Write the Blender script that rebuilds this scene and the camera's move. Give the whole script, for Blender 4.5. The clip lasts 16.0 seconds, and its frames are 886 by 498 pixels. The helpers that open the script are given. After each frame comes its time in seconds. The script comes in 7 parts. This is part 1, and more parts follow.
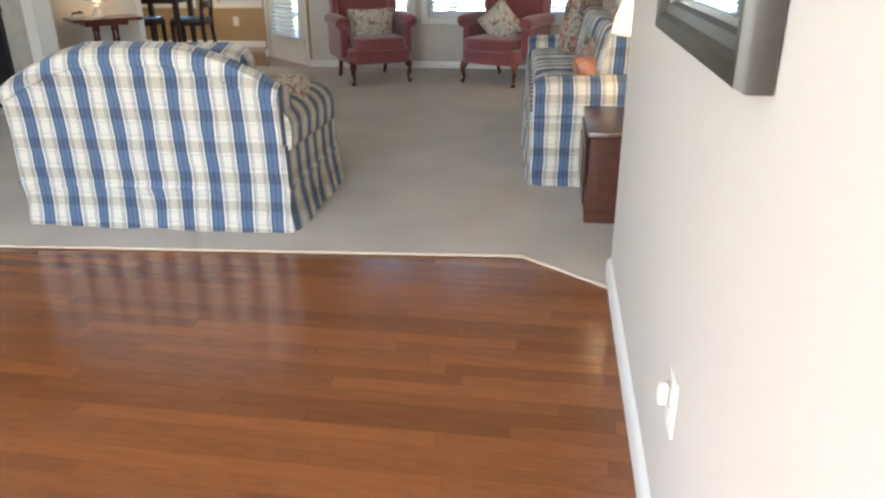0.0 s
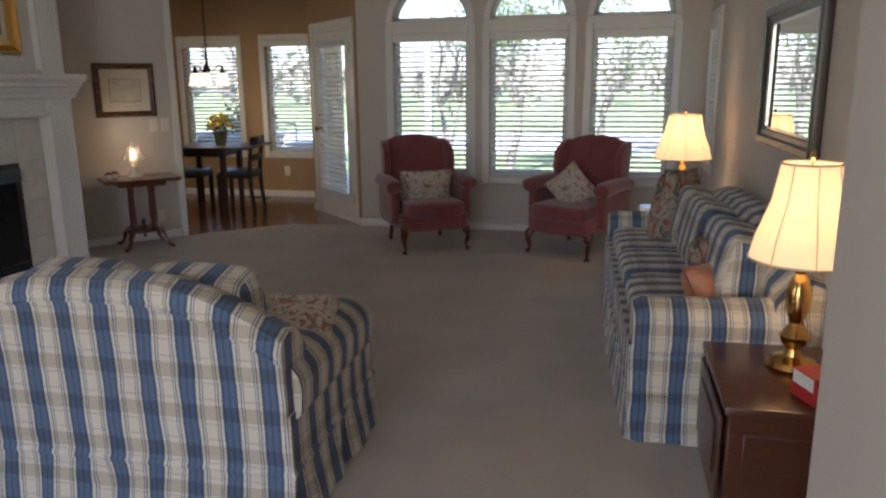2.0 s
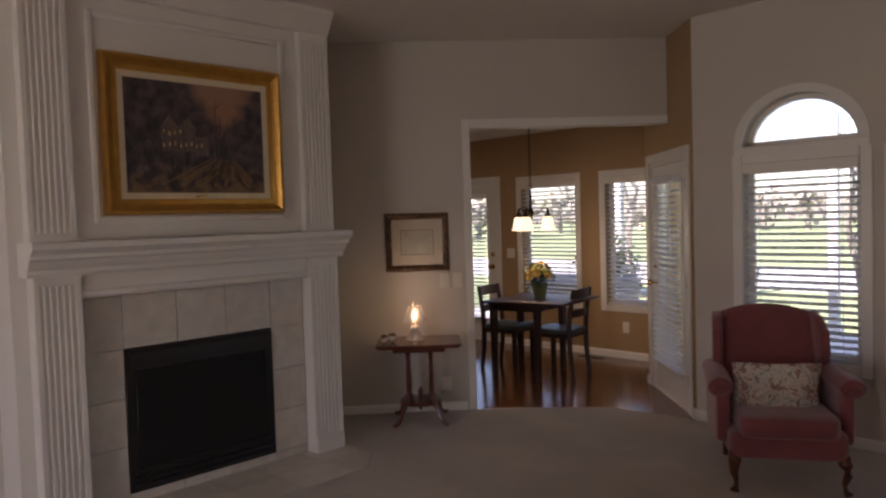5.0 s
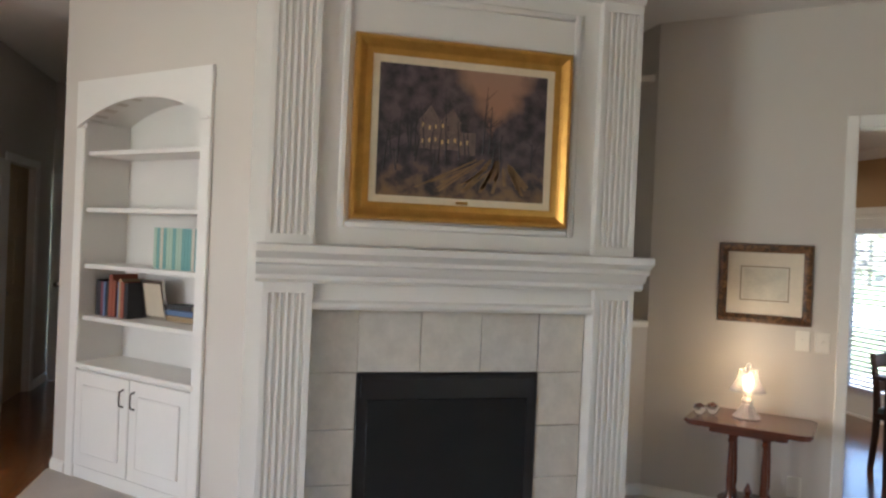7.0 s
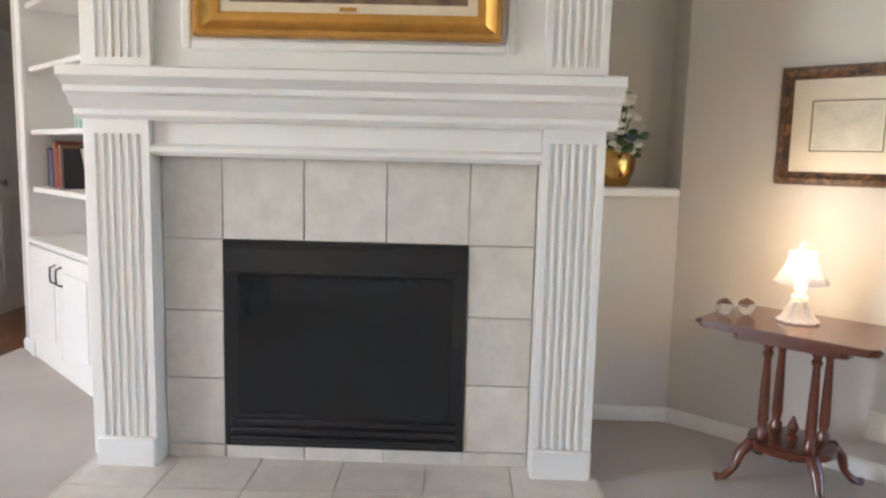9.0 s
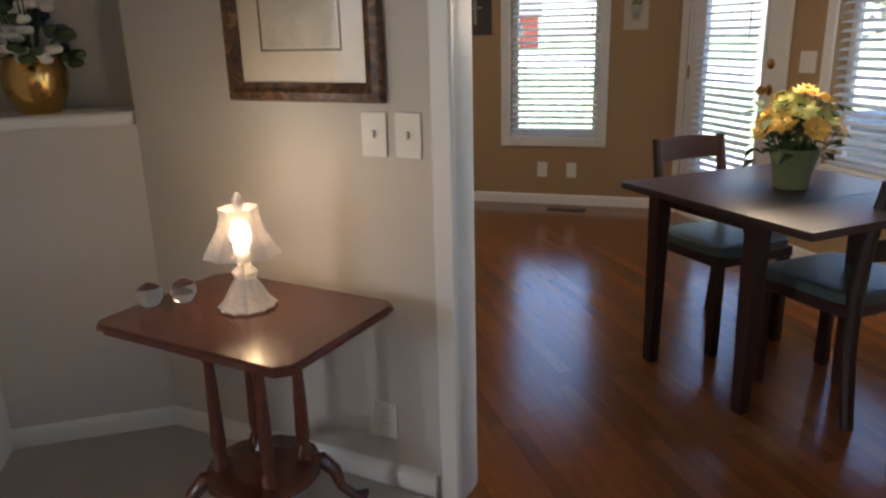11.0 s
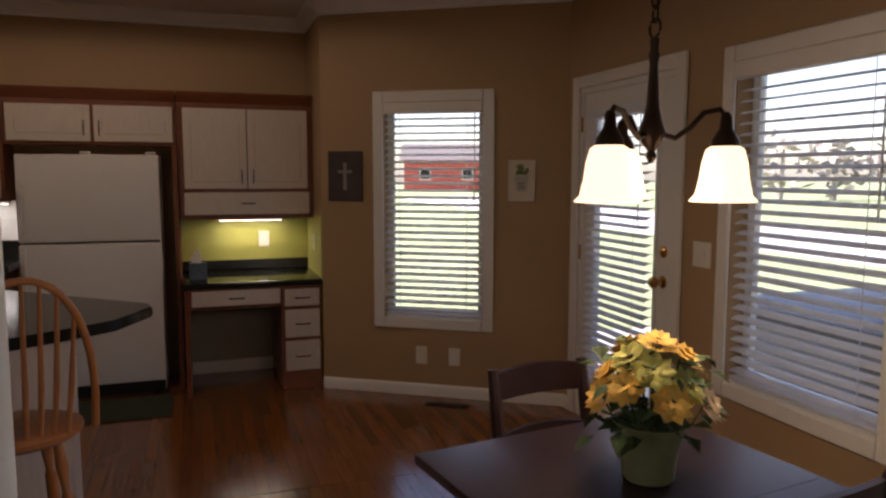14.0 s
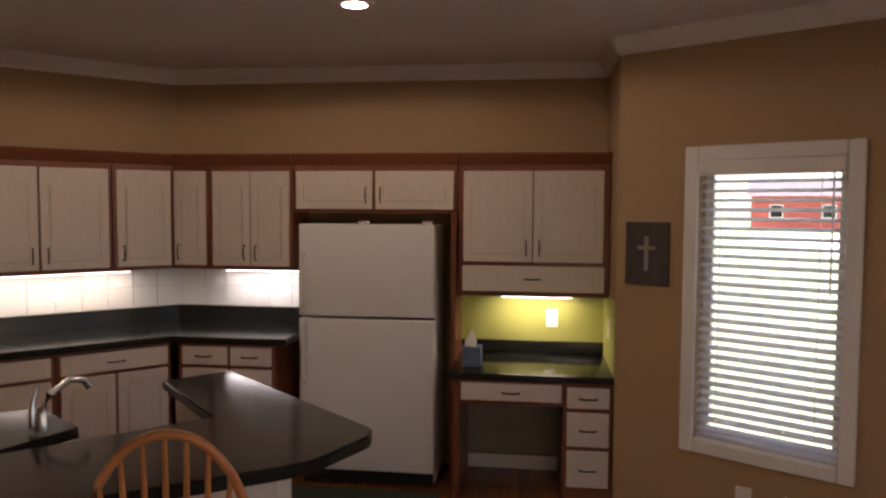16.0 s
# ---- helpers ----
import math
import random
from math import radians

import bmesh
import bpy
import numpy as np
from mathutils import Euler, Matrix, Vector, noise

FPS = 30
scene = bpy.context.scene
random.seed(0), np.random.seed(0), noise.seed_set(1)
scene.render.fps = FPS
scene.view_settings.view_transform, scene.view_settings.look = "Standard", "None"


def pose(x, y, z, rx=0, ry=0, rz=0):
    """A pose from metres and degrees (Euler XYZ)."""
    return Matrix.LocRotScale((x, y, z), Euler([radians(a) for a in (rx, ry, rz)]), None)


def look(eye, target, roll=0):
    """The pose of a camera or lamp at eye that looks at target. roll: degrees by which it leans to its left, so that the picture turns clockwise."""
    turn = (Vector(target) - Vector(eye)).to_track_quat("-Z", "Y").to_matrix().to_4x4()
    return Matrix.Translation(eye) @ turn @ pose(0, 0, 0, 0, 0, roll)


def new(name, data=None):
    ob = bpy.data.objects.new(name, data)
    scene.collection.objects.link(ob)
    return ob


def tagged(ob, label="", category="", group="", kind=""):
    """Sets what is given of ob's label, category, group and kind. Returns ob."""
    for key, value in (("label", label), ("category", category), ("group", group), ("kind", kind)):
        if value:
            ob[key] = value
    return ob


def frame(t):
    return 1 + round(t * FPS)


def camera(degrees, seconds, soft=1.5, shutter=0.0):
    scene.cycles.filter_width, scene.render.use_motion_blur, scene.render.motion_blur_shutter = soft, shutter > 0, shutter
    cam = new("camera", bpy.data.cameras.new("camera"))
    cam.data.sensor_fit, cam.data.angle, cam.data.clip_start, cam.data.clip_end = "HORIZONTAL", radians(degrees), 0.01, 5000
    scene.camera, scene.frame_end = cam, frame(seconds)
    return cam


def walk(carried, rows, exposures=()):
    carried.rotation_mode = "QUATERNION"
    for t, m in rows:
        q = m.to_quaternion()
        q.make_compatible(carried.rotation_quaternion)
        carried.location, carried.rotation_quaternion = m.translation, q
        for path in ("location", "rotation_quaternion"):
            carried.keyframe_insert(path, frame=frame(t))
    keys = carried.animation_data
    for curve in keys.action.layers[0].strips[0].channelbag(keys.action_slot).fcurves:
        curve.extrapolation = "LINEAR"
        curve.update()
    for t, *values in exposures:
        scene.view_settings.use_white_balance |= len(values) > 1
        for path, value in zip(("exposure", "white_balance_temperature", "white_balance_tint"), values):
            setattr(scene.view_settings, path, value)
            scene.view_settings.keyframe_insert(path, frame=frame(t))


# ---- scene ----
cam = camera(63.0, 16.0, soft=2.4)
PATH = [
    (0, (0.026, 0.274, 1.176), (-0.253, 2.101, 0.413), -0.5),
    (0.5, (-0.042, 0.479, 1.25), (-0.367, 2.321, 0.542), -0.2),
    (1, (-0.058, 0.738, 1.316), (-0.479, 2.6, 0.72), 0.4),
    (1.5, (-0.102, 0.994, 1.355), (-0.537, 2.892, 0.898), 0.5),
    (2, (-0.179, 1.296, 1.39), (-0.622, 3.195, 0.945), -0.5),
    (2.5, (-0.166, 1.631, 1.398), (-0.661, 3.538, 1.055), -0.1),
    (3, (-0.205, 1.934, 1.464), (-0.703, 3.845, 1.153), -0.0),
    (3.5, (-0.116, 2.28, 1.421), (-0.678, 4.187, 1.204), -0.7),
    (4, (-0.307, 2.557, 1.522), (-1.078, 4.397, 1.38), 0.0),
    (4.5, (-0.215, 2.87, 1.492), (-1.288, 4.553, 1.358), -1.1),
    (5, (-0.179, 3.086, 1.54), (-1.59, 4.501, 1.456), -1.8),
    (7.5, (-0.978, 4.402, 1.5), (-2.952, 4.711, 1.428), 1.0),
    (8, (-1.167, 4.634, 1.401), (-3.156, 4.765, 1.244), -0.8),
    (8.5, (-1.32, 5.028, 1.317), (-3.309, 4.998, 1.106), 2.1),
    (9, (-1.528, 5.507, 1.204), (-3.512, 5.47, 0.952), 1.4),
    (9.5, (-1.747, 5.981, 1.229), (-3.715, 5.966, 0.87), -1.2),
    (10, (-2.068, 6.358, 1.292), (-4.014, 6.437, 0.836), -1.7),
    (12.5, (-2.54, 7.264, 1.298), (-4.184, 8.245, 0.72), -0.6),
    (13, (-2.716, 7.398, 1.333), (-4.409, 8.332, 0.823), -1.4),
    (13.5, (-2.804, 7.385, 1.412), (-4.573, 8.277, 1.137), -0.6),
    (14, (-3.023, 7.645, 1.463), (-4.906, 8.286, 1.256), 0.1),
    (14.5, (-3.236, 7.766, 1.519), (-5.162, 8.298, 1.432), -0.4),
    (15, (-3.454, 7.835, 1.571), (-5.416, 8.22, 1.511), 0.1),
    (15.5, (-3.665, 8.01, 1.65), (-5.661, 8.059, 1.529), 1.4),
    (16, (-3.893, 8.008, 1.681), (-5.873, 7.751, 1.566), 0.3),
]
EXPOSURES = [
    (0, 2.75, 5600, 7),
    (0.5, 2.35, 5600, 8),
    (1.3, 1.4, 5750, 12),
    (2, 1.4, 5750, 15),
    (3.5, 1.18, 5850, 18),
    (4.4, 1.1, 6000, 22),
    (5.0, 1.15, 6500, 30),
    (5.6, 1.5, 6100, 22),
    (6.4, 2.2, 5700, 14),
    (7.4, 2.85, 5700, 12),
    (9.0, 3.5, 5550, 12),
    (9.6, 3.4, 5550, 12),
    (10.2, 2.8, 5600, 13),
    (11.4, 1.8, 5900, 18),
    (12.4, 1.25, 6400, 25),
    (14.5, 1.2, 6500, 29),
    (15.5, 1.45, 6400, 28),
    (16, 1.85, 6500, 31),
]
walk(cam, [(t, look(eye, target, roll)) for t, eye, target, roll in PATH], EXPOSURES)

# ---- light ----
world = bpy.data.worlds.new("sky")
scene.world = world
world.use_nodes = True
_n = world.node_tree.nodes
sky = _n.new("ShaderNodeTexSky")
sky.sky_type, sky.sun_disc = "NISHITA", False
sky.sun_elevation, sky.sun_rotation = radians(42), radians(197)
world.node_tree.links.new(sky.outputs[0], _n["Background"].inputs[0])
_n["Background"].inputs[1].default_value = 0.15


def lamp(name, kind, m, energy, color=(1, 1, 1), **kw):
    data = bpy.data.lights.new(name, kind)
    data.energy, data.color = energy, color
    ob = new(name, data)
    ob.matrix_world = m
    for k, v in kw.items():
        if k == "size":
            data.size = v
        elif k == "size_y":
            data.shape, data.size_y = "RECTANGLE", v
        elif k == "radius":
            data.shadow_soft_size = v
        elif k == "angle":
            data.angle = v
        elif k == "spread":
            data.spread = v
    return ob


lamp("sun", "SUN", look((-3, -8, 9), (0, 2, 0)), 5.0, (1.0, 0.95, 0.87), angle=radians(0.6))
# daylight of the glazed front door behind the start of the walk
lamp("front_door_daylight", "AREA", look((-1.3, -1.42, 1.35), (-1.2, 3.0, 1.0)), 17, (1.0, 0.97, 0.92), size=1.7, size_y=2.1)
# daylight of the tall windows on the foyer side of the living room
lamp("foyer_window_daylight", "AREA", look((-5.36, 0.2, 1.5), (0.0, 0.6, 1.2)), 3, (1.0, 0.97, 0.93), size=1.6, size_y=2.0)

# ---- materials ----


def mat(name, base=(0.5, 0.5, 0.5), rough=0.6, metal=0.0, var=0.12, scale=6.0, bump=0.0, bscale=80.0, spec=0.5, sheen=0.0, obj_var=0.0, coat=0.0, stretch=(1, 1, 1), emit=0.0, trans=0.0, alpha=1.0):
    m = bpy.data.materials.new(name)
    m.use_nodes = True
    nt = m.node_tree
    N, Lk = nt.nodes, nt.links
    b = N["Principled BSDF"]
    b.inputs["Roughness"].default_value, b.inputs["Metallic"].default_value = rough, metal
    b.inputs["Specular IOR Level"].default_value = spec
    b.inputs["Coat Weight"].default_value = coat
    b.inputs["Coat Roughness"].default_value = 0.12
    b.inputs["Sheen Weight"].default_value = sheen
    b.inputs["Transmission Weight"].default_value = trans
    co = N.new("ShaderNodeTexCoord")
    mp = N.new("ShaderNodeMapping")
    mp.inputs["Scale"].default_value = stretch
    Lk.new(co.outputs["Object"], mp.inputs[0])
    n1, n2 = N.new("ShaderNodeTexNoise"), N.new("ShaderNodeTexNoise")
    n1.inputs["Scale"].default_value, n1.inputs["Detail"].default_value = scale, 4
    n2.inputs["Scale"].default_value, n2.inputs["Detail"].default_value = bscale, 3
    for n in (n1, n2):
        Lk.new(mp.outputs[0], n.inputs["Vector"])
    mix = N.new("ShaderNodeMath")
    mix.operation = "MULTIPLY_ADD"
    Lk.new(n2.outputs[0], mix.inputs[0])
    mix.inputs[1].default_value = 0.4
    Lk.new(n1.outputs[0], mix.inputs[2])
    val = N.new("ShaderNodeMapRange")
    val.inputs["From Min"].default_value, val.inputs["From Max"].default_value = 0.35, 1.05
    val.inputs["To Min"].default_value, val.inputs["To Max"].default_value = 1 - var, 1 + var
    Lk.new(mix.outputs[0], val.inputs[0])
    last = val.outputs[0]
    if obj_var:
        oi = N.new("ShaderNodeObjectInfo")
        ge = N.new("ShaderNodeNewGeometry")
        ad = N.new("ShaderNodeMath")
        Lk.new(oi.outputs["Random"], ad.inputs[0])
        Lk.new(ge.outputs["Random Per Island"], ad.inputs[1])
        fr = N.new("ShaderNodeMath")
        fr.operation = "FRACT"
        Lk.new(ad.outputs[0], fr.inputs[0])
        mr = N.new("ShaderNodeMapRange")
        mr.inputs["To Min"].default_value, mr.inputs["To Max"].default_value = 1 - obj_var, 1 + obj_var
        Lk.new(fr.outputs[0], mr.inputs[0])
        mu = N.new("ShaderNodeMath")
        mu.operation = "MULTIPLY"
        Lk.new(last, mu.inputs[0])
        Lk.new(mr.outputs[0], mu.inputs[1])
        last = mu.outputs[0]
    vm = N.new("ShaderNodeVectorMath")
    vm.operation = "SCALE"
    vm.inputs[0].default_value = base
    Lk.new(last, vm.inputs["Scale"])
    Lk.new(vm.outputs[0], b.inputs["Base Color"])
    if bump:
        bp = N.new("ShaderNodeBump")
        bp.inputs["Strength"].default_value, bp.inputs["Distance"].default_value = bump, 0.01
        Lk.new(n2.outputs[0], bp.inputs["Height"])
        Lk.new(bp.outputs[0], b.inputs["Normal"])
    if emit:
        b.inputs["Emission Color"].default_value = (*base, 1)
        b.inputs["Emission Strength"].default_value = emit
    return m


def math_node(nt, op, a, b=None, c=None):
    n = nt.nodes.new("ShaderNodeMath")
    n.operation = op
    for i, v in enumerate((a, b, c)):
        if v is None:
            continue
        if isinstance(v, (int, float)):
            n.inputs[i].default_value = v
        else:
            nt.links.new(v, n.inputs[i])
    return n.outputs[0]


def plaid(name, axis):
    """Woven cotton plaid: navy stripes with fine lines on cream, crossed by faint beige bands. axis: the stripes' coordinate."""
    m = bpy.data.materials.new(name)
    m.use_nodes = True
    nt = m.node_tree
    N, Lk = nt.nodes, nt.links
    b = N["Principled BSDF"]
    b.inputs["Roughness"].default_value, b.inputs["Sheen Weight"].default_value = 0.9, 0.15
    co, sp, no = N.new("ShaderNodeTexCoord"), N.new("ShaderNodeSeparateXYZ"), N.new("ShaderNodeTexNoise")
    no.inputs["Scale"].default_value = 5
    Lk.new(co.outputs["Object"], no.inputs["Vector"])
    Lk.new(co.outputs["Object"], sp.inputs[0])
    wob = math_node(nt, "MULTIPLY_ADD", no.outputs[0], 0.022, -0.011)
    # the stripes run up every face: faces that look sideways take the other coordinate
    nn = N.new("ShaderNodeSeparateXYZ")
    Lk.new(co.outputs["Normal"], nn.inputs[0])
    side = math_node(nt, "GREATER_THAN", math_node(nt, "ABSOLUTE", nn.outputs[0]), 0.72)
    if axis:
        fore = math_node(nt, "GREATER_THAN", math_node(nt, "ABSOLUTE", nn.outputs[1]), 0.72)
        pick = math_node(nt, "SUBTRACT", 1.0, fore)
    else:
        pick = side
    u0 = math_node(nt, "ADD", math_node(nt, "MULTIPLY", sp.outputs[1], pick), math_node(nt, "MULTIPLY", sp.outputs[0], math_node(nt, "SUBTRACT", 1.0, pick)))
    u = math_node(nt, "ADD", u0, wob)
    v0 = math_node(nt, "ADD", math_node(nt, "MULTIPLY", sp.outputs[0], pick), math_node(nt, "MULTIPLY", sp.outputs[1], math_node(nt, "SUBTRACT", 1.0, pick)))
    other = math_node(nt, "ADD", sp.outputs[2], math_node(nt, "MULTIPLY", v0, 0.9))

    def bands(src, period, spans, shift=0.0):
        f = math_node(nt, "FRACT", math_node(nt, "DIVIDE", math_node(nt, "ADD", src, 10 + shift), period))
        out = None
        for lo, hi in spans:
            k = math_node(nt, "MULTIPLY", math_node(nt, "GREATER_THAN", f, lo), math_node(nt, "LESS_THAN", f, hi))
            out = k if out is None else math_node(nt, "MAXIMUM", out, k)
        return out
    blue = bands(u, 0.137, ((0.0, 0.40), (0.475, 0.505), (0.545, 0.565), (0.845, 0.865), (0.905, 0.935)))
    dark = bands(u, 0.137, ((0.0, 0.07), (0.33, 0.40), (0.17, 0.22)))
    tan = bands(other, 0.135, ((0.0, 0.36),))
    line = bands(other, 0.135, ((0.49, 0.53), (0.89, 0.93)))

    def blend(fac, a, c):
        x = N.new("ShaderNodeMix")
        x.data_type = "RGBA"
        for s, v in ((x.inputs[0], fac), (x.inputs[6], a), (x.inputs[7], c)):
            if isinstance(v, tuple):
                s.default_value = (*v, 1)
            else:
                Lk.new(v, s)
        return x.outputs[2]
    cream = blend(tan, (0.67, 0.63, 0.53), (0.51, 0.46, 0.36))
    cream = blend(line, cream, (0.52, 0.49, 0.43))
    navy = blend(tan, (0.105, 0.155, 0.25), (0.078, 0.11, 0.175))
    navy = blend(dark, navy, blend(tan, (0.065, 0.105, 0.19), (0.048, 0.074, 0.135)))
    col = blend(blue, cream, navy)
    Lk.new(col, b.inputs["Base Color"])
    weave = N.new("ShaderNodeTexNoise")
    weave.inputs["Scale"].default_value = 260
    Lk.new(co.outputs["Object"], weave.inputs["Vector"])
    bp = N.new("ShaderNodeBump")
    bp.inputs["Strength"].default_value, bp.inputs["Distance"].default_value = 0.35, 0.004
    Lk.new(weave.outputs[0], bp.inputs["Height"])
    Lk.new(bp.outputs[0], b.inputs["Normal"])
    return m


def patches(name, cols, scale, rough=0.85, bump=0.2):
    """Cloth or canvas printed with irregular patches of several colours."""
    m = bpy.data.materials.new(name)
    m.use_nodes = True
    nt = m.node_tree
    N, Lk = nt.nodes, nt.links
    b = N["Principled BSDF"]
    b.inputs["Roughness"].default_value = rough
    co, no, ra = N.new("ShaderNodeTexCoord"), N.new("ShaderNodeTexNoise"), N.new("ShaderNodeValToRGB")
    no.inputs["Scale"].default_value, no.inputs["Detail"].default_value = scale, 3
    no.inputs["Distortion"].default_value = 1.2
    Lk.new(co.outputs["Object"], no.inputs["Vector"])
    Lk.new(no.outputs[0], ra.inputs[0])
    e = ra.color_ramp.elements
    while len(e) < len(cols):
        e.new(0.5)
    for i, c in enumerate(cols):
        e[i].position, e[i].color = 0.3 + 0.4 * i / (len(cols) - 1), (*c, 1)
    Lk.new(ra.outputs[0], b.inputs["Base Color"])
    bp = N.new("ShaderNodeBump")
    bp.inputs["Strength"].default_value, bp.inputs["Distance"].default_value = bump, 0.004
    Lk.new(no.outputs[0], bp.inputs["Height"])
    Lk.new(bp.outputs[0], b.inputs["Normal"])
    return m


def glass(name, tint=(1, 1, 1), rough=0.0):
    m = bpy.data.materials.new(name)
    m.use_nodes = True
    b = m.node_tree.nodes["Principled BSDF"]
    b.inputs["Base Color"].default_value = (*tint, 1)
    b.inputs["Roughness"].default_value, b.inputs["Transmission Weight"].default_value, b.inputs["IOR"].default_value = rough, 1.0, 1.45
    return m


WALL = mat("wall_paint_taupe", (0.63, 0.585, 0.53), 0.75, var=0.03, scale=1.3, bump=0.06, bscale=160)
OLIVE = mat("wall_paint_tan", (0.42, 0.28, 0.145), 0.7, var=0.04, scale=1.3, bump=0.06, bscale=160)
# wall colour with the yellow-green under-cabinet light mixed in
LIT_GREEN = mat("wall_lit_olive_green", (0.42, 0.42, 0.10), 0.6, var=0.04, scale=2, bump=0.05, bscale=160)
CEIL = mat("ceiling_paint", (0.78, 0.75, 0.70), 0.85, var=0.03, scale=1.5, bump=0.1, bscale=120)
WHITE = mat("trim_white", (0.82, 0.80, 0.76), 0.38, var=0.03, scale=3, bump=0.02, bscale=60)


def translucent(m, share, color):
    """Lets light through a thin leaf or slat."""
    nt = m.node_tree
    out = next(n for n in nt.nodes if n.type == "OUTPUT_MATERIAL")
    t, x = nt.nodes.new("ShaderNodeBsdfTranslucent"), nt.nodes.new("ShaderNodeMixShader")
    t.inputs[0].default_value = (*color, 1)
    x.inputs[0].default_value = share
    nt.links.new(nt.nodes["Principled BSDF"].outputs[0], x.inputs[1])
    nt.links.new(t.outputs[0], x.inputs[2])
    nt.links.new(x.outputs[0], out.inputs[0])
    return m


SLAT = translucent(mat("blind_white", (0.86, 0.86, 0.86), 0.45, var=0.03, scale=4), 0.5, (0.92, 0.94, 0.97))
CARPET = mat("carpet_beige", (0.62, 0.55, 0.485), 0.97, var=0.17, scale=2.2, bump=0.9, bscale=420, sheen=0.3)
OAK = mat("oak_floor_strip", (0.215, 0.073, 0.021), 0.17, var=0.22, scale=5, bump=0.04, bscale=60, obj_var=0.22, coat=0.35, stretch=(1, 9, 9))
OAKJ = mat("oak_floor_joint", (0.10, 0.04, 0.015), 0.6)
TILE = mat("fireplace_tile", (0.64, 0.60, 0.54), 0.35, var=0.13, scale=11, bump=0.06, bscale=40, obj_var=0.05)
GROUT = mat("grout", (0.57, 0.53, 0.475), 0.9, var=0.05)
BLACK = mat("black_metal", (0.012, 0.012, 0.013), 0.35, var=0.1)
DARKGLASS = mat("firebox_glass", (0.010, 0.012, 0.013), 0.06, var=0.1)
PLX, PLY = plaid("plaid_cotton_across", 0), plaid("plaid_cotton_along", 1)
ROSE = mat("rose_velvet", (0.21, 0.052, 0.054), 0.8, var=0.18, scale=7, bump=0.25, bscale=220, sheen=0.45)
MAHOG = mat("mahogany", (0.115, 0.032, 0.016), 0.25, var=0.25, scale=7, bump=0.03, bscale=60, coat=0.35, stretch=(1.5, 8, 8))
WALNUT = mat("dark_walnut", (0.085, 0.030, 0.016), 0.28, var=0.25, scale=7, coat=0.3, stretch=(1.5, 8, 8))
ESPRESSO = mat("espresso_wood", (0.026, 0.009, 0.007), 0.45, var=0.25, scale=6, coat=0.06, stretch=(1.5, 8, 8))
CHERRY = mat("cherry_trim", (0.19, 0.058, 0.024), 0.35, var=0.2, scale=6, stretch=(2, 8, 2))
HONEY = mat("honey_oak", (0.42, 0.16, 0.045), 0.3, var=0.2, scale=8, coat=0.2, stretch=(8, 8, 1.5))
PICKLED = mat("whitewashed_oak", (0.62, 0.54, 0.46), 0.45, var=0.07, scale=7, bump=0.05, bscale=50, stretch=(9, 9, 1.5))
FRIDGE = mat("fridge_enamel", (0.68, 0.65, 0.61), 0.35, var=0.02, bump=0.05, bscale=300)
GRANITE = mat("dark_laminate", (0.014, 0.014, 0.012), 0.14, var=0.35, scale=60, bump=0.0, bscale=220, spec=0.35)
SPLASH = mat("backsplash_tile", (0.74, 0.72, 0.66), 0.2, var=0.05, scale=4, obj_var=0.03)
BRASS = mat("brass", (0.62, 0.38, 0.12), 0.18, 1.0, var=0.12, scale=10)
BRONZE = mat("oiled_bronze", (0.045, 0.028, 0.018), 0.38, 0.7, var=0.2, scale=14)
CHROME = mat("satin_nickel", (0.6, 0.57, 0.52), 0.25, 1.0, var=0.05)
GOLD = mat("gilt_frame", (0.55, 0.30, 0.065), 0.32, 0.75, var=0.18, scale=18, bump=0.12, bscale=90)
LINER = mat("linen_liner", (0.72, 0.62, 0.44), 0.8, var=0.08, scale=30)
PEWTER = mat("pewter_frame", (0.055, 0.045, 0.035), 0.35, 0.3, var=0.2, scale=12)
ORNATE = patches("carved_dark_frame", ((0.03, 0.018, 0.01), (0.10, 0.045, 0.016), (0.24, 0.12, 0.04)), 26, 0.35, 0.7)
CUSHION = mat("teal_seat_vinyl", (0.055, 0.085, 0.085), 0.45, var=0.12, scale=8)
COPPER_CLOTH = mat("copper_satin", (0.50, 0.20, 0.095), 0.45, var=0.15, scale=14, bump=0.5, bscale=30, sheen=0.4)
FLORAL = patches("floral_tapestry", ((0.05, 0.07, 0.075), (0.16, 0.17, 0.15), (0.46, 0.40, 0.31), (0.33, 0.10, 0.085), (0.10, 0.13, 0.09)), 17)
FLORAL_LIGHT = patches("floral_light", ((0.16, 0.17, 0.17), (0.46, 0.44, 0.38), (0.62, 0.58, 0.49), (0.30, 0.13, 0.10), (0.30, 0.30, 0.22)), 20)
PLASTIC = mat("ivory_plastic", (0.80, 0.77, 0.70), 0.4, var=0.01)
PAPER = mat("mat_board", (0.60, 0.53, 0.41), 0.9, var=0.05, scale=20)
PAPER_DARK = mat("print_line", (0.20, 0.16, 0.11), 0.9, var=0.05)
LEAF = mat("leaf_green", (0.055, 0.105, 0.030), 0.55, var=0.3, scale=20, obj_var=0.25)
YELLOW = mat("petal_yellow", (0.75, 0.50, 0.10), 0.7, var=0.2, scale=40, obj_var=0.15)
LIMEPET = mat("petal_lime", (0.50, 0.50, 0.13), 0.7, var=0.2, scale=40, obj_var=0.15)
CREAMPET = mat("petal_cream", (0.80, 0.64, 0.42), 0.7, var=0.15, scale=40, obj_var=0.1)
BLUEPET = mat("petal_slate_blue", (0.09, 0.13, 0.22), 0.7, var=0.25, scale=40, obj_var=0.2)
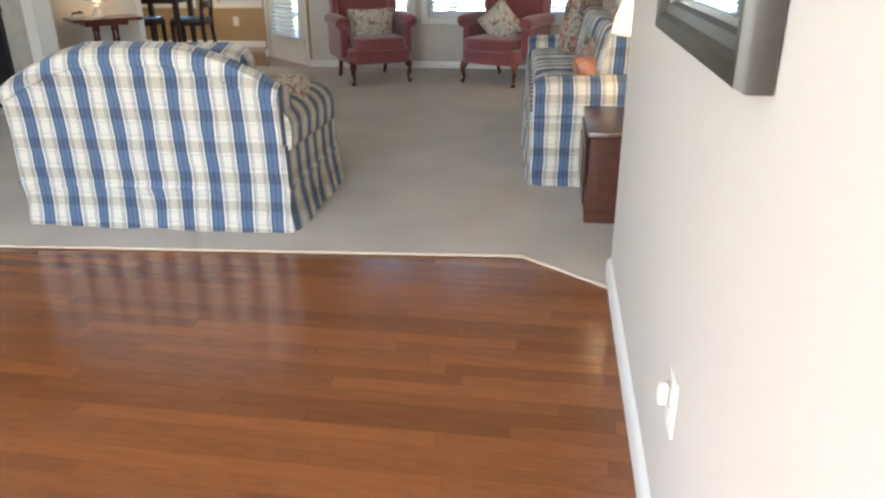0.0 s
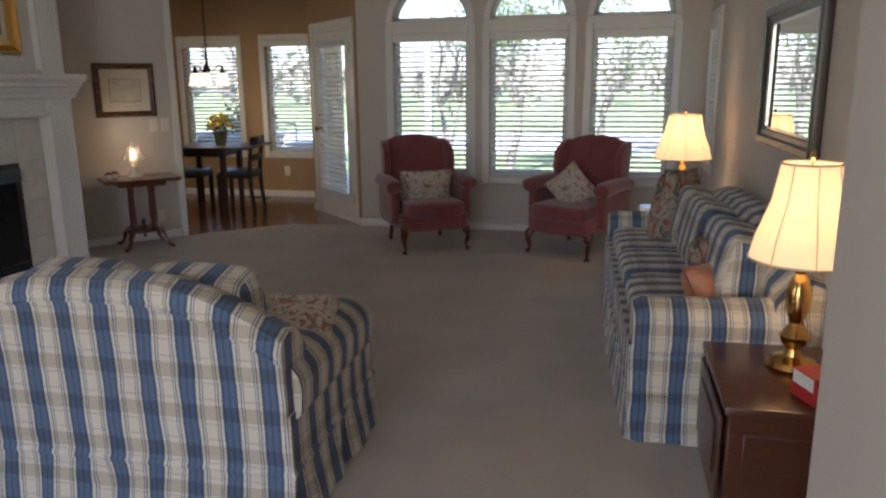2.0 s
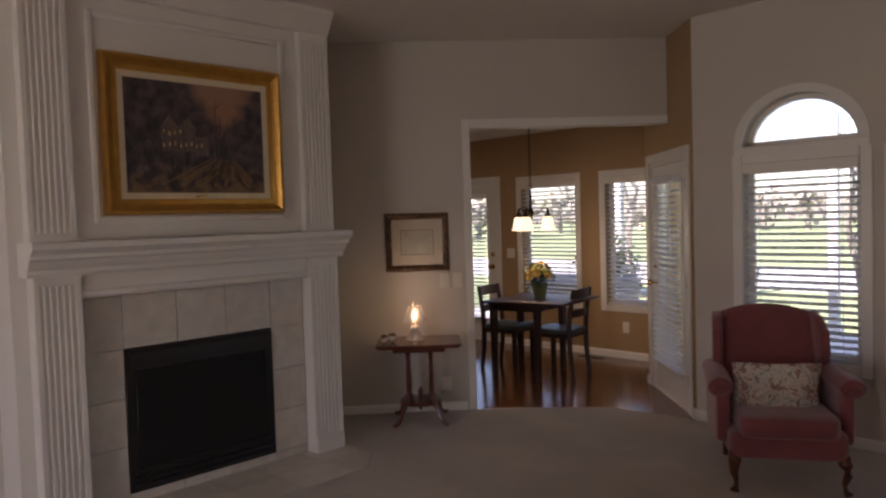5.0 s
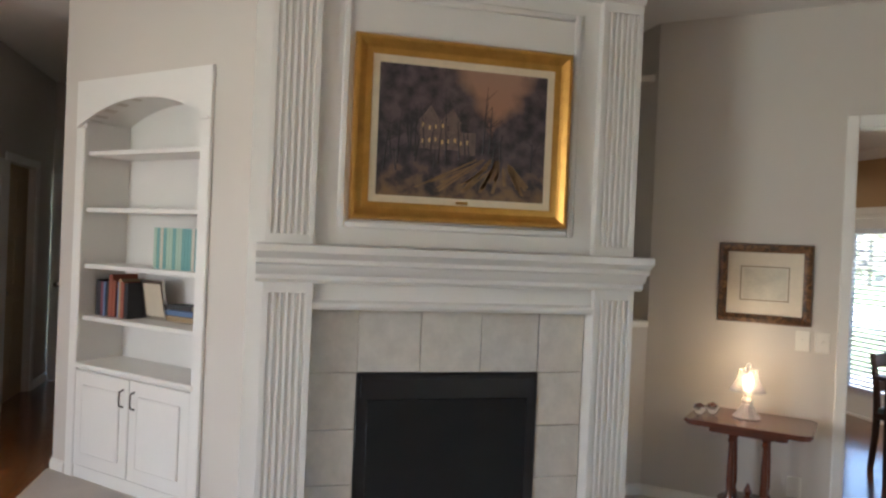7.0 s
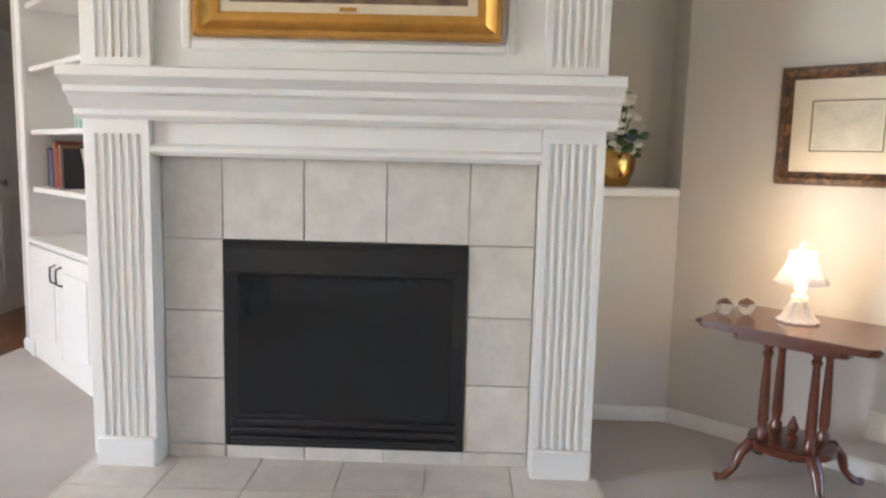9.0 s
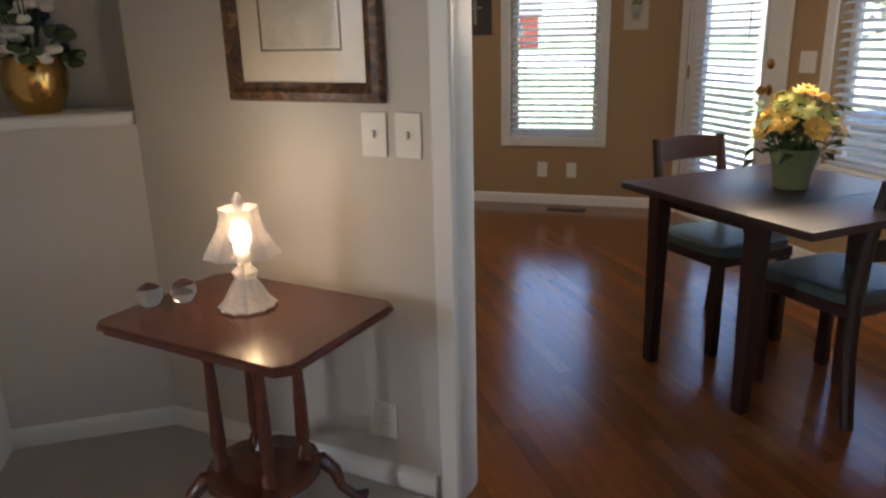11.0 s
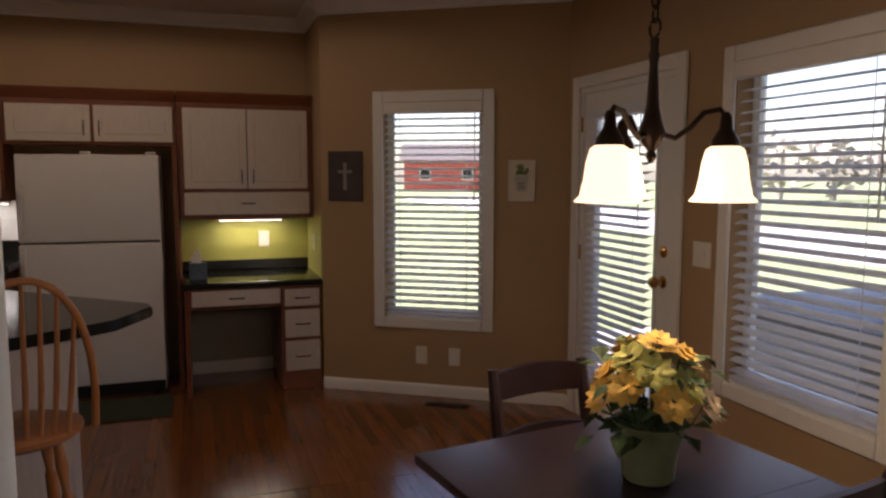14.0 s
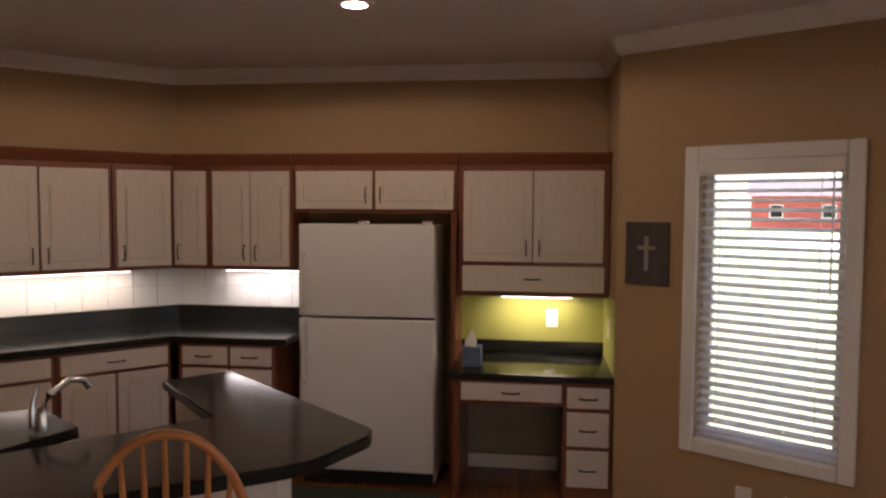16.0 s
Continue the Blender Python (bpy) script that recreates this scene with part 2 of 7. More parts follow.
POT = mat("sage_ceramic", (0.20, 0.22, 0.10), 0.35, var=0.15, scale=14, bump=0.1, bscale=60)
CRYSTAL = mat("pressed_crystal", (0.86, 0.83, 0.82), 0.12, var=0.1, scale=60, bump=0.3, bscale=70, trans=0.55)
PANE = glass("window_glass")
PICGLASS = glass("picture_glass")
PICGLASS.node_tree.nodes["Principled BSDF"].inputs["IOR"].default_value = 1.16
MIRROR = mat("mirror_silver", (0.86, 0.87, 0.86), 0.015, 1.0, var=0.005)
GRASS = mat("lawn", (0.36, 0.43, 0.21), 0.9, var=0.3, scale=0.5, bump=0.5, bscale=30)
PAVING = mat("concrete_patio", (0.72, 0.70, 0.66), 0.85, var=0.12, scale=2, bump=0.2, bscale=50)
BARK = mat("bark", (0.33, 0.29, 0.25), 0.9, var=0.3, scale=12, bump=0.5, bscale=30)
FOLIAGE = translucent(mat("tree_foliage", (0.20, 0.24, 0.13), 0.7, var=0.3, scale=3, obj_var=0.35), 0.4, (0.25, 0.32, 0.10))
WINTER = mat("bare_woodland", (0.34, 0.31, 0.27), 0.9, var=0.3, scale=1, obj_var=0.3)
VINYL = mat("grey_shell", (0.26, 0.27, 0.28), 0.5, var=0.1, scale=3)
BRICKRED = mat("red_siding", (0.42, 0.085, 0.06), 0.8, var=0.15, scale=2)
ROOF = mat("roof_shingle", (0.20, 0.18, 0.17), 0.9, var=0.2, scale=3)


def glow(name, color, strength, body=(0.85, 0.8, 0.7)):
    """A lit shade or bulb: translucent body that gives off light."""
    m = mat(name, body, 0.6, var=0.03)
    b = m.node_tree.nodes["Principled BSDF"]
    b.inputs["Emission Color"].default_value, b.inputs["Emission Strength"].default_value = (*color, 1), strength
    return m


SHADE = translucent(glow("lamp_shade_lit", (1.0, 0.78, 0.48), 0.32, (0.78, 0.70, 0.56)), 0.55, (0.85, 0.70, 0.48))
BULB = glow("bulb_lit", (1.0, 0.66, 0.30), 6)
OPAL = glow("opal_glass_lit", (1.0, 0.76, 0.44), 0.75)
LED = glow("lens_lit", (1.0, 0.88, 0.66), 7)
UNDERC = glow("tube_lit", (1.0, 0.95, 0.80), 3)

# ---- mesh helpers ----


def box(bm, x0, x1, y0, y1, z0, z1, bevel=0.0, seg=1, m=None):
    r = bmesh.ops.create_cube(bm, size=1)
    vs = r["verts"]
    t = Matrix.LocRotScale(((x0 + x1) / 2, (y0 + y1) / 2, (z0 + z1) / 2), None, (abs(x1 - x0), abs(y1 - y0), abs(z1 - z0)))
    bmesh.ops.transform(bm, matrix=t, verts=vs)
    if bevel:
        es = list({e for v in vs for e in v.link_edges})
        r = bmesh.ops.bevel(bm, geom=es, offset=bevel, segments=seg, affect="EDGES", profile=0.6)
        vs = list({v for f in r["faces"] for v in f.verts} | {v for v in vs if v.is_valid})
    if m is not None:
        bmesh.ops.transform(bm, matrix=m, verts=vs)
    return bm


def prism(bm, poly, a0, a1, plane="z", m=None):
    """Extrudes a polygon of 2D points: plane z: (x, y) from z=a0 to a1; y: (x, z) along y; x: (y, z) along x."""
    put = {"z": lambda p, a: (p[0], p[1], a), "y": lambda p, a: (p[0], a, p[1]), "x": lambda p, a: (a, p[0], p[1])}[plane]
    lo, hi = [bm.verts.new(put(p, a0)) for p in poly], [bm.verts.new(put(p, a1)) for p in poly]
    n = len(poly)
    fs = [bm.faces.new(lo[::-1]), bm.faces.new(hi)] + [bm.faces.new((lo[i], lo[(i + 1) % n], hi[(i + 1) % n], hi[i])) for i in range(n)]
    bmesh.ops.recalc_face_normals(bm, faces=fs)
    if m is not None:
        bmesh.ops.transform(bm, matrix=m, verts=lo + hi)
    return bm


def lathe(bm, prof, seg=20, m=None, wave=None):
    """Turns a profile of (radius, z) round z. wave: (count, depth) scallops the radius."""
    rings = []
    for r, z in prof:
        ring = []
        for i in range(seg):
            a = 2 * math.pi * i / seg
            k = r * (1 + (wave[1] * math.cos(wave[0] * a) if wave else 0))
            ring.append(bm.verts.new((k * math.cos(a), k * math.sin(a), z)))
        rings.append(ring)
    for p, q in zip(rings, rings[1:]):
        for i in range(seg):
            bm.faces.new((p[i], p[(i + 1) % seg], q[(i + 1) % seg], q[i]))
    bm.faces.new(rings[0][::-1])
    bm.faces.new(rings[-1])
    if m is not None:
        bmesh.ops.transform(bm, matrix=m, verts=[v for r in rings for v in r])
    return bm


def tube(bm, pts, radii, seg=10, flat=1.0):
    """A rod along points; radii: one radius or one a point."""
    pts = [Vector(p) for p in pts]
    if isinstance(radii, (int, float)):
        radii = [radii] * len(pts)
    rings = []
    for i, p in enumerate(pts):
        d = (pts[min(i + 1, len(pts) - 1)] - pts[max(i - 1, 0)]).normalized()
        side = d.cross(Vector((0, 0, 1)) if abs(d.z) < 0.9 else Vector((1, 0, 0))).normalized()
        up = side.cross(d)
        rings.append([bm.verts.new(p + radii[i] * (math.cos(a) * side + flat * math.sin(a) * up)) for a in (2 * math.pi * k / seg for k in range(seg))])
    for p, q in zip(rings, rings[1:]):
        for i in range(seg):
            bm.faces.new((p[i], p[(i + 1) % seg], q[(i + 1) % seg], q[i]))
    bm.faces.new(rings[0][::-1])
    bm.faces.new(rings[-1])
    bmesh.ops.recalc_face_normals(bm, faces=list({f for r in rings for v in r for f in v.link_faces}))
    return bm


def puff(bm, c, s, e=0.35, nu=28, nv=16, m=None, bulge=0.0):
    """A soft upholstered block: a rounded box (superellipsoid) of centre c and full size s."""
    def f(w, k):
        return math.copysign(abs(w) ** k, w)
    rows = []
    for j in range(nv + 1):
        v = -math.pi / 2 + math.pi * j / nv
        row = []
        for i in range(nu):
            u = 2 * math.pi * i / nu
            x, y, z = f(math.cos(v), e) * f(math.cos(u), e), f(math.cos(v), e) * f(math.sin(u), e), f(math.sin(v), e)
            if bulge:
                z *= 1 + bulge * (1 - x * x) * (1 - y * y)
            row.append(bm.verts.new((c[0] + x * s[0] / 2, c[1] + y * s[1] / 2, c[2] + z * s[2] / 2)))
        rows.append(row)
    for p, q in zip(rows, rows[1:]):
        for i in range(nu):
            bm.faces.new((p[i], p[(i + 1) % nu], q[(i + 1) % nu], q[i]))
    vs = [v for r in rows for v in r]
    if m is not None:
        bmesh.ops.transform(bm, matrix=m, verts=vs)
    bmesh.ops.remove_doubles(bm, verts=vs, dist=1e-5)
    return bm


def part(name, bm, material, parent, label="", smooth=True):
    me = bpy.data.meshes.new(name)
    bm.to_mesh(me)
    bm.free()
    me.materials.append(material)
    if smooth:
        for p in me.polygons:
            p.use_smooth = True
        me.set_sharp_from_angle(angle=radians(38))
    ob = new(name, me)
    if parent is not None:
        ob.parent = parent
    if label:
        ob["label"] = label
    return ob


def thing(name, m, label, category, group="", kind=""):
    ob = new(name)
    ob.matrix_world = m
    ob.empty_display_size = 0.1
    return tagged(ob, label, category, group, kind)


def single(name, bm, material, label, category, group="", kind="", m=None, smooth=True):
    ob = part(name, bm, material, None, smooth=smooth)
    if m is not None:
        ob.matrix_world = m
    return tagged(ob, label, category, group, kind)


def B():
    return bmesh.new()


I4 = Matrix.Identity(4)

# ---- structure ----
H_LIV, H_KIT, T = 2.93, 2.58, 0.14
WALLS = {}


def wall(name, p0, p1, z1, material, holes=(), label="", z0=0.0, base=True, thick=T, crown=False):
    """A wall from p0 to p1 with the room on its left. holes: (s0, s1, z0, z1, rise) with an arched head where rise > 0."""
    d = Vector(p1) - Vector(p0)
    n, m = d.length, pose(p0[0], p0[1], 0, 0, 0, math.degrees(math.atan2(d.y, d.x)))
    bm, s = B(), 0.0
    cols = {}
    for h in holes:
        cols.setdefault((h[0], h[1]), []).append(h)
    for (a, b), hs in sorted(cols.items()):
        if a > s:
            box(bm, s, a, -thick, 0, z0, z1)
        z = z0
        for h in sorted(hs, key=lambda q: q[2]):
            if h[2] > z:
                box(bm, a, b, -thick, 0, z, h[2])
            z = h[3]
            if h[4]:
                k, c, r = 14, (a + b) / 2, (b - a) / 2
                arc = [(c + r * math.cos(math.pi * i / k), z + h[4] * math.sin(math.pi * i / k) ** (1 if h[4] > 0.2 else 2)) for i in range(k + 1)]
                top = z + h[4] + 0.02
                for p, q in zip(arc, arc[1:]):
                    prism(bm, [p, (p[0], top), (q[0], top), q], -thick, 0, "y")
                z = top
        box(bm, a, b, -thick, 0, z, z1)
        s = b
    if s < n:
        box(bm, s, n, -thick, 0, z0, z1)
    ob = single(name, bm, material, label or "painted plaster wall", "wall", kind="structure", m=m, smooth=False)
    WALLS[name] = (m, n)
    if base:
        spans, s = [], 0.0
        for h in sorted(holes):
            if h[2] < 0.05:
                spans.append((s, h[0] - 0.075))
                s = h[1] + 0.075
        spans.append((s, n))
        bb = B()
        for a, b in spans:
            if b - a > 0.02:
                prism(bb, [(0.0, 0.0), (0.016, 0.0), (0.016, 0.056), (0.009, 0.072), (0.0, 0.078)], a, b, "x")
        single("baseboard", bb, WHITE, "white painted baseboard along the wall", "baseboard", kind="structure", m=m)
    if crown:
        cb = B()
        prism(cb, [(0, z1), (0.085, z1), (0.085, z1 - 0.012), (0.06, z1 - 0.03), (0.03, z1 - 0.065), (0.012, z1 - 0.075), (0.012, z1 - 0.09), (0, z1 - 0.09)], -0.02, n + 0.02, "x")
        single("crown_molding", cb, WHITE, "white crown molding under the ceiling", "molding", kind="structure", m=m)
    return m


def casing(parent, a, b, z0, z1, w=0.07, floor=False, rise=0.0, sill=True):
    """Boards round an opening on the room side, children of a window or door."""
    def board(name, *dims):
        part(name, box(B(), *dims, bevel=0.006), WHITE, parent)
    lo = 0.0 if floor else z0 - w
    if rise:
        k, c, r = 18, (a + b) / 2, (b - a) / 2
        bm = B()
        for i in range(k):
            p, q = math.pi * i / k, math.pi * (i + 1) / k
            f = lambda t, e: (c + (r + e) * math.cos(t), z1 + (rise + e) * math.sin(t))
            prism(bm, [f(p, 0), f(p, w * 0.8), f(q, w * 0.8), f(q, 0)], 0, 0.018, "y")
        part("arch_casing", bm, WHITE, parent)
        board("casing_rail", a - w * 0.8, b + w * 0.8, 0.0, 0.02, z1 - 0.06, z1 - 0.001)
        return
    board("casing_side", a - w, a, 0.0, 0.02, lo, z1 + w)
    board("casing_side", b, b + w, 0.0, 0.02, lo, z1 + w)
    board("casing_head", a + 0.001, b - 0.001, 0.0, 0.021, z1, z1 + w)
    if not floor:
        board("casing_bottom", a + 0.001, b - 0.001, 0.0, 0.021, z0 - w, z0)
        if sill:
            board("window_sill", a, b, -0.06, 0.012, z0 - 0.012, z0 + 0.006)


def sash(parent, a, b, z0, z1, w=0.045, y0=-0.12, y1=-0.08, bars=()):
    fr = B()
    for q in ((a, a + w, z0, z1), (b - w, b, z0, z1), (a + w, b - w, z0, z0 + w), (a + w, b - w, z1 - w, z1)):
        box(fr, q[0], q[1], y0, y1, q[2], q[3], bevel=0.004)
    part("window_frame", fr, WHITE, parent)
    pn = part("pane", box(B(), a + w, b - w, (y0 + y1) / 2 - 0.002, (y0 + y1) / 2 + 0.002, z0 + w, z1 - w), PANE, parent, "clear window glass")
    pn.visible_shadow = False


SLATS = {}


def blind(m, a, b, z0, z1, y=-0.035, tilt=-18, label="white slatted blind, lowered and open", pitch=0.046):
    """A horizontal blind with headrail, slats, bottom rail and ladder cords, in the frame m of its wall."""
    c, w = (a + b) / 2, b - a - 0.012
    ob = thing("window_blind", m @ pose(c, y, z0), label, "blind", "window blinds")
    part("headrail", box(B(), -w / 2, w / 2, -0.028, 0.03, z1 - z0 - 0.055, z1 - z0 - 0.002, bevel=0.005), SLAT, ob)
    part("bottom_rail", box(B(), -w / 2, w / 2, -0.025, 0.025, 0.004, 0.02, bevel=0.004), SLAT, ob)
    n = int((z1 - z0 - 0.085) / pitch)
    key = round(w, 3)
    if key not in SLATS:
        bm = B()
        prism(bm, [(-0.024, -0.0012), (0.0, 0.0018), (0.024, -0.0012), (0.024, 0.0012), (0.0, 0.0042), (-0.024, 0.0012)], -w / 2, w / 2, "x")
        me = bpy.data.meshes.new("slat")
        bm.to_mesh(me)
        bm.free()
        me.materials.append(SLAT)
        SLATS[key] = me
    for i in range(n):
        s = new("slat", SLATS[key])
        s.parent = ob
        s.matrix_basis = pose(0, 0, 0.045 + pitch * i, tilt + random.uniform(-2, 2), 0, random.uniform(-0.12, 0.12))
    for x in (-w / 2 + 0.1, w / 2 - 0.1):
        part("ladder_cord", box(B(), x - 0.0015, x + 0.0015, 0.026, 0.0275, 0.02, z1 - z0 - 0.05), SLAT, ob)
    part("tilt_wand", tube(B(), [(-w / 2 + 0.05, 0.035, z1 - z0 - 0.06), (-w / 2 + 0.052, 0.036, z1 - z0 - 0.62)], 0.004, 6), SLAT, ob)
    return ob


def window(name, m, a, b, z0, z1, label, with_blind=True, valance=True):
    ob = thing(name, m, label, "window", kind="structure")
    casing(ob, a, b, z0, z1)
    sash(ob, a, b, z0, z1)
    if valance:
        part("valance", box(B(), a + 0.002, b - 0.002, -0.012, 0.03, z1 - 0.075, z1 + 0.002, bevel=0.008), WHITE, ob)
    if with_blind:
        blind(m, a, b, z0 + 0.008, z1 - 0.01)
    return ob


# -- living room shell
W_RIGHT, Y_WIN = 0.61, 8.11
m_right = wall("wall_east", (W_RIGHT, 2.9), (W_RIGHT, Y_WIN), H_LIV, WALL, [(7.45 - 2.9, 7.95 - 2.9, 0.73, 1.89, 0)], "taupe painted living room wall beside the striped sofa")
WIN = [(W_RIGHT - 0.31, W_RIGHT + 0.38), (W_RIGHT + 0.59, W_RIGHT + 1.31), (W_RIGHT + 1.51, W_RIGHT + 2.24)]
ARCH, RISE = 1.965, 0.325
holes = [h for a, b in WIN for h in ((a, b, 0.53, 1.85, 0), (a, b, ARCH, ARCH + 0.002, RISE))]
m_win = wall("wall_north", (W_RIGHT, Y_WIN), (-2.60, Y_WIN), H_LIV, WALL, holes, "taupe painted wall with three arched windows")
m_d2 = wall("wall_northwest", (-2.60, Y_WIN), (-3.47, 8.98), H_LIV, OLIVE, [(0.13, 1.08, 0.0, 1.96, 0)], "tan painted wall with a glazed patio door")
wall("wall_nook_east", (-3.47, 8.98), (-3.54, 9.81), H_LIV, OLIVE, label="tan painted breakfast nook wall")
NB = -3.54
m_nb = wall("wall_nook_north", (NB, 9.81), (-7.0, 9.81), H_LIV, OLIVE, [(NB + 3.79, NB + 4.41, 0.565, 1.93, 0), (NB + 4.79, NB + 5.55, 0.565, 1.93, 0), (NB + 5.94, NB + 6.86, 0.0, 1.96, 0)], "tan painted nook wall with windows and a glazed door")
m_nd = wall("wall_nook_west", (-7, 9.81), (-7.88, 8.44), H_LIV, OLIVE, [(0.53, 1.19, 0.52, 1.92, 0)], "tan painted angled nook wall with a window")
# lower part takes the under-cabinet light's green as its colour, upper part stays tan
wall("wall_desk_end", (-7.88, 8.44), (-8.54, 8.44), 1.16, LIT_GREEN, label="return wall by the desk, coloured olive green as under-cabinet light tints it", base=False)
wall("wall_desk_end_upper", (-7.88, 8.44), (-8.54, 8.44), H_LIV, OLIVE, label="tan painted return wall above the desk", base=False, z0=1.16)
m_kit = wall("wall_kitchen", (-8.54, 8.44), (-8.54, 5.59), H_LIV, OLIVE, label="tan painted kitchen wall behind the cabinets", base=False)
m_kd = wall("wall_kitchen_angled", (-8.54, 5.59), (-6.94, 3.99), H_LIV, OLIVE, label="tan painted angled kitchen wall", base=False)
wall("wall_kitchen_south", (-6.94, 3.99), (-5.44, 3.99), H_LIV, OLIVE, base=False)
wall("wall_kitchen_east", (-5.44, 3.99), (-5.44, 6.15), H_LIV, OLIVE, base=False, thick=0.02)
# angled wall with the framed print and the wide opening to the nook
DA, DB = Vector((-3.006, 8.516)), Vector((-4.79, 6.50))
m_diag = wall("wall_angled", tuple(DA), tuple(DB), H_LIV, WALL, [(0.0, 1.60, 0.0, 2.245, 0)], "taupe painted angled wall with the opening to the breakfast nook", thick=0.10)
wall("wall_niche", (-4.79, 6.50), (-4.79, 5.98), 1.05, WALL, label="taupe painted half wall under the niche ledge", thick=0.1)
wall("wall_niche_back", (-5.02, 6.55), (-5.02, 5.9), H_LIV, WALL, label="taupe painted niche back wall beside the fireplace", thick=0.08, base=False)
wall("wall_niche_side", (-4.79, 6.50), (-5.04, 6.50), H_LIV, WALL, label="taupe painted niche side wall", thick=0.05, base=False, z0=1.05)
wall("wall_niche_inner", (-5.04, 5.98), (-4.78, 5.98), H_LIV, WALL, label="taupe painted niche side wall by the chimney breast", thick=0.05, base=False, z0=1.05)
m_book = wall("wall_bookcase", (-4.55, 4.10), (-5.70, 2.95), H_LIV, WALL, [(0.34, 1.42, 0.0, 2.16, 0.13)], "cream painted angled wall with a built-in bookcase", thick=0.1)
wall("wall_hall_north", (-5.70, 2.95), (-8.6, 2.95), H_LIV, WALL, thick=0.1)
wall("wall_hall_end", (-8.6, 2.95), (-8.6, 2.15), H_LIV, WALL, [(0.02, 0.78, 0, 2.03, 0)], thick=0.1)
m_hs = wall("wall_hall_south", (-8.6, 2.15), (-5.42, 2.15), H_LIV, WALL, [(0.55, 1.31, 0, 2.03, 0)], "taupe painted hallway wall with a doorway", thick=0.1)
wall("wall_foyer_west", (-5.42, 2.15), (-5.42, -1.5), H_LIV, WALL, [(1.1, 2.7, 0.5, 2.5, 0)])
wall("wall_foyer_south", (-5.42, -1.5), (0.28, -1.5), H_LIV, WALL, [(3.27, 4.97, 0.3, 2.4, 0)])
m_hall = wall("wall_entry", (0.28, -1.5), (0.28, 2.9), H_LIV, WALL, label="cream painted entry wall with a framed mirror")
wall("wall_entry_return", (0.28, 2.9), (0.61, 2.9), H_LIV, WALL, thick=0.12)
# casing of the wide opening
op = thing("opening_casing", m_diag, "white painted casing round the nook opening", "casing", kind="structure")
part("casing_side", box(B(), 1.60, 1.66, -0.115, 0.018, 0.0, 2.315, bevel=0.006), WHITE, op)
part("casing_head", box(B(), 0.0, 1.60, -0.115, 0.018, 2.245, 2.315, bevel=0.006), WHITE, op)

# -- floors and ceilings
single("subfloor", box(B(), -8.9, 1.2, -1.7, 10.3, -0.25, -0.012), OAKJ, "dark joints under the strip floor", "floor", kind="structure")
carpet_edge = [(0.61, 2.9), (0.28, 2.77), (-0.07, 3.04), (-1.2, 2.95), (-2.7, 2.83), (-5.68, 2.93)]
single("carpet", prism(B(), carpet_edge[::-1] + [(0.61, 8.11), (-2.62, 8.05), (-3.25, 7.98), (-3.95, 7.40), (-4.79, 6.50), (-4.79, 5.9), (-4.3, 5.9), (-4.3, 4.2), (-4.54, 4.10), (-5.69, 2.95)], -0.012, 0.012), CARPET, "beige cut-pile carpet on the living room floor", "carpet", kind="structure")
strip = B()
tube(strip, [(x, y, 0.008) for x, y in carpet_edge[1:]], 0.012, 8, 0.6)
tube(strip, [(-3.95, 7.40, 0.008), (-3.25, 7.985, 0.008), (-2.64, 8.055, 0.008)], 0.012, 8, 0.6)
single("carpet_edge_trim", strip, mat("edge_trim", (0.62, 0.52, 0.40), 0.4), "thin pale binding strip along the carpet edge", "trim", kind="structure")
single("ceiling_living", box(B(), -9.0, 1.2, -1.8, 10.4, H_LIV, H_LIV + 0.1), CEIL, "off-white painted living room ceiling", "ceiling", kind="structure")
single("ceiling_nook", prism(B(), [(-3.06, 8.55), (-3.47, 8.99), (-3.54, 9.86), (-8.58, 9.86), (-8.58, 3.96), (-7.02, 3.96)], H_KIT, H_KIT + 0.04), CEIL, "off-white painted kitchen and nook ceiling", "ceiling", kind="structure")
for a, b in (((-3.47, 8.98), (-3.54, 9.81)), ((-3.54, 9.81), (-7, 9.81)), ((-7, 9.81), (-7.88, 8.44)), ((-7.88, 8.44), (-8.54, 8.44)), ((-8.54, 8.44), (-8.54, 5.59)), ((-8.54, 5.59), (-6.94, 3.99))):
    d = Vector(b) - Vector(a)
    cb = B()
    z1 = H_KIT
    prism(cb, [(0, z1), (0.08, z1), (0.08, z1 - 0.012), (0.058, z1 - 0.028), (0.03, z1 - 0.062), (0.012, z1 - 0.072), (0.012, z1 - 0.088), (0, z1 - 0.088)], -0.01, d.length + 0.01, "x")
    single("crown_molding", cb, WHITE, "white crown molding under the kitchen ceiling", "molding", kind="structure", m=pose(a[0], a[1], 0, 0, 0, math.degrees(math.atan2(d.y, d.x))))

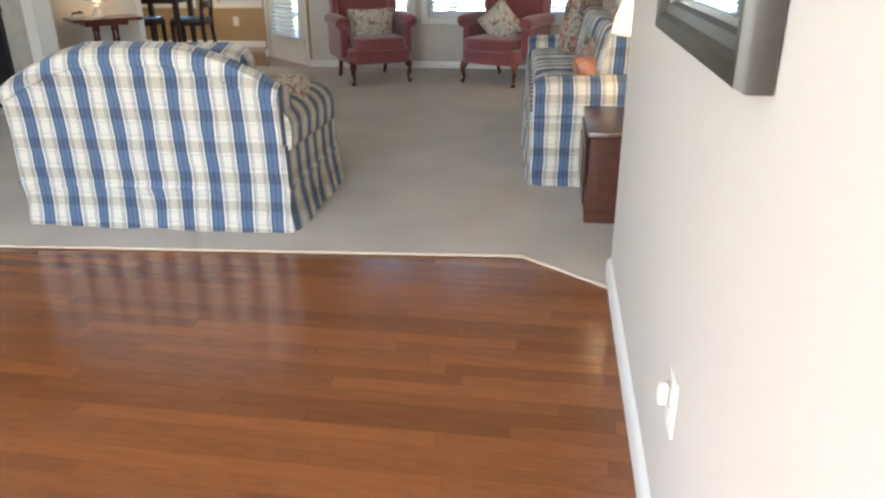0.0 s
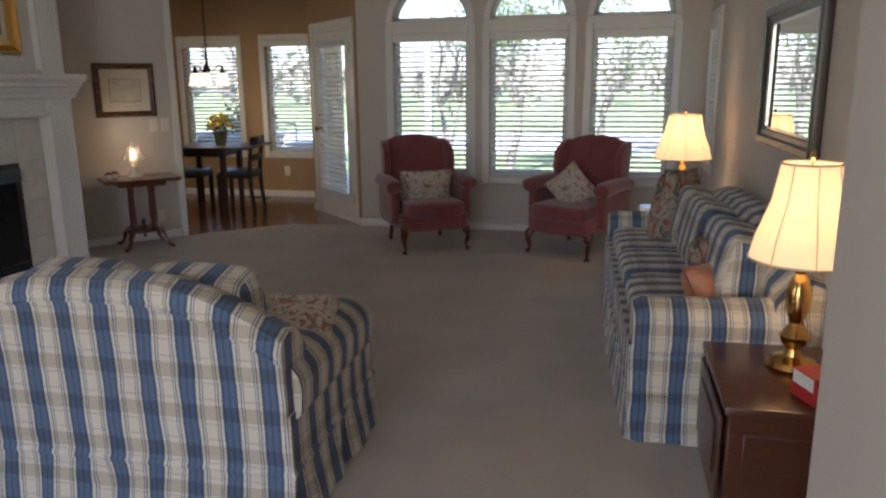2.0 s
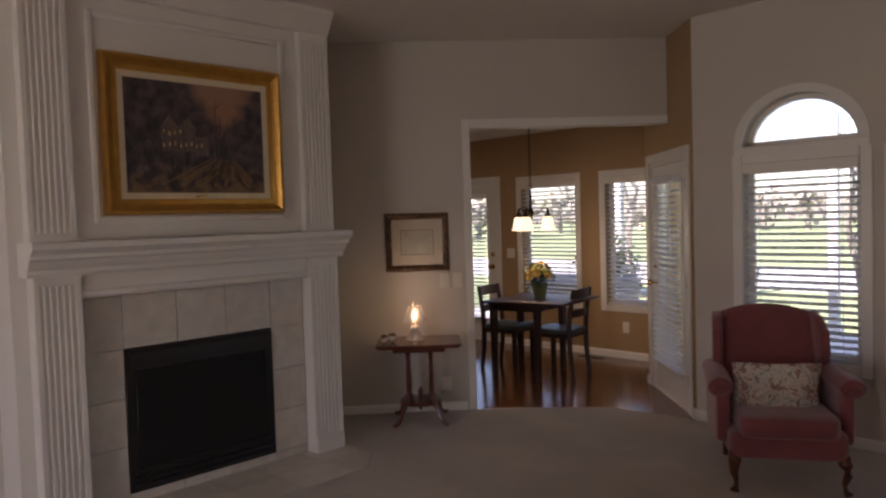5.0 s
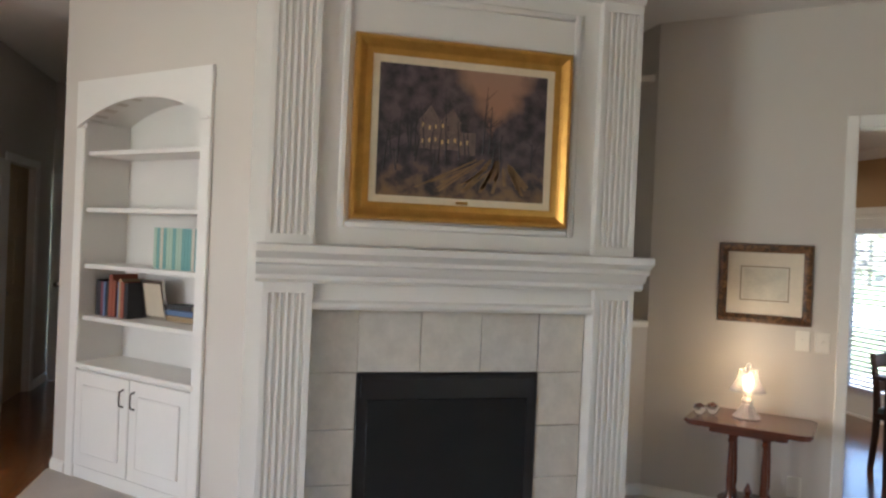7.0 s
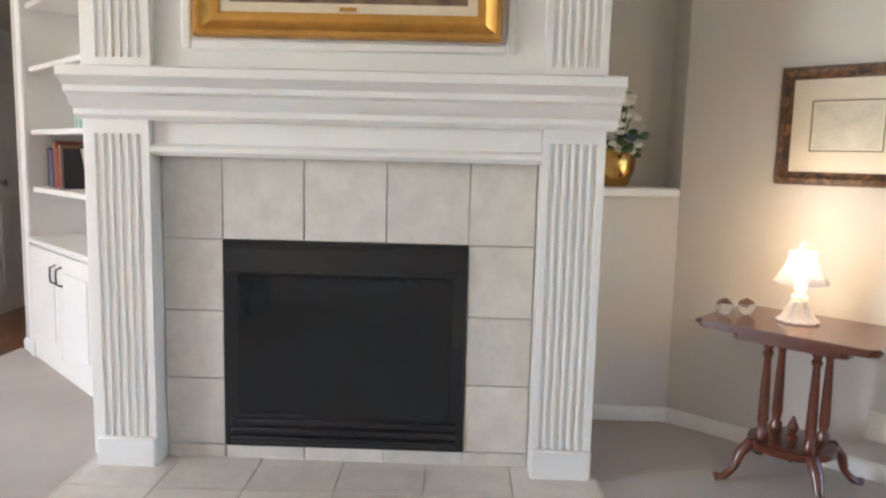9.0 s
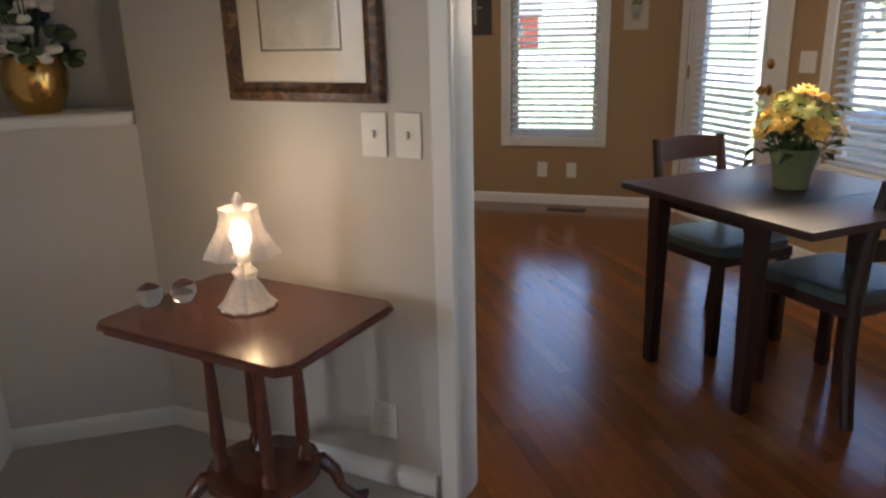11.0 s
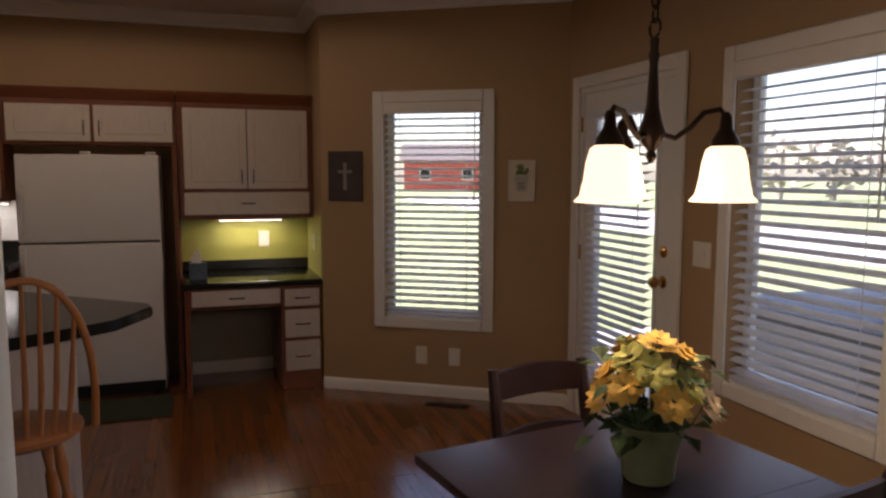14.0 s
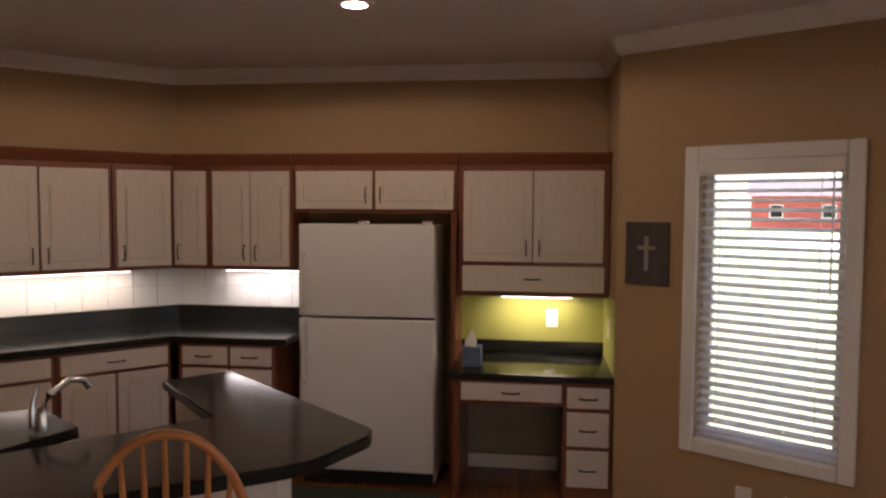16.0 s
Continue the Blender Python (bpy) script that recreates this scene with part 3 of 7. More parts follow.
# -- windows
for i, (a, b) in enumerate(WIN):
    w = window(f"window_{i + 1}", m_win, a, b, 0.53, 1.85, "tall white-framed window with a slatted blind")
    w2 = thing(f"window_{i + 4}", m_win, "half-round white-framed window above the blind", "window", kind="structure")
    casing(w2, a, b, ARCH, ARCH + 0.002, rise=RISE)
    bm = B()
    k, c, r = 16, (a + b) / 2, (b - a) / 2
    for j in range(k):
        p, q = math.pi * j / k, math.pi * (j + 1) / k
        f = lambda t, e: (c + (r - e) * math.cos(t), ARCH + (RISE - e) * math.sin(t))
        prism(bm, [f(p, 0), f(q, 0), f(q, 0.035), f(p, 0.035)], -0.12, -0.08, "y")
    box(bm, a, b, -0.12, -0.08, ARCH, ARCH + 0.035)
    part("window_frame", bm, WHITE, w2)
    pn = part("pane", prism(B(), [(c + (r - 0.03) * math.cos(math.pi * j / k), ARCH + 0.02 + (RISE - 0.04) * math.sin(math.pi * j / k)) for j in range(k + 1)], -0.102, -0.098, "y"), PANE, w2)
    pn.visible_shadow = False
window("window_7", m_right, 7.45 - 2.9, 7.95 - 2.9, 0.73, 1.89, "white-framed side window with a slatted blind")
window("window_8", m_nb, NB + 3.79, NB + 4.41, 0.565, 1.93, "white-framed nook window with a slatted blind")
window("window_9", m_nb, NB + 4.79, NB + 5.55, 0.565, 1.93, "white-framed nook window with a slatted blind")
window("window_10", m_nd, 0.53, 1.19, 0.52, 1.92, "white-framed angled nook window with a slatted blind")


def glazed_door(name, m, a, b, z1, knob_at, label):
    ob = thing(name, m, label, "door", kind="structure")
    casing(ob, a, b, 0, z1, floor=True)
    fr = B()
    for q in ((a, a + 0.03, 0, z1), (b - 0.03, b, 0, z1), (a + 0.03, b - 0.03, z1 - 0.03, z1), (a + 0.03, b - 0.03, 0, 0.02)):
        box(fr, q[0], q[1], -0.12, 0.0, q[2], q[3])
    part("jamb", fr, WHITE, ob)
    a, b, z1 = a + 0.033, b - 0.033, z1 - 0.033
    slab = B()
    st = 0.115
    for q in ((a, a + st, 0.025, z1), (b - st, b, 0.025, z1), (a + st, b - st, 0.025, 0.26), (a + st, b - st, z1 - 0.13, z1)):
        box(slab, q[0], q[1], -0.055, -0.012, q[2], q[3], bevel=0.003)
    part("door_slab", slab, WHITE, ob, "white painted door leaf")
    bead = B()
    for q in ((a + st, a + st + 0.025, 0.26, z1 - 0.13), (b - st - 0.025, b - st, 0.26, z1 - 0.13), (a + st + 0.025, b - st - 0.025, 0.26, 0.285), (a + st + 0.025, b - st - 0.025, z1 - 0.155, z1 - 0.13)):
        box(bead, q[0], q[1], -0.05, -0.004, q[2], q[3], bevel=0.004)
    part("glazing_bead", bead, WHITE, ob)
    pn = part("pane", box(B(), a + st + 0.02, b - st - 0.02, -0.036, -0.032, 0.28, z1 - 0.15), PANE, ob, "clear door glass")
    pn.visible_shadow = False
    x = a + 0.06 if knob_at == "a" else b - 0.06
    kn = lathe(B(), [(0.032, 0), (0.032, 0.006), (0.012, 0.012), (0.011, 0.035), (0.026, 0.045), (0.031, 0.058), (0.026, 0.07), (0.008, 0.076)], 16, pose(x, -0.012, 0.93, -90))
    part("door_knob", kn, BRASS, ob, "polished brass door knob")
    part("deadbolt", lathe(B(), [(0.03, 0), (0.03, 0.008), (0.02, 0.014), (0.008, 0.02)], 16, pose(x, -0.012, 1.08, -90)), BRASS, ob)
    xh = b + 0.005 if knob_at == "a" else a - 0.005
    for z in (0.25, 1.0, 1.75):
        part("hinge", tube(B(), [(xh, 0.004, z - 0.045), (xh, 0.004, z + 0.045)], 0.007, 8), BRASS, ob)
    blind(m, a + st + 0.005, b - st - 0.005, 0.275, z1 - 0.10, y=0.03, label="white slatted blind on the glazed door", tilt=-16)
    return ob


glazed_door("door_1", m_d2, 0.13, 1.08, 1.96, "b", "white full-glass patio door with a blind, closed")
glazed_door("door_2", m_nb, NB + 5.94, NB + 6.86, 1.96, "a", "white full-glass back door with a blind, closed")


def panel_door(name, m, w, label, paint=WHITE):
    ob = thing(name, m, label, "door", kind="structure")
    part("door_slab", box(B(), 0, w, -0.035, 0, 0.003, 2.027, bevel=0.002), paint, ob)
    for x0, x1 in ((0.1, w / 2 - 0.04), (w / 2 + 0.04, w - 0.1)):
        for z0, z1 in ((0.2, 0.85), (1.0, 1.55), (1.65, 1.9)):
            pb = B()
            for y0, y1 in ((0.0, 0.007), (-0.042, -0.035)):
                box(pb, x0, x1, y0, y1, z0, z1, bevel=0.006)
            part("door_panel", pb, paint, ob)
    for y, s in ((0.0, -90), (-0.035, 90)):
        part("door_knob", lathe(B(), [(0.03, 0), (0.03, 0.006), (0.011, 0.012), (0.011, 0.04), (0.027, 0.05), (0.027, 0.065), (0.01, 0.075)], 14, pose(w - 0.07, y, 0.95, s)), CHROME, ob, "satin nickel knob")
    return ob


panel_door("door_3", pose(-8.56, 2.93, 0, 0, 0, -90), 0.76, "white six-panel hallway door, closed")
panel_door("door_4", m_hs @ pose(1.34, 0.03, 0, 0, 0, 6), 0.76, "white six-panel door folded open against the hallway wall")
# door_5's tan holds the yellow shade of the doorway, no lamp stands there
panel_door("door_5", m_hs @ pose(0.552, -0.06, 0), 0.756, "six-panel bathroom door in the hallway, closed, coloured tan for the yellow shade", paint=mat("door_yellow_shade", (0.46, 0.35, 0.19), 0.5, var=0.05, scale=4))
hc = thing("doorway_casing", m_hs, "white painted casing round the hallway doorway", "casing", kind="structure")
casing(hc, 0.55, 1.31, 0, 2.03, floor=True)

# -- hearth and fireplace breast
single("chimney_breast", box(B(), -4.79, -4.235, 4.10, 5.98, 0, H_LIV), WHITE, "white painted chimney breast behind the mantel", "chimney breast", kind="structure")
single("niche_ledge", box(B(), -5.018, -4.765, 5.985, 6.495, 1.05, 1.09, bevel=0.008), WHITE, "white painted ledge in the niche beside the fireplace", "ledge", kind="structure")

# ---- living room things ----


def fireplace():
    ob = thing("fireplace", pose(-4.235, 5.10, 0, 0, 0, 0), "white wooden mantel with fluted pilasters round a tiled gas fireplace", "fireplace")
    # local: x out of the wall, y along it
    def pil(y, z0, z1, x1, name):
        bm = B()
        w = 0.222
        sec = [(0, y - w / 2), (x1, y - w / 2)]
        for i in range(6):
            c = y - 0.075 + 0.030 * i
            sec += [(x1, c - 0.010), (x1 - 0.010, c - 0.006), (x1 - 0.010, c + 0.006), (x1, c + 0.010)]
        prism(bm, sec + [(x1, y + w / 2), (0, y + w / 2)], z0 + 0.05, z1 - 0.06)
        box(bm, 0, x1 + 0.001, y - w / 2, y + w / 2, z0, z0 + 0.05)
        box(bm, 0, x1 + 0.001, y - w / 2, y + w / 2, z1 - 0.06, z1)
        return part(name, bm, WHITE, ob, "white fluted pilaster")
    for y in (-0.815, 0.815):
        pl = pil(y, 0.0, 1.32, 0.115, "pilaster")
        part("plinth", box(B(), 0, 0.13, y - 0.112, y + 0.112, 0.0, 0.13, bevel=0.006), WHITE, pl)
        pil(y, 1.48, H_LIV - 0.14, 0.09, "upper_pilaster")
    part("frieze", box(B(), 0, 0.085, -0.703, 0.703, 1.205, 1.32, bevel=0.004), WHITE, ob)
    part("frieze_molding", prism(B(), [(0, 1.185), (0.095, 1.185), (0.11, 1.20), (0.11, 1.215), (0.09, 1.23), (0, 1.23)], -0.703, 0.703, "y"), WHITE, ob)
    prof = [(0, 1.31), (0.125, 1.31), (0.14, 1.325), (0.14, 1.345), (0.165, 1.36), (0.18, 1.39), (0.205, 1.40), (0.205, 1.42), (0.235, 1.44), (0.25, 1.45), (0.25, 1.48), (0.24, 1.485), (0, 1.485)]
    part("mantel_shelf", prism(B(), [(x, z) for x, z in prof], -0.96, 0.96, "y"), WHITE, ob, "white stepped mantel shelf")
    # over-mantel panel with picture-frame molding
    part("overmantel", box(B(), 0, 0.045, -0.703, 0.703, 1.49, H_LIV - 0.002), WHITE, ob)
    mo = B()
    for y0, y1, z0, z1 in ((-0.60, -0.565, 1.57, 2.70), (0.565, 0.60, 1.57, 2.70), (-0.565, 0.565, 1.57, 1.605), (-0.565, 0.565, 2.665, 2.70)):
        box(mo, 0.045, 0.062, y0, y1, z0, z1, bevel=0.007)
    part("panel_molding", mo, WHITE, ob)
    part("cornice", prism(B(), [(0, H_LIV - 0.15), (0.10, H_LIV - 0.15), (0.115, H_LIV - 0.12), (0.15, H_LIV - 0.05), (0.17, H_LIV - 0.03), (0.17, H_LIV - 0.002), (0, H_LIV - 0.002)], -0.93, 0.93, "y"), WHITE, ob)
    # tile surround
    part("grout_bed", box(B(), 0, 0.012, -0.703, 0.703, 0.0, 1.195), GROUT, ob)
    def tile(y0, y1, z0, z1):
        if y1 - y0 > 0.03 and z1 - z0 > 0.02:
            part("tile", box(B(), 0.006, 0.022, y0 + 0.002, y1 - 0.002, z0 + 0.002, z1 - 0.002, bevel=0.002), TILE, ob)
    fy0, fy1, fz0, fz1 = -0.472, 0.452, 0.072, 0.878
    cols = [-0.70, fy0, fy0 + 0.308, fy0 + 0.616, fy1, 0.70]
    for a, b in zip(cols, cols[1:]):
        tile(a, b, fz1, 1.19)
        tile(a, b, 0.0, fz0)
    rows = [fz0, 0.338, 0.604, fz1]
    for a, b in zip(rows, rows[1:]):
        tile(-0.70, fy0, a, b)
        tile(fy1, 0.70, a, b)
    fb = part("firebox", box(B(), 0.008, 0.03, fy0, fy1, fz0, fz1, bevel=0.003), BLACK, ob, "black metal firebox front")
    part("glass_front", box(B(), 0.026, 0.034, fy0 + 0.055, fy1 - 0.055, fz0 + 0.13, fz1 - 0.13, bevel=0.002), DARKGLASS, fb, "dark reflective glass")
    hood = B()
    prism(hood, [(0.03, fz1 - 0.12), (0.055, fz1 - 0.115), (0.05, fz1 - 0.03), (0.03, fz1 - 0.01)], fy0 + 0.02, fy1 - 0.02, "y")
    part("hood", hood, BLACK, fb)
    for i in range(3):
        part("louver", box(B(), 0.03, 0.045, fy0 + 0.03, fy1 - 0.03, fz0 + 0.02 + 0.035 * i, fz0 + 0.043 + 0.035 * i, bevel=0.003), BLACK, fb)
    return ob


fireplace()
# hearth tiles flush in the carpet
hearth = single("hearth", prism(B(), [(-4.22, 4.12), (-3.86, 4.12), (-3.66, 4.32), (-3.66, 5.86), (-3.86, 6.06), (-4.22, 6.06)], 0.0, 0.014), GROUT, "beige tiled hearth set flush in the carpet", "hearth", kind="structure")
for i in range(6):
    for j in range(2):
        y0, x0 = 4.14 + 0.318 * i, -4.215 + 0.272 * j
        poly = [(x0 + 0.003, y0 + 0.003), (x0 + 0.269, y0 + 0.003), (x0 + 0.269, y0 + 0.315), (x0 + 0.003, y0 + 0.315)]
        if j == 1 and i == 0:
            poly = [(x0 + 0.003, y0 + 0.003), (x0 + 0.09, y0 + 0.003), (x0 + 0.269, y0 + 0.185), (x0 + 0.269, y0 + 0.315), (x0 + 0.003, y0 + 0.315)]
        if j == 1 and i == 5:
            poly = [(x0 + 0.003, y0 + 0.003), (x0 + 0.269, y0 + 0.003), (x0 + 0.269, y0 + 0.13), (x0 + 0.09, y0 + 0.315), (x0 + 0.003, y0 + 0.315)]
        part("tile", prism(B(), poly, 0.012, 0.020), TILE, hearth)


def frame_bars(bm, w, h, prof, y_of=None):
    """Four mitred rails round an opening w x h. prof: (distance outwards, proud) points."""
    n = len(prof)
    rings = []
    for sx, sz in ((-1, -1), (1, -1), (1, 1), (-1, 1)):
        rings.append([bm.verts.new((sx * (w / 2 + d), p, sz * (h / 2 + d))) for d, p in prof])
    for k in range(4):
        a, b = rings[k], rings[(k + 1) % 4]
        for i in range(n):
            bm.faces.new((a[i], a[(i + 1) % n], b[(i + 1) % n], b[i]))
    bmesh.ops.recalc_face_normals(bm, faces=bm.faces)
    return bm


def painting_canvas():
    """Canvas of a wintry village dusk: dark trees, orange sky, lit path. Local x across, z up."""
    m = bpy.data.materials.new("painted_canvas")
    m.use_nodes = True
    nt = m.node_tree
    N, Lk = nt.nodes, nt.links
    b = N["Principled BSDF"]
    b.inputs["Roughness"].default_value = 0.45
    co, sp, no, nf = N.new("ShaderNodeTexCoord"), N.new("ShaderNodeSeparateXYZ"), N.new("ShaderNodeTexNoise"), N.new("ShaderNodeTexNoise")
    no.inputs["Scale"].default_value, no.inputs["Detail"].default_value = 9, 6
    nf.inputs["Scale"].default_value, nf.inputs["Detail"].default_value = 16, 6
    for q in (no, nf):
        Lk.new(co.outputs["Object"], q.inputs["Vector"])
    Lk.new(co.outputs["Object"], sp.inputs[0])
    x, z = sp.outputs[0], sp.outputs[2]
    wob = math_node(nt, "MULTIPLY_ADD", no.outputs[0], 0.5, -0.25)
    # glow of the sky: a wedge right of the middle, widening upwards
    dx = math_node(nt, "ABSOLUTE", math_node(nt, "SUBTRACT", math_node(nt, "ADD", x, math_node(nt, "MULTIPLY", wob, 0.4)), 0.16))
    wide = math_node(nt, "MULTIPLY_ADD", z, 0.75, 0.02)
    glow_ = math_node(nt, "MULTIPLY", math_node(nt, "SUBTRACT", wide, dx), 6.0)
    def ramp(v, a, c):
        r = N.new("ShaderNodeMapRange")
        Lk.new(v, r.inputs[0])
        r.inputs[1].default_value, r.inputs[2].default_value = a, c
        return r.outputs[0]
    def blend(f, a, c):
        q = N.new("ShaderNodeMix")
        q.data_type = "RGBA"
        for s, v in ((q.inputs[0], f), (q.inputs[6], a), (q.inputs[7], c)):
            if isinstance(v, tuple):
                s.default_value = (*v, 1)
            else:
                Lk.new(v, s)
        return q.outputs[2]
    trees = blend(ramp(nf.outputs[0], 0.35, 0.65), (0.030, 0.024, 0.030), (0.125, 0.092, 0.095))
    skyc = blend(ramp(z, 0.0, 0.3), (0.42, 0.20, 0.11), (0.36, 0.21, 0.14))
    base = blend(ramp(glow_, 0.0, 0.6), trees, skyc)
    path = math_node(nt, "ADD", math_node(nt, "MULTIPLY", z, -5.0), math_node(nt, "MULTIPLY_ADD", nf.outputs[0], 3.2, -2.45))
    col = blend(ramp(path, 0.0, 0.9), base, (0.22, 0.135, 0.065))
    Lk.new(col, b.inputs["Base Color"])
    return m


def painting():
    ob = thing("painting", pose(-4.187, 5.10, 2.05, 0, 0, 90), "village dusk painting in a wide gilt frame with a linen liner", "painting")
    # local x along the wall, y out of the wall is -y after the turn
    w, h = 0.85, 0.63
    part("canvas", box(B(), -w / 2, w / 2, -0.012, -0.002, -h / 2, h / 2), painting_canvas(), ob)
    bm = B()
    frame_bars(bm, w, h, [(0.0, -0.004), (0.0, -0.014), (0.035, -0.018), (0.035, -0.004)])
    part("liner", bm, LINER, ob)
    bm = B()
    frame_bars(bm, w + 0.07, h + 0.07, [(0.0, -0.002), (0.0, -0.022), (0.012, -0.026), (0.03, -0.022), (0.05, -0.034), (0.066, -0.052), (0.078, -0.054), (0.088, -0.04), (0.088, 0.0)])
    part("gilt_frame", bm, GOLD, ob)
    hs = B()  # the gabled house in the picture, as thin paint relief
    for x0, x1, z0, z1 in ((-0.22, -0.02, -0.08, 0.05), (-0.02, 0.06, -0.1, 0.01)):
        box(hs, x0, x1, -0.0135, -0.012, z0, z1)
    prism(hs, [(-0.23, 0.05), (-0.01, 0.05), (-0.06, 0.12), (-0.12, 0.06), (-0.17, 0.13)], -0.0135, -0.012, "y")
    part("painted_house", hs, mat("painted_house", (0.17, 0.12, 0.105), 0.5, var=0.35, scale=40), ob)
    wn = B()
    for i in range(16):
        x, z = -0.21 + 0.032 * (i % 8), (-0.055, 0.012)[i // 8] + 0.006 * (i % 3)
        if i < 12:
            box(wn, x, x + 0.007 + 0.003 * (i % 2), -0.0145, -0.0135, z, z + 0.02)
    rp = random.Random(12)
    # bare trees, fence and strollers' path brushed over the canvas
    dk = B()
    for i in range(22):
        x, z = rp.uniform(-0.40, 0.40), rp.uniform(-0.20, -0.08)
        hh, ln = rp.uniform(0.10, 0.34), rp.uniform(-0.03, 0.03)
        tube(dk, [(x, -0.0125, z), (x + ln * 0.4, -0.0125, z + hh * 0.5), (x + ln, -0.0125, min(0.29, z + hh))], [0.0045, 0.003, 0.001], 4)
        for k in range(5):
            zz = z + hh * rp.uniform(0.4, 0.9)
            tube(dk, [(x + ln * 0.5, -0.0125, min(0.27, zz)), (min(0.4, max(-0.4, x + ln * 0.5 + rp.uniform(-0.07, 0.07))), -0.0125, min(0.295, zz + rp.uniform(0.02, 0.06)))], [0.002, 0.0008], 4)
    part("painted_trees", dk, mat("painted_tree", (0.022, 0.018, 0.02), 0.5), ob)
    st = B()
    for i in range(26):
        u = rp.uniform(-1, 1)
        x0, x1 = 0.16 + 0.10 * u, 0.06 + 0.36 * u
        za = rp.uniform(-0.17, -0.11)
        f0, f1 = 0.0, rp.uniform(0.5, 1.0)
        xe, ze = x0 + (x1 - x0) * f1, za + (-0.29 - za) * f1
        prism(st, [(x0, za), (x0 + 0.008, za), (min(0.405, xe + 0.018), ze), (xe, ze)], -0.0135, -0.0122, "y")
    part("painted_path", st, mat("painted_path", (0.25, 0.15, 0.068), 0.5, var=0.3, scale=30), ob)
    part("painted_windows", wn, mat("painted_window", (0.70, 0.46, 0.20), 0.5), ob)
    part("nameplate", box(B(), -0.03, 0.03, -0.022, -0.018, -h / 2 - 0.028, -h / 2 - 0.014), BRASS, ob)


painting()


def bookcase():
    ob = thing("bookcase", m_book, "white built-in arched bookcase with a two-door base cabinet", "bookcase")
    a, b, d = 0.36, 1.40, 0.30
    part("back_panel", box(B(), a, b, -d - 0.02, -d, 0.0, 2.31), WHITE, ob)
    for x0, x1 in ((a - 0.02, a), (b, b + 0.02)):
        part("side_panel", box(B(), x0, x1, -d, 0.0, 0.0, 2.16), WHITE, ob)
    bm = B()
    k, c, r = 12, (a + b) / 2, (b - a) / 2 + 0.02
    for i in range(k):
        p, q = math.pi * i / k, math.pi * (i + 1) / k
        f = lambda t, e: (c + (r + e) * math.cos(t), 2.16 + e + 0.13 * math.sin(t) ** 2)
        prism(bm, [f(p, 0), f(p, 0.02), f(q, 0.02), f(q, 0)], -d, 0.0, "y")
    part("arched_top", bm, WHITE, ob)
    fr = B()
    for x0, x1 in ((a - 0.07, a + 0.01), (b - 0.01, b + 0.07)):
        box(fr, x0, x1, 0.0, 0.022, 0.0, 2.12, bevel=0.005)
    for i in range(k):
        p, q = math.pi * i / k, math.pi * (i + 1) / k
        f = lambda t, e: (c + (r + 0.05) * math.cos(t), 2.40 if e else 2.12 + 0.15 * math.sin(t) ** 2)
        prism(fr, [f(p, 0), f(p, 1), f(q, 1), f(q, 0)], 0.0, 0.022, "y")
    part("face_frame", fr, WHITE, ob)
    for z in (0.985, 1.30, 1.64, 1.98):
        part("shelf", box(B(), a, b, -d, -0.015, z - 0.028, z, bevel=0.004), WHITE, ob)
    part("counter", box(B(), a - 0.01, b + 0.01, -d, 0.03, 0.675, 0.705, bevel=0.006), WHITE, ob)
    part("cabinet_body", box(B(), a, b, -d, -0.005, 0.0, 0.675), WHITE, ob)
    for x0, x1, hx in ((a + 0.01, c - 0.003, c - 0.05), (c + 0.003, b - 0.01, c + 0.05)):
        dr = part("cabinet_door", box(B(), x0, x1, -0.004, 0.018, 0.09, 0.66, bevel=0.004), WHITE, ob)
        part("door_panel", box(B(), x0 + 0.075, x1 - 0.075, 0.016, 0.026, 0.17, 0.58, bevel=0.009), WHITE, dr)
        part("handle", tube(B(), [(hx, 0.018, 0.50), (hx, 0.045, 0.512), (hx, 0.048, 0.55), (hx, 0.045, 0.59), (hx, 0.018, 0.60)], 0.005, 8), BRONZE, dr, "dark bronze pull")
    part("toe_kick", box(B(), a, b, -0.004, 0.01, 0.0, 0.085), WHITE, ob)
    return ob


bookcase()
BOOKCOLS = [mat("book_" + n, c, 0.6, var=0.1) for n, c in (("teal", (0.16, 0.36, 0.36)), ("mint", (0.42, 0.55, 0.45)), ("cream", (0.62, 0.58, 0.48)), ("blue", (0.13, 0.20, 0.36)), ("rust", (0.30, 0.085, 0.05)), ("black", (0.03, 0.03, 0.035)), ("plum", (0.18, 0.06, 0.09)), ("tan", (0.40, 0.28, 0.16)))]
COLNAMES = ["teal", "mint green", "cream", "blue", "rust red", "black", "plum", "tan"]


def book(m, w, d, h, ci, flat=False):
    ob = thing("book", m, f"{COLNAMES[ci]} clothbound book {'lying flat in a stack' if flat else 'standing'} on a bookcase shelf", "book", "books on the bookcase")
    cv = B()
    box(cv, 0, w, 0, 0.003, 0, h)
    for x in (0, w - 0.003):
        box(cv, x, x + 0.003, -d, 0.0, 0, h)
    part("cover", cv, BOOKCOLS[ci], ob)
    part("pages", box(B(), 0.003, w - 0.003, -d + 0.004, 0.0, 0.004, h - 0.004), PAPER, ob)


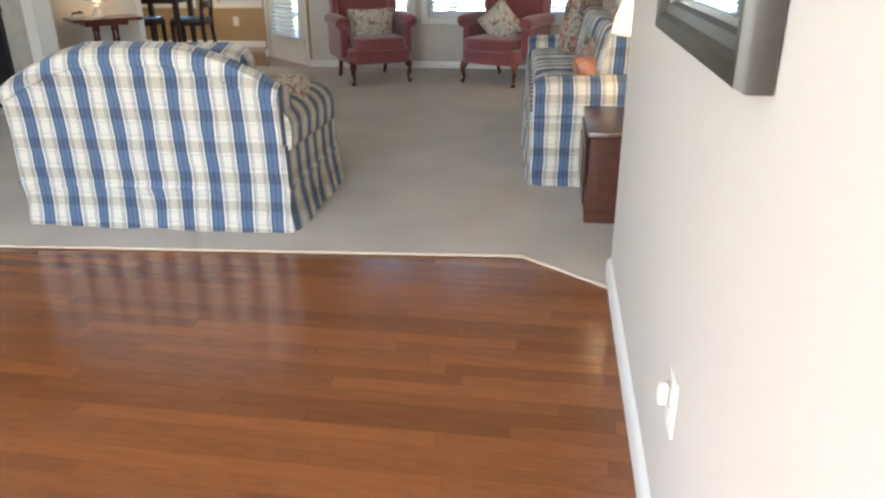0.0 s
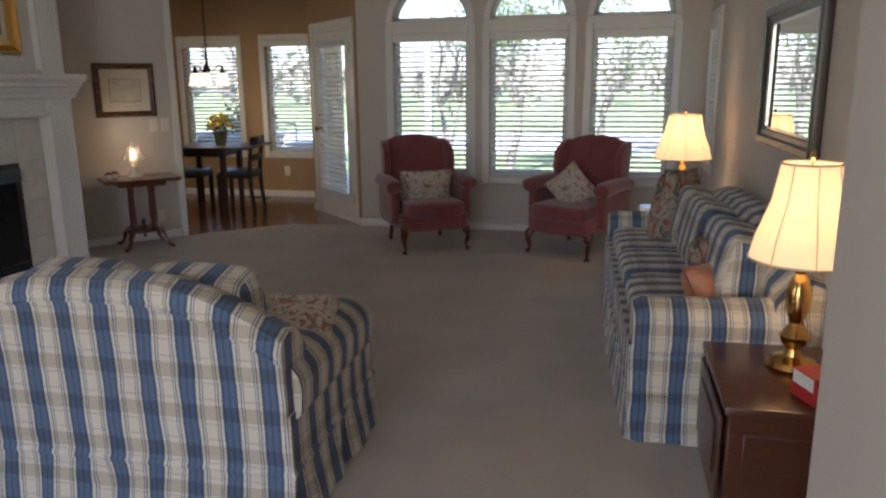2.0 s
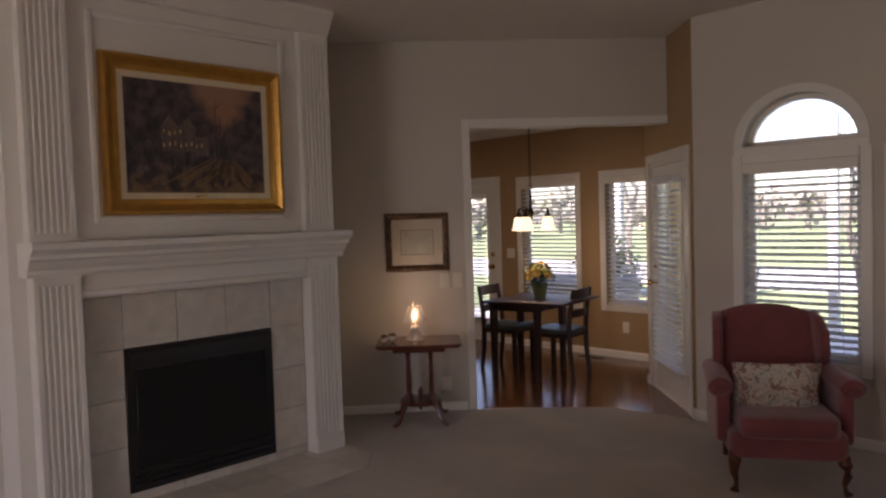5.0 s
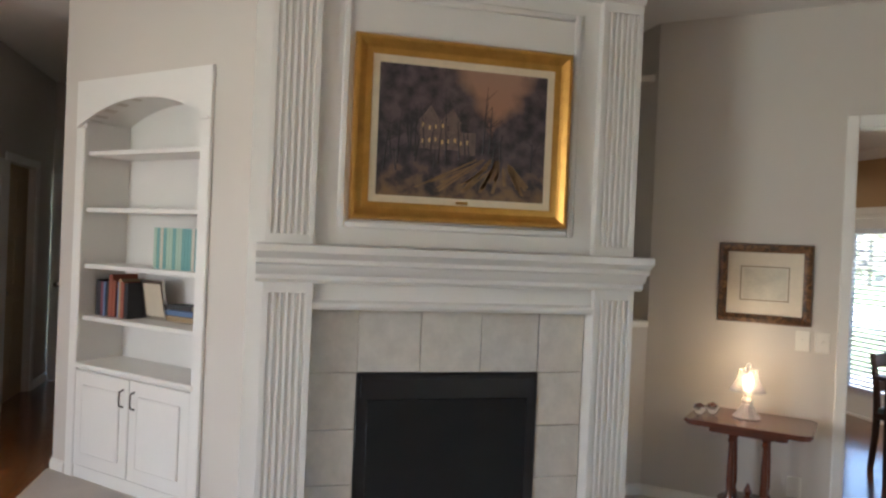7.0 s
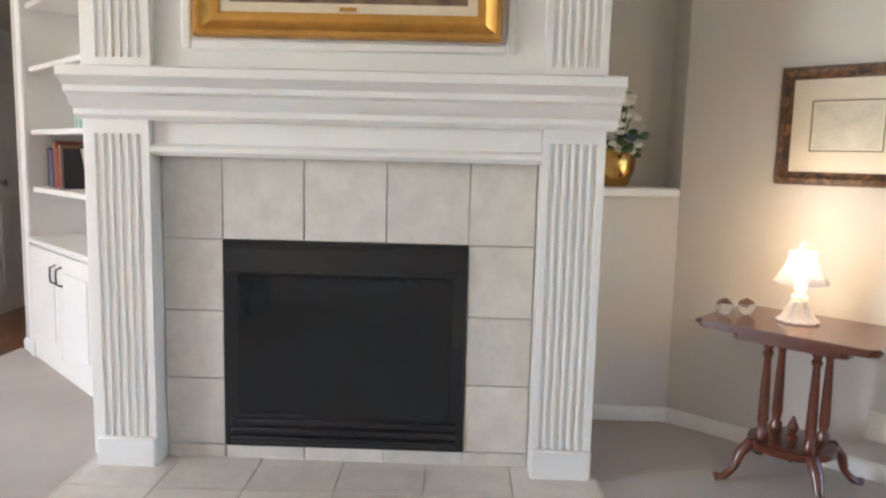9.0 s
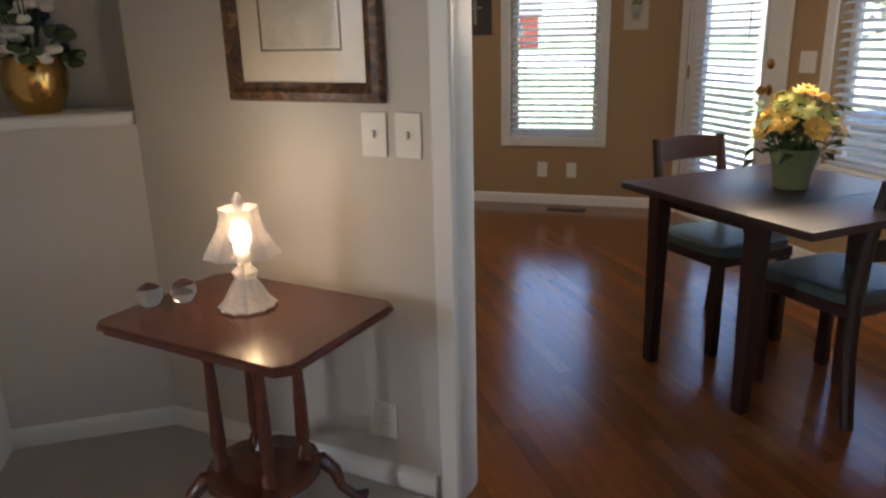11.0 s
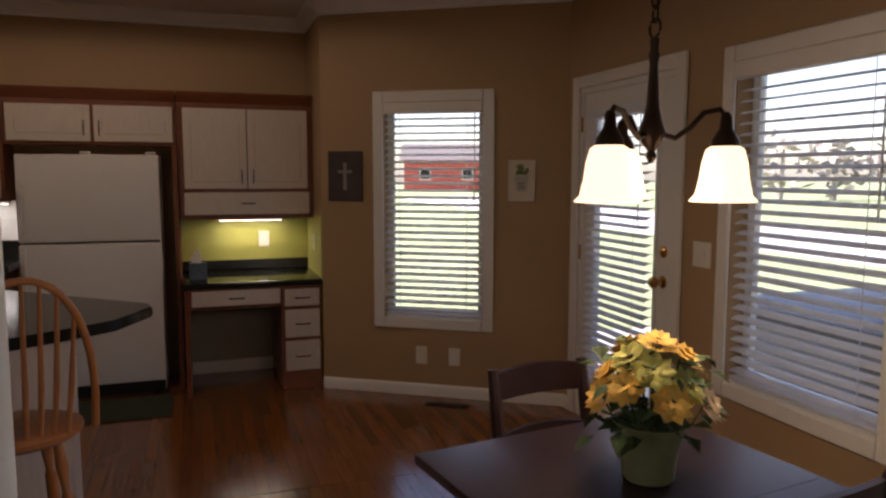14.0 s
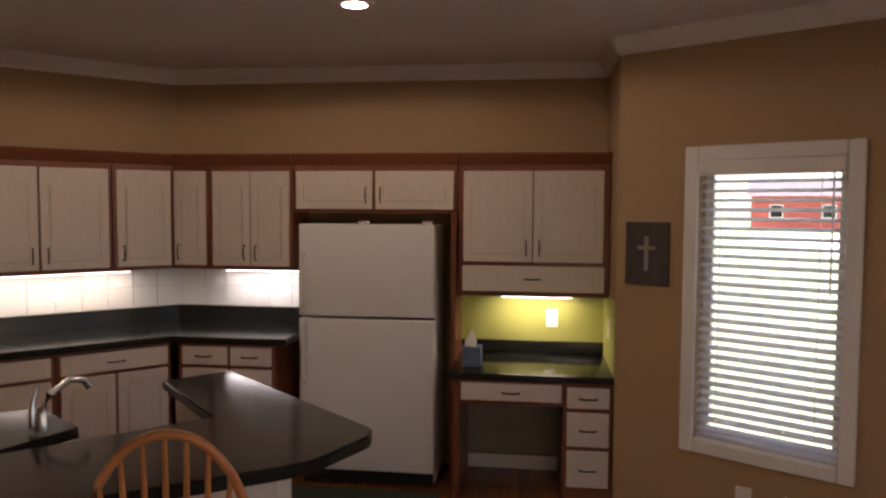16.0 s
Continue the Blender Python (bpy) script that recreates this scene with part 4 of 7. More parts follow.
x = 0.40
while x < 0.80:  # the pale set
    w = random.uniform(0.022, 0.027)
    book(m_book @ pose(x, -0.07, 1.30), w, 0.17, 0.235, random.choice((0, 1, 2, 0, 1)))
    x += w + 0.002
x = 1.06
while x < 1.36:
    w, h = random.uniform(0.018, 0.035), random.uniform(0.2, 0.27)
    book(m_book @ pose(x, -0.08 - random.uniform(0, 0.02), 0.985), w, 0.17, h, random.choice((3, 4, 5, 6, 7, 5)))
    x += w + 0.002
for i in range(3):
    book(m_book @ pose(0.62 + 0.01 * i, -0.20, 0.986 + 0.034 * i, 0, 0, 0) @ pose(0, 0, 0, 0, 90, 0) @ pose(-0.032, 0, 0), 0.03, 0.16, 0.24 - 0.02 * i, (7, 3, 5)[i], True)
pf = thing("photo_frame", m_book @ pose(0.95, -0.2, 0.986, -10), "silver photo frame leaning on a bookcase shelf", "photo frame")
part("frame", frame_bars(B(), 0.16, 0.2, [(0, -0.008), (0, 0.006), (0.02, 0.01), (0.02, -0.008)]), CHROME, pf).location = (0, 0, 0.12)
part("picture", box(B(), -0.08, 0.08, -0.006, 0.0, 0.02, 0.22), PAPER, pf)


def sofa(name, m, w, depth, label, seats, top=0.86, arm=0.60):
    """Skirted, rolled-arm sofa with a camel back. Local x across, +y front."""
    ob = thing(name, m, label, "sofa")
    hd = depth / 2
    aw = 0.21
    # skirted base with kick pleats
    bm = B()
    n = 64
    per = []
    fl = 0.035
    for x0, y0, x1, y1 in ((-w / 2, -hd, w / 2, -hd), (w / 2, -hd, w / 2, hd), (w / 2, hd, -w / 2, hd), (-w / 2, hd, -w / 2, -hd)):
        k = max(6, int(math.hypot(x1 - x0, y1 - y0) / 0.06))
        per += [(x0 + (x1 - x0) * i / k, y0 + (y1 - y0) * i / k, i / k) for i in range(k)]
    rings = []
    for z, out in ((0.012, fl), (0.10, 0.020), (0.19, 0.004), (0.205, 0.012), (0.22, 0.0), (0.40, -0.004)):
        ring = []
        for i, (px, py, f) in enumerate(per):
            d = Vector((px, py, 0)).normalized()
            pleat = -0.03 if (abs(f - 0.5) < 0.03 or f < 0.02) and z < 0.19 else 0.0
            wv = 0.008 * math.sin(i * 1.9) * (1 if z < 0.19 else 0.2)
            ring.append(bm.verts.new((px + d.x * (out + pleat + wv), py + d.y * (out + pleat + wv), z)))
        rings.append(ring)
    for p, q in zip(rings, rings[1:]):
        for i in range(len(per)):
            bm.faces.new((p[i], p[(i + 1) % len(per)], q[(i + 1) % len(per)], q[i]))
    bm.faces.new(rings[0][::-1])
    bm.faces.new(rings[-1])
    part("skirted_base", bm, PLX, ob)
    # camel back: profile swept along x
    bm = B()
    k = 30
    rows = []
    for i in range(k + 1):
        u = -1 + 2 * i / k
        x = u * (w / 2 - 0.01)
        t = top - 0.17 * max(0.0, (abs(u) - 0.22) / 0.78) ** 1.7 - 0.02
        prof = [(-hd, 0.25), (-hd - 0.005, 0.45), (-hd - 0.01, t - 0.10), (-hd - 0.022, t - 0.05), (-hd - 0.005, t - 0.008), (-hd + 0.05, t + 0.012), (-hd + 0.12, t - 0.01), (-hd + 0.17, t - 0.07), (-hd + 0.20, 0.45), (-hd + 0.22, 0.30)]
        rows.append([bm.verts.new((x, py, pz)) for py, pz in prof])
    for p, q in zip(rows, rows[1:]):
        for i in range(len(p) - 1):
            bm.faces.new((p[i], q[i], q[i + 1], p[i + 1]))
    bm.faces.new(rows[0])
    bm.faces.new(rows[-1][::-1])
    bmesh.ops.recalc_face_normals(bm, faces=bm.faces)
    part("backrest", bm, PLX, ob)
    # piping along the back's upper edge
    pts = []
    for i in range(k + 1):
        u = -1 + 2 * i / k
        t = top - 0.17 * max(0.0, (abs(u) - 0.22) / 0.78) ** 1.7 - 0.02
        pts.append((u * (w / 2 - 0.01), -hd - 0.018, t - 0.075))
    part("piping", tube(B(), pts, 0.006, 6), PLX, ob)
    for s in (-1, 1):
        am = B()
        cx = s * (w / 2 - aw / 2 + 0.01)
        prof = [(-aw / 2 + 0.03, 0.22), (-aw / 2 + 0.02, arm - 0.15), (-aw / 2 - 0.005, arm - 0.06)]
        prof += [(math.cos(a) * 0.115 + 0.015 * s * 0, arm - 0.085 + 0.10 * math.sin(a)) for a in (math.pi * (1 - j / 8) for j in range(9))]
        prof += [(aw / 2 + 0.005, arm - 0.17), (aw / 2 - 0.025, arm - 0.20), (aw / 2 - 0.03, 0.22)]
        prof = [(cx + s * px, pz) for px, pz in prof]
        rows = []
        for j, y in enumerate((-hd + 0.05, -hd * 0.3, hd * 0.4, hd - 0.05, hd - 0.012)):
            sh = 1 if j < 4 else 0.93
            rows.append([am.verts.new((cx + (px - cx) * sh, y, 0.30 + (pz - 0.30) * (sh if pz > 0.3 else 1) + 0.02 * (1 - (y + hd) / depth))) for px, pz in prof])
        for p, q in zip(rows, rows[1:]):
            for i in range(len(p)):
                am.faces.new((p[i], q[i], q[(i + 1) % len(p)], p[(i + 1) % len(p)]))
        am.faces.new(rows[0])
        am.faces.new(rows[-1][::-1])
        bmesh.ops.recalc_face_normals(am, faces=am.faces)
        part("arm", am, PLY, ob)
    iw = w - 2 * aw + 0.03
    for i in range(seats):
        cw = iw / seats
        cx = -iw / 2 + cw * (i + 0.5)
        part("seat_cushion", puff(B(), (cx, 0.07, 0.405), (cw - 0.006, depth - 0.20, 0.17), 0.28, bulge=0.12), PLX, ob)
        part("back_cushion", puff(B(), (0, 0, 0), (cw - 0.01, 0.20, top - 0.50), 0.42, m=pose(cx, -hd + 0.25, 0.47 + (top - 0.52) / 2, 12)), PLX, ob)
    return ob


sofa("loveseat", pose(-1.745, 3.575, 0, 0, 0, 1.5), 1.27, 0.84, "blue and cream plaid skirted loveseat with a camel back", 2, 0.84, 0.54)
sofa("sofa", pose(0.21, 5.14, 0, 0, 0, 93.0), 2.18, 0.70, "blue and cream plaid three-seat sofa against the wall", 3, 0.84, 0.55)


def pillow(m, s, material, label):
    ob = thing("throw_pillow", m, label, "pillow", "throw pillows")
    bm = B()
    k = 14
    grid = {}
    for sgn in (1, -1):
        for i in range(k + 1):
            for j in range(k + 1):
                u, v = -1 + 2 * i / k, -1 + 2 * j / k
                pinch = 1 - 0.09 * (1 - abs(u) ** 2) * abs(v) ** 3 - 0.0
                px = u * (1 - 0.08 * (1 - v * v) * abs(u) ** 2) * s[0] / 2
                pz = v * (1 - 0.08 * (1 - u * u) * abs(v) ** 2) * s[1] / 2
                h = s[2] / 2 * ((1 - u ** 4) * (1 - v ** 4)) ** 0.55 * (1 + 0.12 * noise.noise((u * 2, v * 2, sgn)))
                grid[sgn, i, j] = bm.verts.new((px, sgn * h, pz)) if sgn == 1 or h > 1e-4 else grid[1, i, j]
        for i in range(k):
            for j in range(k):
                q = [grid[sgn, i, j], grid[sgn, i + 1, j], grid[sgn, i + 1, j + 1], grid[sgn, i, j + 1]]
                bm.faces.new(q if sgn == 1 else q[::-1])
    bmesh.ops.recalc_face_normals(bm, faces=bm.faces)
    part("cover", bm, material, ob)
    part("piping", tube(B(), [(-s[0] / 2, 0, -s[1] / 2), (0, 0, -s[1] / 2 * 0.92), (s[0] / 2, 0, -s[1] / 2), (s[0] / 2 * 0.92, 0, 0), (s[0] / 2, 0, s[1] / 2), (0, 0, s[1] / 2 * 0.92), (-s[0] / 2, 0, s[1] / 2), (-s[0] / 2 * 0.92, 0, 0), (-s[0] / 2, 0, -s[1] / 2)], 0.006, 6), material, ob)
    return ob


pillow(pose(0.20, 5.80, 0.66, 8, 4, 62), (0.46, 0.46, 0.17), FLORAL, "dark floral tapestry pillow on the sofa")
pillow(pose(0.26, 4.42, 0.53, -28, 0, 55), (0.30, 0.25, 0.15), COPPER_CLOTH, "copper satin gathered pillow on the sofa")
pillow(pose(0.27, 4.68, 0.57, -20, 8, 80), (0.34, 0.30, 0.13), FLORAL, "dark floral pillow behind the copper one")
pillow(pose(-1.30, 3.62, 0.555, 74, 0, 190), (0.34, 0.28, 0.12), FLORAL_LIGHT, "grey floral pillow lying on the loveseat")


def wing_chair(m, label):
    ob = thing("wing_chair", m, label, "armchair", "pair of wing chairs")
    # local +y front
    part("seat_rail", puff(B(), (0, 0.02, 0.27), (0.64, 0.62, 0.16), 0.22), ROSE, ob)
    part("seat_cushion", puff(B(), (0, 0.06, 0.385), (0.54, 0.62, 0.13), 0.26, bulge=0.15), ROSE, ob)
    bm = B()
    k = 18
    rows = []
    for i in range(k + 1):
        u = -1 + 2 * i / k
        x = u * 0.29
        t = 0.965 + 0.035 * math.cos(u * math.pi / 2) - 0.025 * abs(u) ** 3
        pf = [(-0.30, 0.25), (-0.36, 0.60), (-0.43, t - 0.03), (-0.42, t), (-0.375, t + 0.008), (-0.33, t - 0.03), (-0.27, 0.70), (-0.235, 0.44), (-0.22, 0.25)]
        rows.append([bm.verts.new((x, y + 0.02 * u * u, z)) for y, z in pf])
    for p, q in zip(rows, rows[1:]):
        for i in range(len(p) - 1):
            bm.faces.new((p[i], q[i], q[i + 1], p[i + 1]))
    bm.faces.new(rows[0])
    bm.faces.new(rows[-1][::-1])
    bmesh.ops.recalc_face_normals(bm, faces=bm.faces)
    part("backrest", bm, ROSE, ob)
    for s in (-1, 1):
        wg = B()
        prism(wg, [(-0.42, 0.945), (-0.36, 0.965), (-0.26, 0.94), (-0.16, 0.86), (-0.14, 0.72), (-0.18, 0.58), (-0.34, 0.52)], 0, 0.06, "x")
        bmesh.ops.transform(wg, matrix=pose(s * 0.30 - (0.06 if s < 0 else 0), 0, 0, 0, 0, -s * 6), verts=wg.verts)
        es = [e for e in wg.edges]
        bmesh.ops.bevel(wg, geom=es, offset=0.022, segments=3, affect="EDGES", profile=0.5)
        part("wing", wg, ROSE, ob)
        am = B()
        tube(am, [(s * 0.335, -0.30, 0.60), (s * 0.34, -0.1, 0.605), (s * 0.35, 0.14, 0.595), (s * 0.355, 0.22, 0.585), (s * 0.355, 0.245, 0.575)], [0.065, 0.068, 0.075, 0.07, 0.035], 14, 0.85)
        part("arm", am, ROSE, ob)
        part("arm_panel", puff(B(), (s * 0.335, -0.05, 0.42), (0.085, 0.50, 0.36), 0.3), ROSE, ob)
        lg = B()
        tube(lg, [(s * 0.28, 0.26, 0.22), (s * 0.295, 0.30, 0.17), (s * 0.30, 0.305, 0.12), (s * 0.285, 0.29, 0.06), (s * 0.29, 0.30, 0.025), (s * 0.30, 0.32, 0.012)], [0.038, 0.034, 0.024, 0.015, 0.016, 0.026], 12)
        part("front_leg", lg, MAHOG, ob, "dark cabriole leg with a pad foot")
        part("back_leg", tube(B(), [(s * 0.25, -0.26, 0.22), (s * 0.25, -0.30, 0.11), (s * 0.25, -0.34, 0.013)], [0.026, 0.021, 0.018], 8), MAHOG, ob)
    return ob


wing_chair(pose(-1.73, 7.30, 0.012, 0, 0, 212) @ Matrix.Scale(0.94, 4), "rose velvet wing chair with dark cabriole legs by the window")
wing_chair(pose(-0.45, 7.33, 0.012, 0, 0, 153) @ Matrix.Scale(0.94, 4), "rose velvet wing chair with cabriole legs near the lamp table")
pillow(pose(-1.71, 7.22, 0.535, -14, 0, 212), (0.46, 0.30, 0.14), FLORAL_LIGHT, "grey floral lumbar pillow on the wing chair")
pillow(pose(-0.48, 7.25, 0.545, -14, 38, 153), (0.34, 0.34, 0.14), FLORAL_LIGHT, "grey floral square pillow tilted on the wing chair")


def table_lamp(m, label, shade_h=0.30, r0=0.105, r1=0.205, base_h=0.40, energy=14):
    ob = thing("table_lamp", m, label, "lamp", "brass table lamps")
    part("base", lathe(B(), [(0.075, 0), (0.085, 0.012), (0.075, 0.03), (0.03, 0.045), (0.022, 0.07), (0.04, 0.09), (0.048, 0.115), (0.03, 0.145), (0.018, 0.16), (0.026, 0.175), (0.038, 0.21), (0.042, 0.26), (0.028, 0.31), (0.016, 0.33), (0.03, 0.345), (0.012, 0.36), (0.010, base_h)][:], 20), BRASS, ob, "turned brass lamp base")
    z0 = base_h - 0.05
    sh = B()
    prof = [(r1, z0), (r1 * 0.90, z0 + shade_h * 0.25), (r0 * 1.22, z0 + shade_h * 0.62), (r0, z0 + shade_h)]
    ringsets = []
    for rr, z in prof + [(r - 0.004, z) for r, z in prof[::-1]]:
        ringsets.append([sh.verts.new((rr * (1 + 0.012 * math.cos(8 * a)) * math.cos(a), rr * (1 + 0.012 * math.cos(8 * a)) * math.sin(a), z)) for a in (2 * math.pi * i / 32 for i in range(32))])
    for p, q in zip(ringsets, ringsets[1:] + ringsets[:1]):
        for i in range(32):
            sh.faces.new((p[i], p[(i + 1) % 32], q[(i + 1) % 32], q[i]))
    shade = part("shade", sh, SHADE, ob, "cream pleated fabric shade, lit")
    for rr, z in ((r1, z0), (r0, z0 + shade_h)):
        part("trim_band", tube(B(), [(rr * math.cos(a), rr * math.sin(a), z) for a in (2 * math.pi * i / 24 for i in range(25))], 0.004, 6), LINER, shade)
    for i in range(8):
        a = 2 * math.pi * i / 8
        part("seam", tube(B(), [((rr * 1.012 + 0.001) * math.cos(a), (rr * 1.012 + 0.001) * math.sin(a), z) for rr, z in prof], 0.0022, 5), LINER, shade)
    part("finial", lathe(B(), [(0.004, z0 + shade_h - 0.02), (0.004, z0 + shade_h + 0.01), (0.011, z0 + shade_h + 0.018), (0.009, z0 + shade_h + 0.035), (0.002, z0 + shade_h + 0.045)], 10), BRASS, ob)
    part("harp", tube(B(), [(-0.005, 0, base_h), (-0.05, 0, z0 + shade_h * 0.5), (0, 0, z0 + shade_h - 0.01), (0.05, 0, z0 + shade_h * 0.5), (0.005, 0, base_h)], 0.002, 6), BRASS, ob)
    part("bulb", lathe(B(), [(0.012, base_h), (0.03, base_h + 0.05), (0.03, base_h + 0.07), (0.015, base_h + 0.095), (0.003, base_h + 0.1)], 14), BULB, ob, "lit bulb")
    lamp("table_lamp_light", "POINT", m @ pose(0, 0, base_h + 0.14), energy, (1.0, 0.66, 0.34), radius=0.05)
    return ob


def end_cabinet():
    ob = thing("end_table", pose(0.395, 3.745, 0.012), "dark walnut cabinet end table beside the sofa", "end table")
    part("body", box(B(), -0.195, 0.195, -0.285, 0.285, 0.0, 0.395, bevel=0.006), WALNUT, ob)
    part("tabletop", box(B(), -0.208, 0.208, -0.30, 0.30, 0.395, 0.425, bevel=0.009, seg=2), WALNUT, ob, "polished dark tabletop")
    part("plinth", box(B(), -0.200, 0.200, -0.292, 0.292, 0.0, 0.06, bevel=0.004), WALNUT, ob)
    dr = part("door", box(B(), -0.214, -0.203, -0.255, 0.255, 0.08, 0.375, bevel=0.004), WALNUT, ob)
    part("door_panel", box(B(), -0.221, -0.212, -0.19, 0.19, 0.14, 0.325, bevel=0.006), WALNUT, dr)
    part("side_panel", box(B(), -0.15, 0.15, -0.293, -0.284, 0.12, 0.335, bevel=0.005), WALNUT, ob)


end_cabinet()
table_lamp(pose(0.45, 3.82, 0.437), "brass table lamp with a lit cream shade on the end table", 0.315, 0.09, 0.168, 0.43, 0.7)
sm = thing("tissue_box", pose(0.47, 3.56, 0.437, 0, 0, 20), "small red and white tissue box on the end table", "tissue box")
part("carton", box(B(), -0.055, 0.055, -0.055, 0.055, 0, 0.09, bevel=0.003), mat("red_carton", (0.45, 0.03, 0.03), 0.5), sm)
part("white_panel", box(B(), -0.0565, -0.054, -0.05, 0.05, 0.045, 0.085), PLASTIC, sm)


def side_table2():
    ob = thing("side_table", pose(0.31, 6.62, 0.012), "dark wooden side table between the sofa and the window", "side table")
    part("tabletop", box(B(), -0.27, 0.27, -0.25, 0.25, 0.46, 0.485, bevel=0.008), WALNUT, ob)
    part("apron", box(B(), -0.24, 0.24, -0.22, 0.22, 0.39, 0.46), WALNUT, ob)
    for x in (-0.22, 0.22):
        for y in (-0.20, 0.20):
            part("leg", tube(B(), [(x, y, 0.39), (x, y, 0.2), (x, y, 0.0)], [0.024, 0.02, 0.014], 8), WALNUT, ob)


side_table2()
table_lamp(pose(0.31, 6.64, 0.497), "brass table lamp with a lit cream shade on the side table", 0.30, 0.105, 0.19, 0.42, 1.4)
bk = thing("magazine", pose(0.14, 6.52, 0.497, 0, 0, 10), "glossy magazine on the side table", "magazine")
part("cover", box(B(), -0.10, 0.10, -0.13, 0.13, 0, 0.012, bevel=0.002), PLASTIC, bk)


def lamp_table():
    """Small Victorian parlour table with a clipped-corner top, four turned columns and splayed scroll feet."""
    ob = thing("parlor_table", pose(-4.153, 6.782, 0.012, 0, 0, 46) @ Matrix.Scale(0.95, 4, (0, 0, 1)), "mahogany parlor table with turned columns and scrolled feet", "side table")
    hw, hd, c = 0.315, 0.228, 0.03
    poly = [(-hw + c, -hd), (hw - c, -hd), (hw, -hd + c), (hw, hd - c), (hw - c, hd), (-hw + c, hd), (-hw, hd - c), (-hw, -hd + c)]
    bm = B()
    for z0, z1, k in ((0.618, 0.632, 0.96), (0.632, 0.642, 1.0), (0.642, 0.648, 0.975)):
        prism(bm, [(x * k, y * k) for x, y in poly], z0, z1)
    part("tabletop", bm, MAHOG, ob, "polished mahogany top with clipped corners")
    part("apron", prism(B(), [(x * 0.62, y * 0.6) for x, y in poly], 0.575, 0.618), MAHOG, ob)
    for a in (45, 135, 225, 315):
        x, y = 0.10 * math.cos(radians(a)) * 1.2, 0.10 * math.sin(radians(a))
        part("column", lathe(B(), [(0.022, 0.18), (0.022, 0.21), (0.014, 0.225), (0.020, 0.26), (0.017, 0.40), (0.013, 0.51), (0.02, 0.53), (0.013, 0.545), (0.022, 0.56), (0.022, 0.58)], 12, pose(x, y, 0)), MAHOG, ob)
    part("platform", lathe(B(), [(0.10, 0.15), (0.155, 0.155), (0.155, 0.18), (0.10, 0.19)], 16), MAHOG, ob)
    part("finial", lathe(B(), [(0.02, 0.19), (0.02, 0.2), (0.01, 0.21), (0.022, 0.235), (0.012, 0.26), (0.004, 0.28)], 12), MAHOG, ob)
    part("drop_finial", lathe(B(), [(0.004, 0.09), (0.016, 0.105), (0.008, 0.12), (0.022, 0.15)], 12), MAHOG, ob)
    for a in (45, 135, 225, 315):
        ca, sa = math.cos(radians(a)), math.sin(radians(a))
        pts = [(0.10, 0.17), (0.15, 0.165), (0.185, 0.12), (0.20, 0.065), (0.235, 0.025), (0.262, 0.02), (0.27, 0.035)]
        part("foot", tube(B(), [(r * ca * 1.05, r * sa, z) for r, z in pts], [0.022, 0.026, 0.022, 0.016, 0.017, 0.018, 0.008], 10, 0.9), MAHOG, ob, "scrolled foot")


lamp_table()


def crystal_lamp():
    m = pose(-4.195, 6.785, 0.628) @ Matrix.Scale(1.12, 4)
    ob = thing("crystal_lamp", m, "small cut-crystal table lamp, lit, on the parlor table", "lamp")
    part("foot", lathe(B(), [(0.062, 0), (0.066, 0.006), (0.05, 0.02), (0.035, 0.05), (0.022, 0.07)], 24, wave=(12, 0.05)), CRYSTAL, ob, "pressed crystal foot")
    part("stem", lathe(B(), [(0.022, 0.07), (0.028, 0.085), (0.015, 0.10), (0.020, 0.12), (0.012, 0.135)], 16, wave=(8, 0.06)), CRYSTAL, ob)
    sh = B()
    prof = [(0.085, 0.13), (0.070, 0.155), (0.050, 0.19), (0.043, 0.225), (0.045, 0.235)]
    prof = prof + [(r - 0.004, z) for r, z in prof[::-1]]
    rr = []
    for r, z in prof:
        rr.append([sh.verts.new((r * (1 + 0.05 * math.cos(10 * a)) * math.cos(a), r * (1 + 0.05 * math.cos(10 * a)) * math.sin(a), z)) for a in (2 * math.pi * i / 40 for i in range(40))])
    for p, q in zip(rr, rr[1:] + rr[:1]):
        for i in range(40):
            sh.faces.new((p[i], p[(i + 1) % 40], q[(i + 1) % 40], q[i]))
    s = part("shade", sh, CRYSTAL, ob, "fluted crystal shade")
    s.visible_shadow = False
    part("bulb", lathe(B(), [(0.012, 0.13), (0.022, 0.165), (0.022, 0.185), (0.010, 0.205), (0.002, 0.21)], 14), BULB, ob, "lit bulb")
    part("finial", lathe(B(), [(0.004, 0.21), (0.012, 0.245), (0.012, 0.255), (0.004, 0.27)], 10), CRYSTAL, ob)
    lamp("crystal_lamp_light", "POINT", m @ pose(0, 0, 0.34), 0.2, (1.0, 0.74, 0.45), radius=0.03)


crystal_lamp()
pw = thing("paperweight", pose(-4.27, 6.54, 0.628), "pair of clear and blue glass orbs on the parlor table", "ornament")
for i, (dx, dy) in enumerate(((0, 0), (-0.005, 0.085))):
    part("glass_orb", lathe(B(), [(0.012, 0.001), (0.028, 0.012), (0.036, 0.034), (0.028, 0.056), (0.006, 0.068)], 18, pose(dx, dy, 0)), glass("orb_glass", (0.80, 0.87, 0.95)), pw)


def framed_print(m, w, h, fw, frame_mat, label, category, body):
    ob = thing("framed_print", m, label, category)
    part("frame", frame_bars(B(), w, h, [(0, 0), (0, 0.012), (0.008, 0.016), (fw * 0.5, 0.026), (fw * 0.85, 0.022), (fw, 0.010), (fw, 0)]), frame_mat, ob)
    body(ob, w, h)
    return ob


